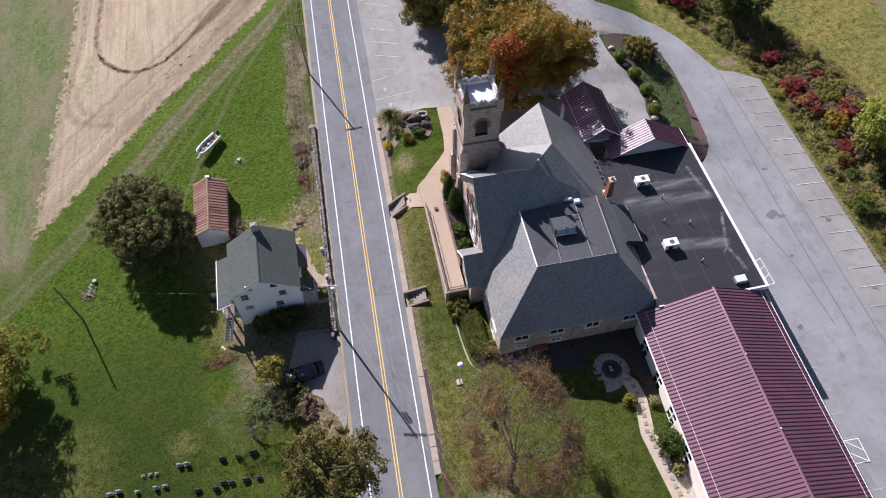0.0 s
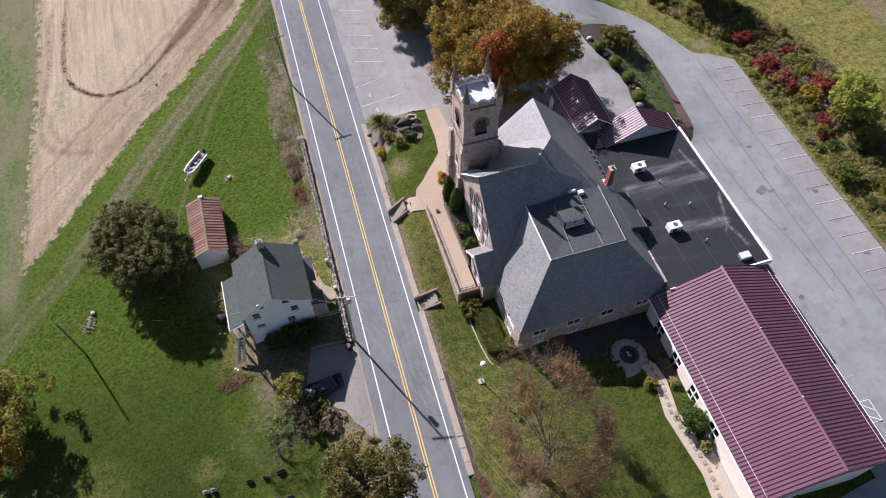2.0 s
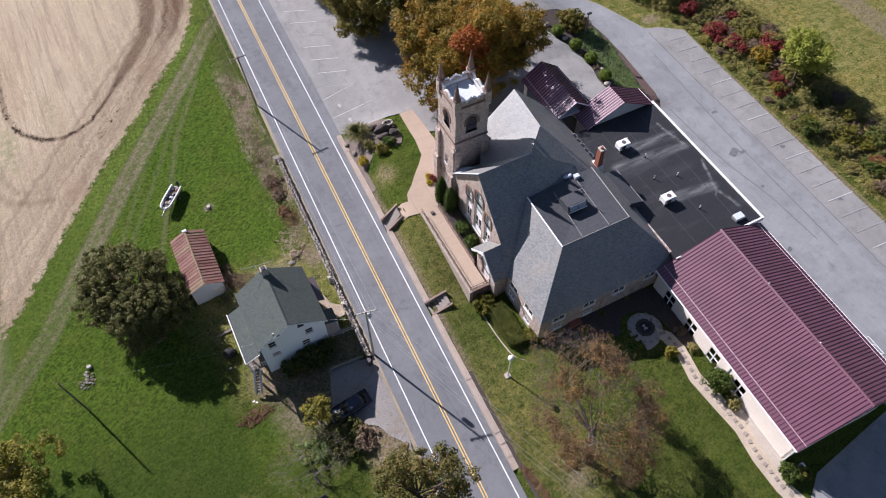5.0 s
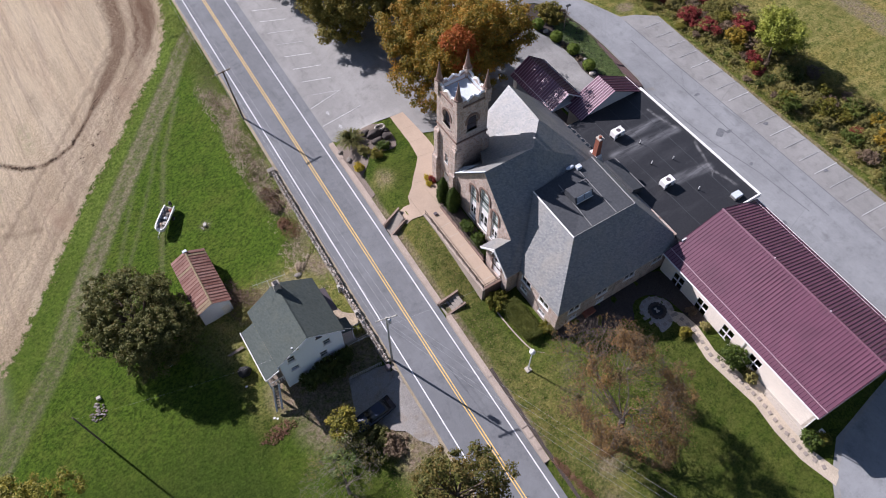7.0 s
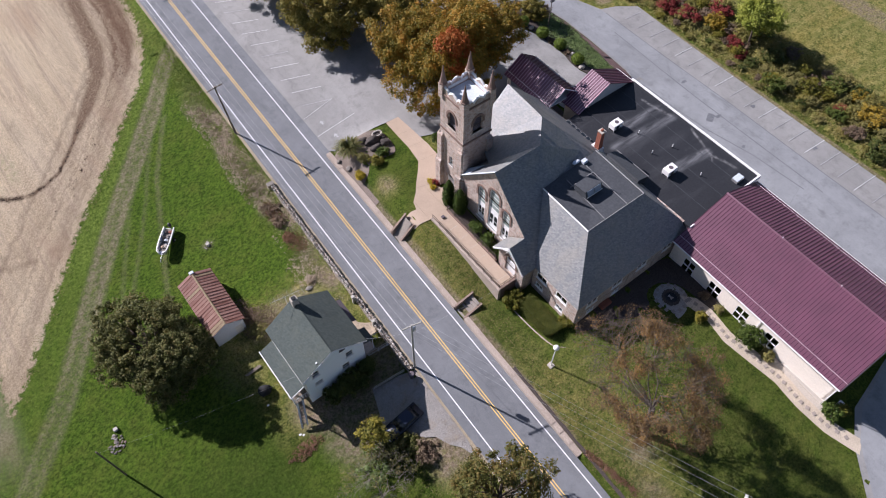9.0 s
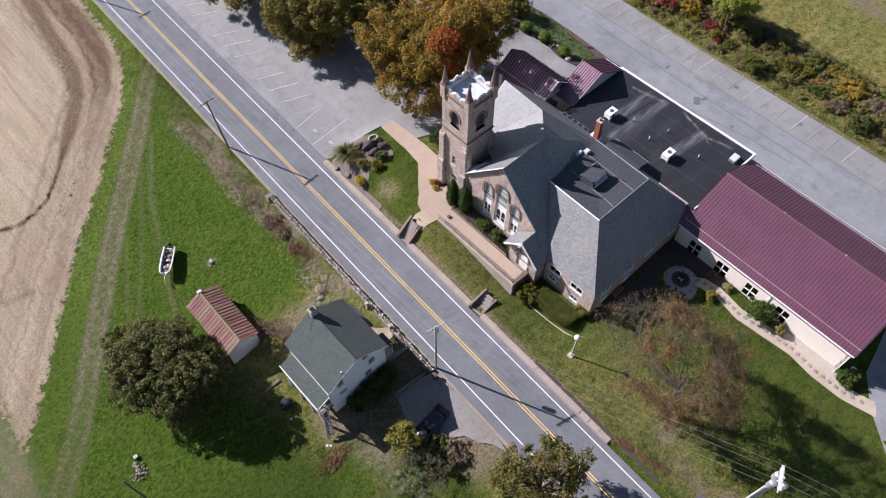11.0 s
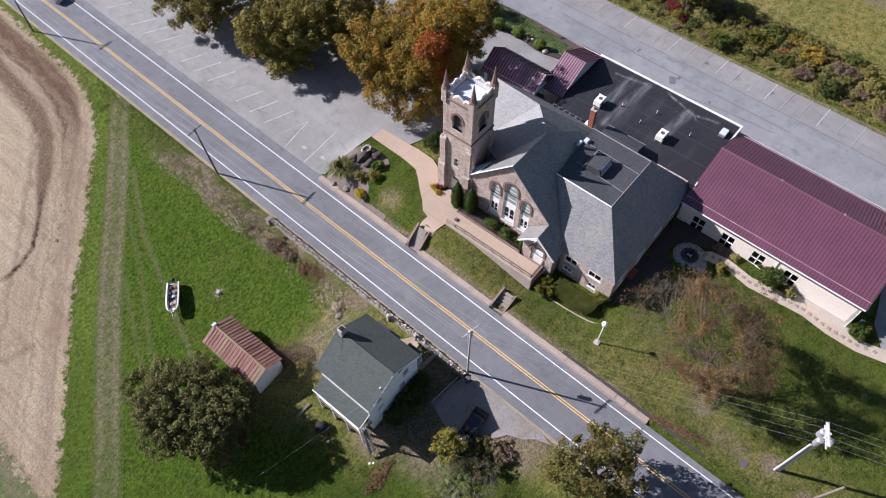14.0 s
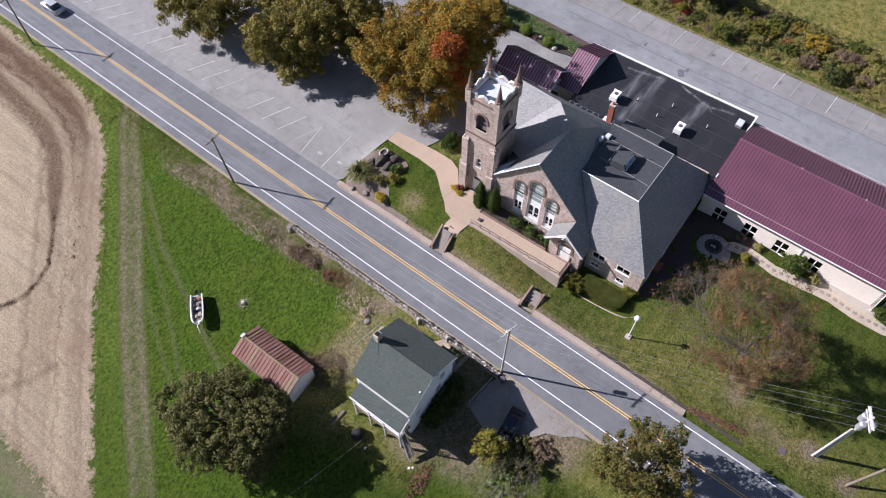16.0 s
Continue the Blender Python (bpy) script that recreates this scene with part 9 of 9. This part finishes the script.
part("pole", tube([(7.0, 3.9, ground_z(7, 3.9) - 0.3), (8.4, 2.6, 2.6)], [0.17, 0.14], 8), WOOD, stub)


def globe_lamp(x, y):
    z = ground_z(x, y)
    g = thing("globe_lamp", x, y, z, "white post lamp with a round globe on the lawn", "lamp post")
    part("footing", box(x - 0.35, x + 0.35, y - 0.35, y + 0.35, z - 0.1, z + 0.12, 0.03), CONCRETE, g)
    part("post", tube([(x, y, z + 0.1), (x, y, z + 4.5)], [0.08, 0.06], 8), WHITE, g)
    part("globe", blob((x, y, z + 4.8), 0.36, 3, 0.0), GLOBE, g, "white glass globe", True)


GLOBE = plain("white_globe", (0.85, 0.85, 0.83), 0.25, 0, 0.5, 0.02, 1, 0.02)
globe_lamp(8.7, 31.5)
il = thing("island_lamp", 49.4, 76.8, ground_z(49.4, 76.8), "thin dark lamp post on the planted island", "lamp post")
part("post", tube([(49.4, 76.8, ground_z(49.4, 76.8) - 0.1), (49.4, 76.8, 3.4)], [0.08, 0.06], 6), WOOD, il)
part("lamp_head", box(49.1, 49.9, 76.6, 77.0, 3.4, 3.6, 0.03), BLACK, il)

# ---- fire pit, stepping stones, boulders ----
fp = thing("fire_pit", 26.15, 28.75, ground_z(26.15, 28.75), "round stone fire pit with ash inside", "fire pit")
for k in range(16):
    a = math.tau * k / 16
    part("stone", blob((26.15 + math.cos(a) * 0.95, 28.75 + math.sin(a) * 0.95, ground_z(26, 28.7) + 0.2), 0.24, 1, 0.3, None, k, (1.1, 1.1, 0.9)), DARK_ROCK, fp)
part("ash", tube([(26.15, 28.75, ground_z(26, 28.7) + 0.05), (26.15, 28.75, ground_z(26, 28.7) + 0.12)], 0.8, 14), BLACK, fp)
for k in range(4):
    part("log", tube([(25.9 + 0.15 * k, 28.5, ground_z(26, 28.7) + 0.2), (26.2 - 0.1 * k, 29.1, ground_z(26, 28.7) + 0.3)], 0.07, 6), PALE_WOOD, fp)
for k in range(14):
    a = math.tau * k / 14
    xx, yy = 26.15 + math.cos(a) * 1.9, 28.75 + math.sin(a) * 1.9
    solo("paving_stone", box(xx - 0.22, xx + 0.22, yy - 0.22, yy + 0.22, ground_z(xx, yy) - 0.05, ground_z(xx, yy) + 0.09, 0.03), FLAG, (xx, yy, ground_z(xx, yy)), "grey paving stone round the fire pit", "paving stone", "fire pit paving")
steps_line = [(27.8, 27.2), (28.2, 24.4), (27.6, 21.0), (28.2, 17.4), (28.7, 14.0), (28.4, 10.4), (28.6, 6.8), (29.5, 3.6)]
for (xa, ya), (xb, yb) in zip(steps_line, steps_line[1:]):
    n = int(math.hypot(xb - xa, yb - ya) / 0.85)
    for k in range(n):
        xx, yy = xa + (xb - xa) * k / n, ya + (yb - ya) * k / n
        st = solo("stepping_stone", box(-0.24, 0.24, -0.24, 0.24, -0.05, 0.05, 0.03), FLAG, (0, 0, 0), "square grey stepping stone in the sandy path", "stepping stone", "stepping stones")
        st.matrix_world = pose(xx, yy, ground_z(xx, yy) + 0.06, 0, 0, 20 * math.sin(k * 2.1))
basin = thing("garden_basin", 12.4, 73.2, ground_z(12.4, 73.2), "pale stone basin with a dark hollow among the boulders", "basin")
ring = [(12.4 + 0.72 * math.cos(a), 73.2 + 0.5 * math.sin(a), ground_z(12.4, 73.2) + 0.5 + 0.04 * math.sin(3 * a)) for a in np.linspace(0, math.tau, 19)]
part("rim", tube(ring, 0.15, 7), PALE_ROCK, basin, "pale stone rim", True)
part("bowl", tube([(12.4, 73.2, ground_z(12.4, 73.2) - 0.05), (12.4, 73.2, ground_z(12.4, 73.2) + 0.4)], [0.42, 0.52], 12), DARK_ROCK, basin, "dark hollow")
for k, (x, y, r, sq) in enumerate(((11.2, 72.7, 0.85, (1.5, 0.8, 0.8)), (12.5, 71.3, 0.7, (1.1, 0.9, 0.8)), (10.9, 71.2, 0.7, (1.3, 0.8, 0.6)), (10.2, 73.6, 0.5, (1.3, 1, 0.7)), (12.9, 72.6, 0.45, (1, 1.2, 0.8)), (11.9, 70.2, 0.4, (1, 1, 0.7)), (6.3, 71.6, 0.45, (1, 1, 0.7)), (5.9, 73.7, 0.35, (1, 1, 0.7)))):
    solo("boulder", blob((x, y, ground_z(x, y) + r * 0.35), r, 3, 0.35, None, 40 + k, sq), (ROCK if k in (6, 7) else DARK_ROCK), (x, y, ground_z(x, y)), "weathered grey boulder in the front bed", "boulder", "garden boulders", smooth=True)
for k in range(54):
    a = random.uniform(0, math.tau)
    r = random.uniform(0, 1.2)
    xx, yy = -37.3 + r * math.cos(a), 57.3 + r * math.sin(a)
    solo("rubble_stone", blob((xx, yy, ground_z(xx, yy) + 0.06 + 0.25 * max(0, 1 - r)), random.uniform(0.07, 0.165), 1, 0.45, None, k, (1.3, 0.9, 0.7)), (PALE_ROCK, ROCK, STACKED, ROCK)[k % 4], (xx, yy, ground_z(xx, yy)), "loose stone in a heap on the grass", "stone", "rubble heap")
solo("timber_block", box(-36.95, -36.45, 58.7, 59.1, ground_z(-36.7, 58.9) - 0.05, ground_z(-36.7, 58.9) + 0.38), PALE_WOOD, (-36.7, 58.9, ground_z(-36.7, 58.9)), "pale sawn timber block beside the stone heap", "block")
ts = thing("tree_stump", -15.6, 74.5, ground_z(-15.6, 74.5), "old pale stump in the grass", "stump")
part("wood", tube([(-15.6, 74.5, ground_z(-15.6, 74.5) - 0.1), (-15.6, 74.5, ground_z(-15.6, 74.5) + 0.3)], [0.3, 0.24], 10), PALE_WOOD, ts)
for k in range(5):
    part("root_stone", blob((-15.6 + 0.6 * math.cos(k * 1.3), 74.5 + 0.5 * math.sin(k * 1.7), ground_z(-15.6, 74.5) + 0.02), 0.13, 1, 0.3, None, k), PALE_ROCK, ts)

# covered barbecue, planks and odds and ends in the yard
bq = thing("covered_grill", -19.9, 51.1, ground_z(-19.9, 51.1), "barbecue grill under a black cover", "grill")
part("cover", blob((-19.9, 51.1, ground_z(-19.9, 51.1) + 0.6), 0.75, 2, 0.25, None, 3, (1.1, 0.9, 0.9)), RUBBER, bq, "", True)
part("leg", tube([(-20.2, 51.1, ground_z(-20, 51.1)), (-20.2, 51.1, ground_z(-20, 51.1) + 0.4)], 0.05, 5), STEEL, bq)
solo("plank", prism([(-20.9, 54.6, ground_z(-20.9, 54.6) + 0.05), (-20.6, 54.3, ground_z(-20.9, 54.6) + 0.05), (-18.6, 54.2, ground_z(-18.6, 54.4) + 0.15), (-18.8, 54.6, ground_z(-18.6, 54.4) + 0.15)], (0, 0, 0.08)), WOOD, (-20.8, 54.5, ground_z(-20.8, 54.5)), "grey plank walkway beside the porch", "plank")
for k, (x, y, m) in enumerate(((-27.0, 58.2, NAVY), (-26.4, 58.6, STEEL), (-27.5, 57.7, TIN))):
    solo("yard_toy", blob((x, y, ground_z(x, y) + 0.12), 0.24, 1, 0.3, None, k, (1.2, 0.8, 0.6)), m, (x, y, ground_z(x, y)), "small blue and grey toy under the tree", "toy")
for k, (x, y) in enumerate(((-19.3, 43.9), (-19.0, 43.6), (-20.5, 49.5))):
    solo("white_scrap", box(x - 0.15, x + 0.15, y - 0.1, y + 0.1, ground_z(x, y) - 0.02, ground_z(x, y) + 0.06, 0.01), WHITE, (x, y, ground_z(x, y)), "scrap of white litter on the grass", "litter")
rb = thing("rubbish_bin", -5.2, 40.7, ground_z(-5.2, 40.7), "grey bin standing at the end of the wall", "bin")
part("bin_body", tube([(-5.2, 40.7, ground_z(-5.2, 40.7)), (-5.2, 40.7, ground_z(-5.2, 40.7) + 0.9)], [0.28, 0.36], 10), DARK_TRIM, rb)
part("bin_lid", tube([(-5.2, 40.7, ground_z(-5.2, 40.7) + 0.9), (-5.2, 40.7, ground_z(-5.2, 40.7) + 1.0)], [0.4, 0.3], 10), DARK_TRIM, rb)
for k, (x, y) in enumerate(((-4.9, 49.2), (-5.0, 53.6))):
    gp = thing("gate_post", x, y, ground_z(x, y), "stubby pale post by the garden gate", "post")
    part("post", box(x - 0.14, x + 0.14, y - 0.14, y + 0.14, ground_z(x, y) - 0.1, -2.0, 0.02), PALE_WOOD, gp)
    part("post_cap", box(x - 0.2, x + 0.2, y - 0.2, y + 0.2, -2.0, -1.9, 0.02), PALE_WOOD, gp)
gr = thing("handrail", -5.7, 48.2, ground_z(-5.7, 48.2), "thin white metal handrail by the house steps", "handrail")
part("rail", tube([(-4.8, 47.6, -2.0), (-6.6, 47.7, -2.1)], 0.03, 4), STEEL, gr)
part("rail", tube([(-4.8, 45.6, -2.4), (-7.8, 45.9, -2.6)], 0.03, 4), STEEL, gr)
for x in (-4.8, -5.7, -6.6):
    part("rail_post", tube([(x, 47.65, ground_z(x, 47.6) - 0.1), (x, 47.65, -2.05)], 0.03, 4), STEEL, gr)


# ---- graveyard ----
rgv = random.Random(9)
for k, (x, y, w, m) in enumerate(((-32.9, 28.6, 0.9, 0), (-31.9, 28.7, 0.9, 0), (-29.7, 28.1, 0.6, 0), (-27.5, 28.0, 0.7, 0), (-26.5, 28.0, 0.7, 0), (-29.1, 29.8, 0.4, 0), (-28.3, 29.8, 0.4, 0), (-27.5, 29.7, 0.4, 0), (-24.8, 30.0, 0.8, 0), (-23.9, 29.9, 0.8, 0),
                                  (-22.7, 26.6, 1.1, 1), (-20.6, 26.3, 0.9, 1), (-19.7, 26.7, 0.9, 1), (-18.8, 26.5, 0.9, 1), (-17.1, 26.4, 1.2, 1), (-19.8, 29.5, 1.0, 1), (-17.9, 29.3, 0.8, 1), (-16.1, 29.3, 1.3, 1), (-15.6, 26.2, 0.9, 1), (-34.6, 26.0, 0.8, 0), (-25.0, 25.4, 0.9, 0))):
    z = ground_z(x, y)
    hgt = 0.35 if w < 0.5 else rgv.uniform(0.6, 0.95)
    g = thing("gravestone", x, y, z, "pale grey gravestone on a low plinth" if m == 0 else "dark grey granite gravestone on a low plinth", "gravestone", "graveyard stones")
    w *= 0.72
    hgt *= 0.72
    part("plinth", box(x - w / 2 - 0.06, x + w / 2 + 0.06, y - 0.16, y + 0.18, z - 0.1, z + 0.1, 0.02), (PALE_ROCK, ROCK)[m], g)
    part("headstone", slab_on_wall((x, y + 0.1, z + 0.1), (1, 0), arch(-w / 2, w / 2, 0, hgt, 8, -0.55), 0.0, 0.15), (PALE_ROCK, DARK_ROCK)[m], g)

# ---- fences of the small yard beside the house ----
picket = thing("picket_fence", -7.4, 42.2, ground_z(-7.4, 42.2), "low weathered grey picket fence beside the gravel patch", "fence")
for k in range(17):
    x = -9.4 + 0.245 * k
    y, z = 42.5 - 0.145 * (x + 9.4), ground_z(x, 42.3)
    tip = 0.78 + 0.05 * math.sin(k * 2.7)
    part("picket", prism([(x - 0.04, y, z - 0.05), (x + 0.04, y, z - 0.05), (x + 0.04, y, z + tip), (x, y, z + tip + 0.07), (x - 0.04, y, z + tip)], (0.003, 0.03, 0)), PALE_WOOD, picket)
for h in (0.25, 0.62):
    part("rail", tube([(-9.5, 42.56, ground_z(-9.5, 42.5) + h), (-5.4, 41.97, ground_z(-5.4, 42.0) + h)], 0.03, 4), PALE_WOOD, picket)
yard_rail = thing("rail_fence", -6.4, 46.1, ground_z(-6.4, 46.1), "pale two-rail fence between house and stone wall", "fence")
for x in (-7.7, -6.3, -5.1):
    part("post", box(x - 0.05, x + 0.05, 46.3 - 0.15 * (x + 7.7) - 0.05, 46.3 - 0.15 * (x + 7.7) + 0.05, ground_z(x, 46.1) - 0.1, ground_z(x, 46.1) + 1.1), PALE_WOOD, yard_rail)
for h in (0.55, 0.98):
    part("rail", tube([(-7.75, 46.31, ground_z(-7.7, 46.3) + h), (-5.05, 45.9, ground_z(-5.1, 45.9) + h)], 0.035, 4), PALE_WOOD, yard_rail)

# ---- dry stone wall along the road ----
dsw = thing("stone_wall", road_x(58) - 5.0, 58, -3.4, "rough dry stone wall along the roadside", "stone wall")
bmw = bmesh.new()
pr = None
for k in range(36):
    y = 41.4 + k
    row = [bmw.verts.new((road_x(y) + d + 0.04 * math.sin(y * 1.7), y, z + 0.05 * math.sin(y * 2.3))) for d, z in ((-4.85, -3.1), (-4.88, -2.6), (-5.32, -2.56), (-5.62, -4.4))]
    if pr:
        for j in range(3):
            bmw.faces.new((pr[j], pr[j + 1], row[j + 1], row[j]))
    pr = row
bmesh.ops.recalc_face_normals(bmw, faces=bmw.faces[:])
part("wall_core", bmw, DARK_STONE, dsw)
rs = random.Random(12)
stones = [mesh_of("stone", blob((0, 0, 0), 1.0, 1, 0.35, None, 60 + k), m) for k, m in enumerate((PALE_ROCK, ROCK, PALE_ROCK, DARK_STONE))]
for k in range(290):
    y = 41.5 + 34.8 * (k % 145) / 145 + rs.uniform(-0.06, 0.06)
    d = (-4.97 if k < 145 else -5.3) + rs.uniform(-0.05, 0.05)
    s = new("stone", rs.choice(stones))
    s.parent = dsw
    s.location = Vector((road_x(y) + d, y, -2.58 + rs.uniform(-0.05, 0.1))) - Vector(dsw.location)
    s.rotation_euler = (rs.uniform(0, 6), rs.uniform(0, 6), rs.uniform(0, 6))
    q = rs.uniform(0.12, 0.19)
    s.scale = (q * rs.uniform(0.9, 1.5), q * rs.uniform(0.8, 1.2), q * rs.uniform(0.9, 1.5))
pier = part("end_pier", box(road_x(76.5) - 5.75, road_x(76.5) - 4.8, 76.1, 76.7, -4.2, -2.5, 0.05), PALE_STONE, dsw, "squat pale stone pier")
part("pier_cap", box(road_x(76.5) - 5.8, road_x(76.5) - 4.75, 76.05, 76.75, -2.5, -2.42, 0.03), ROCK, pier)
solo("flat_rock", blob((-8.3, 59.2, ground_z(-8.3, 59.2) + 0.06), 0.42, 2, 0.4, None, 5, (1.3, 0.8, 0.4)), ROCK, (-8.3, 59.2, ground_z(-8.3, 59.2)), "broad flat grey rock beside the house", "rock", smooth=True)
solo("cover_plate", box(6.1, 6.9, 10.5, 11.3, ground_z(6.5, 10.9) - 0.05, ground_z(6.5, 10.9) + 0.12, 0.02), DARK_TRIM, (6.5, 10.9, ground_z(6.5, 10.9)), "dark square utility box on the verge", "utility box")
solo("floor_drain_box", box(10.6, 11.05, 55.2, 55.65, -0.13, 0.1, 0.03), DARK_TRIM, (10.8, 55.4, -0.12), "small dark box at the top of the ramp", "box")
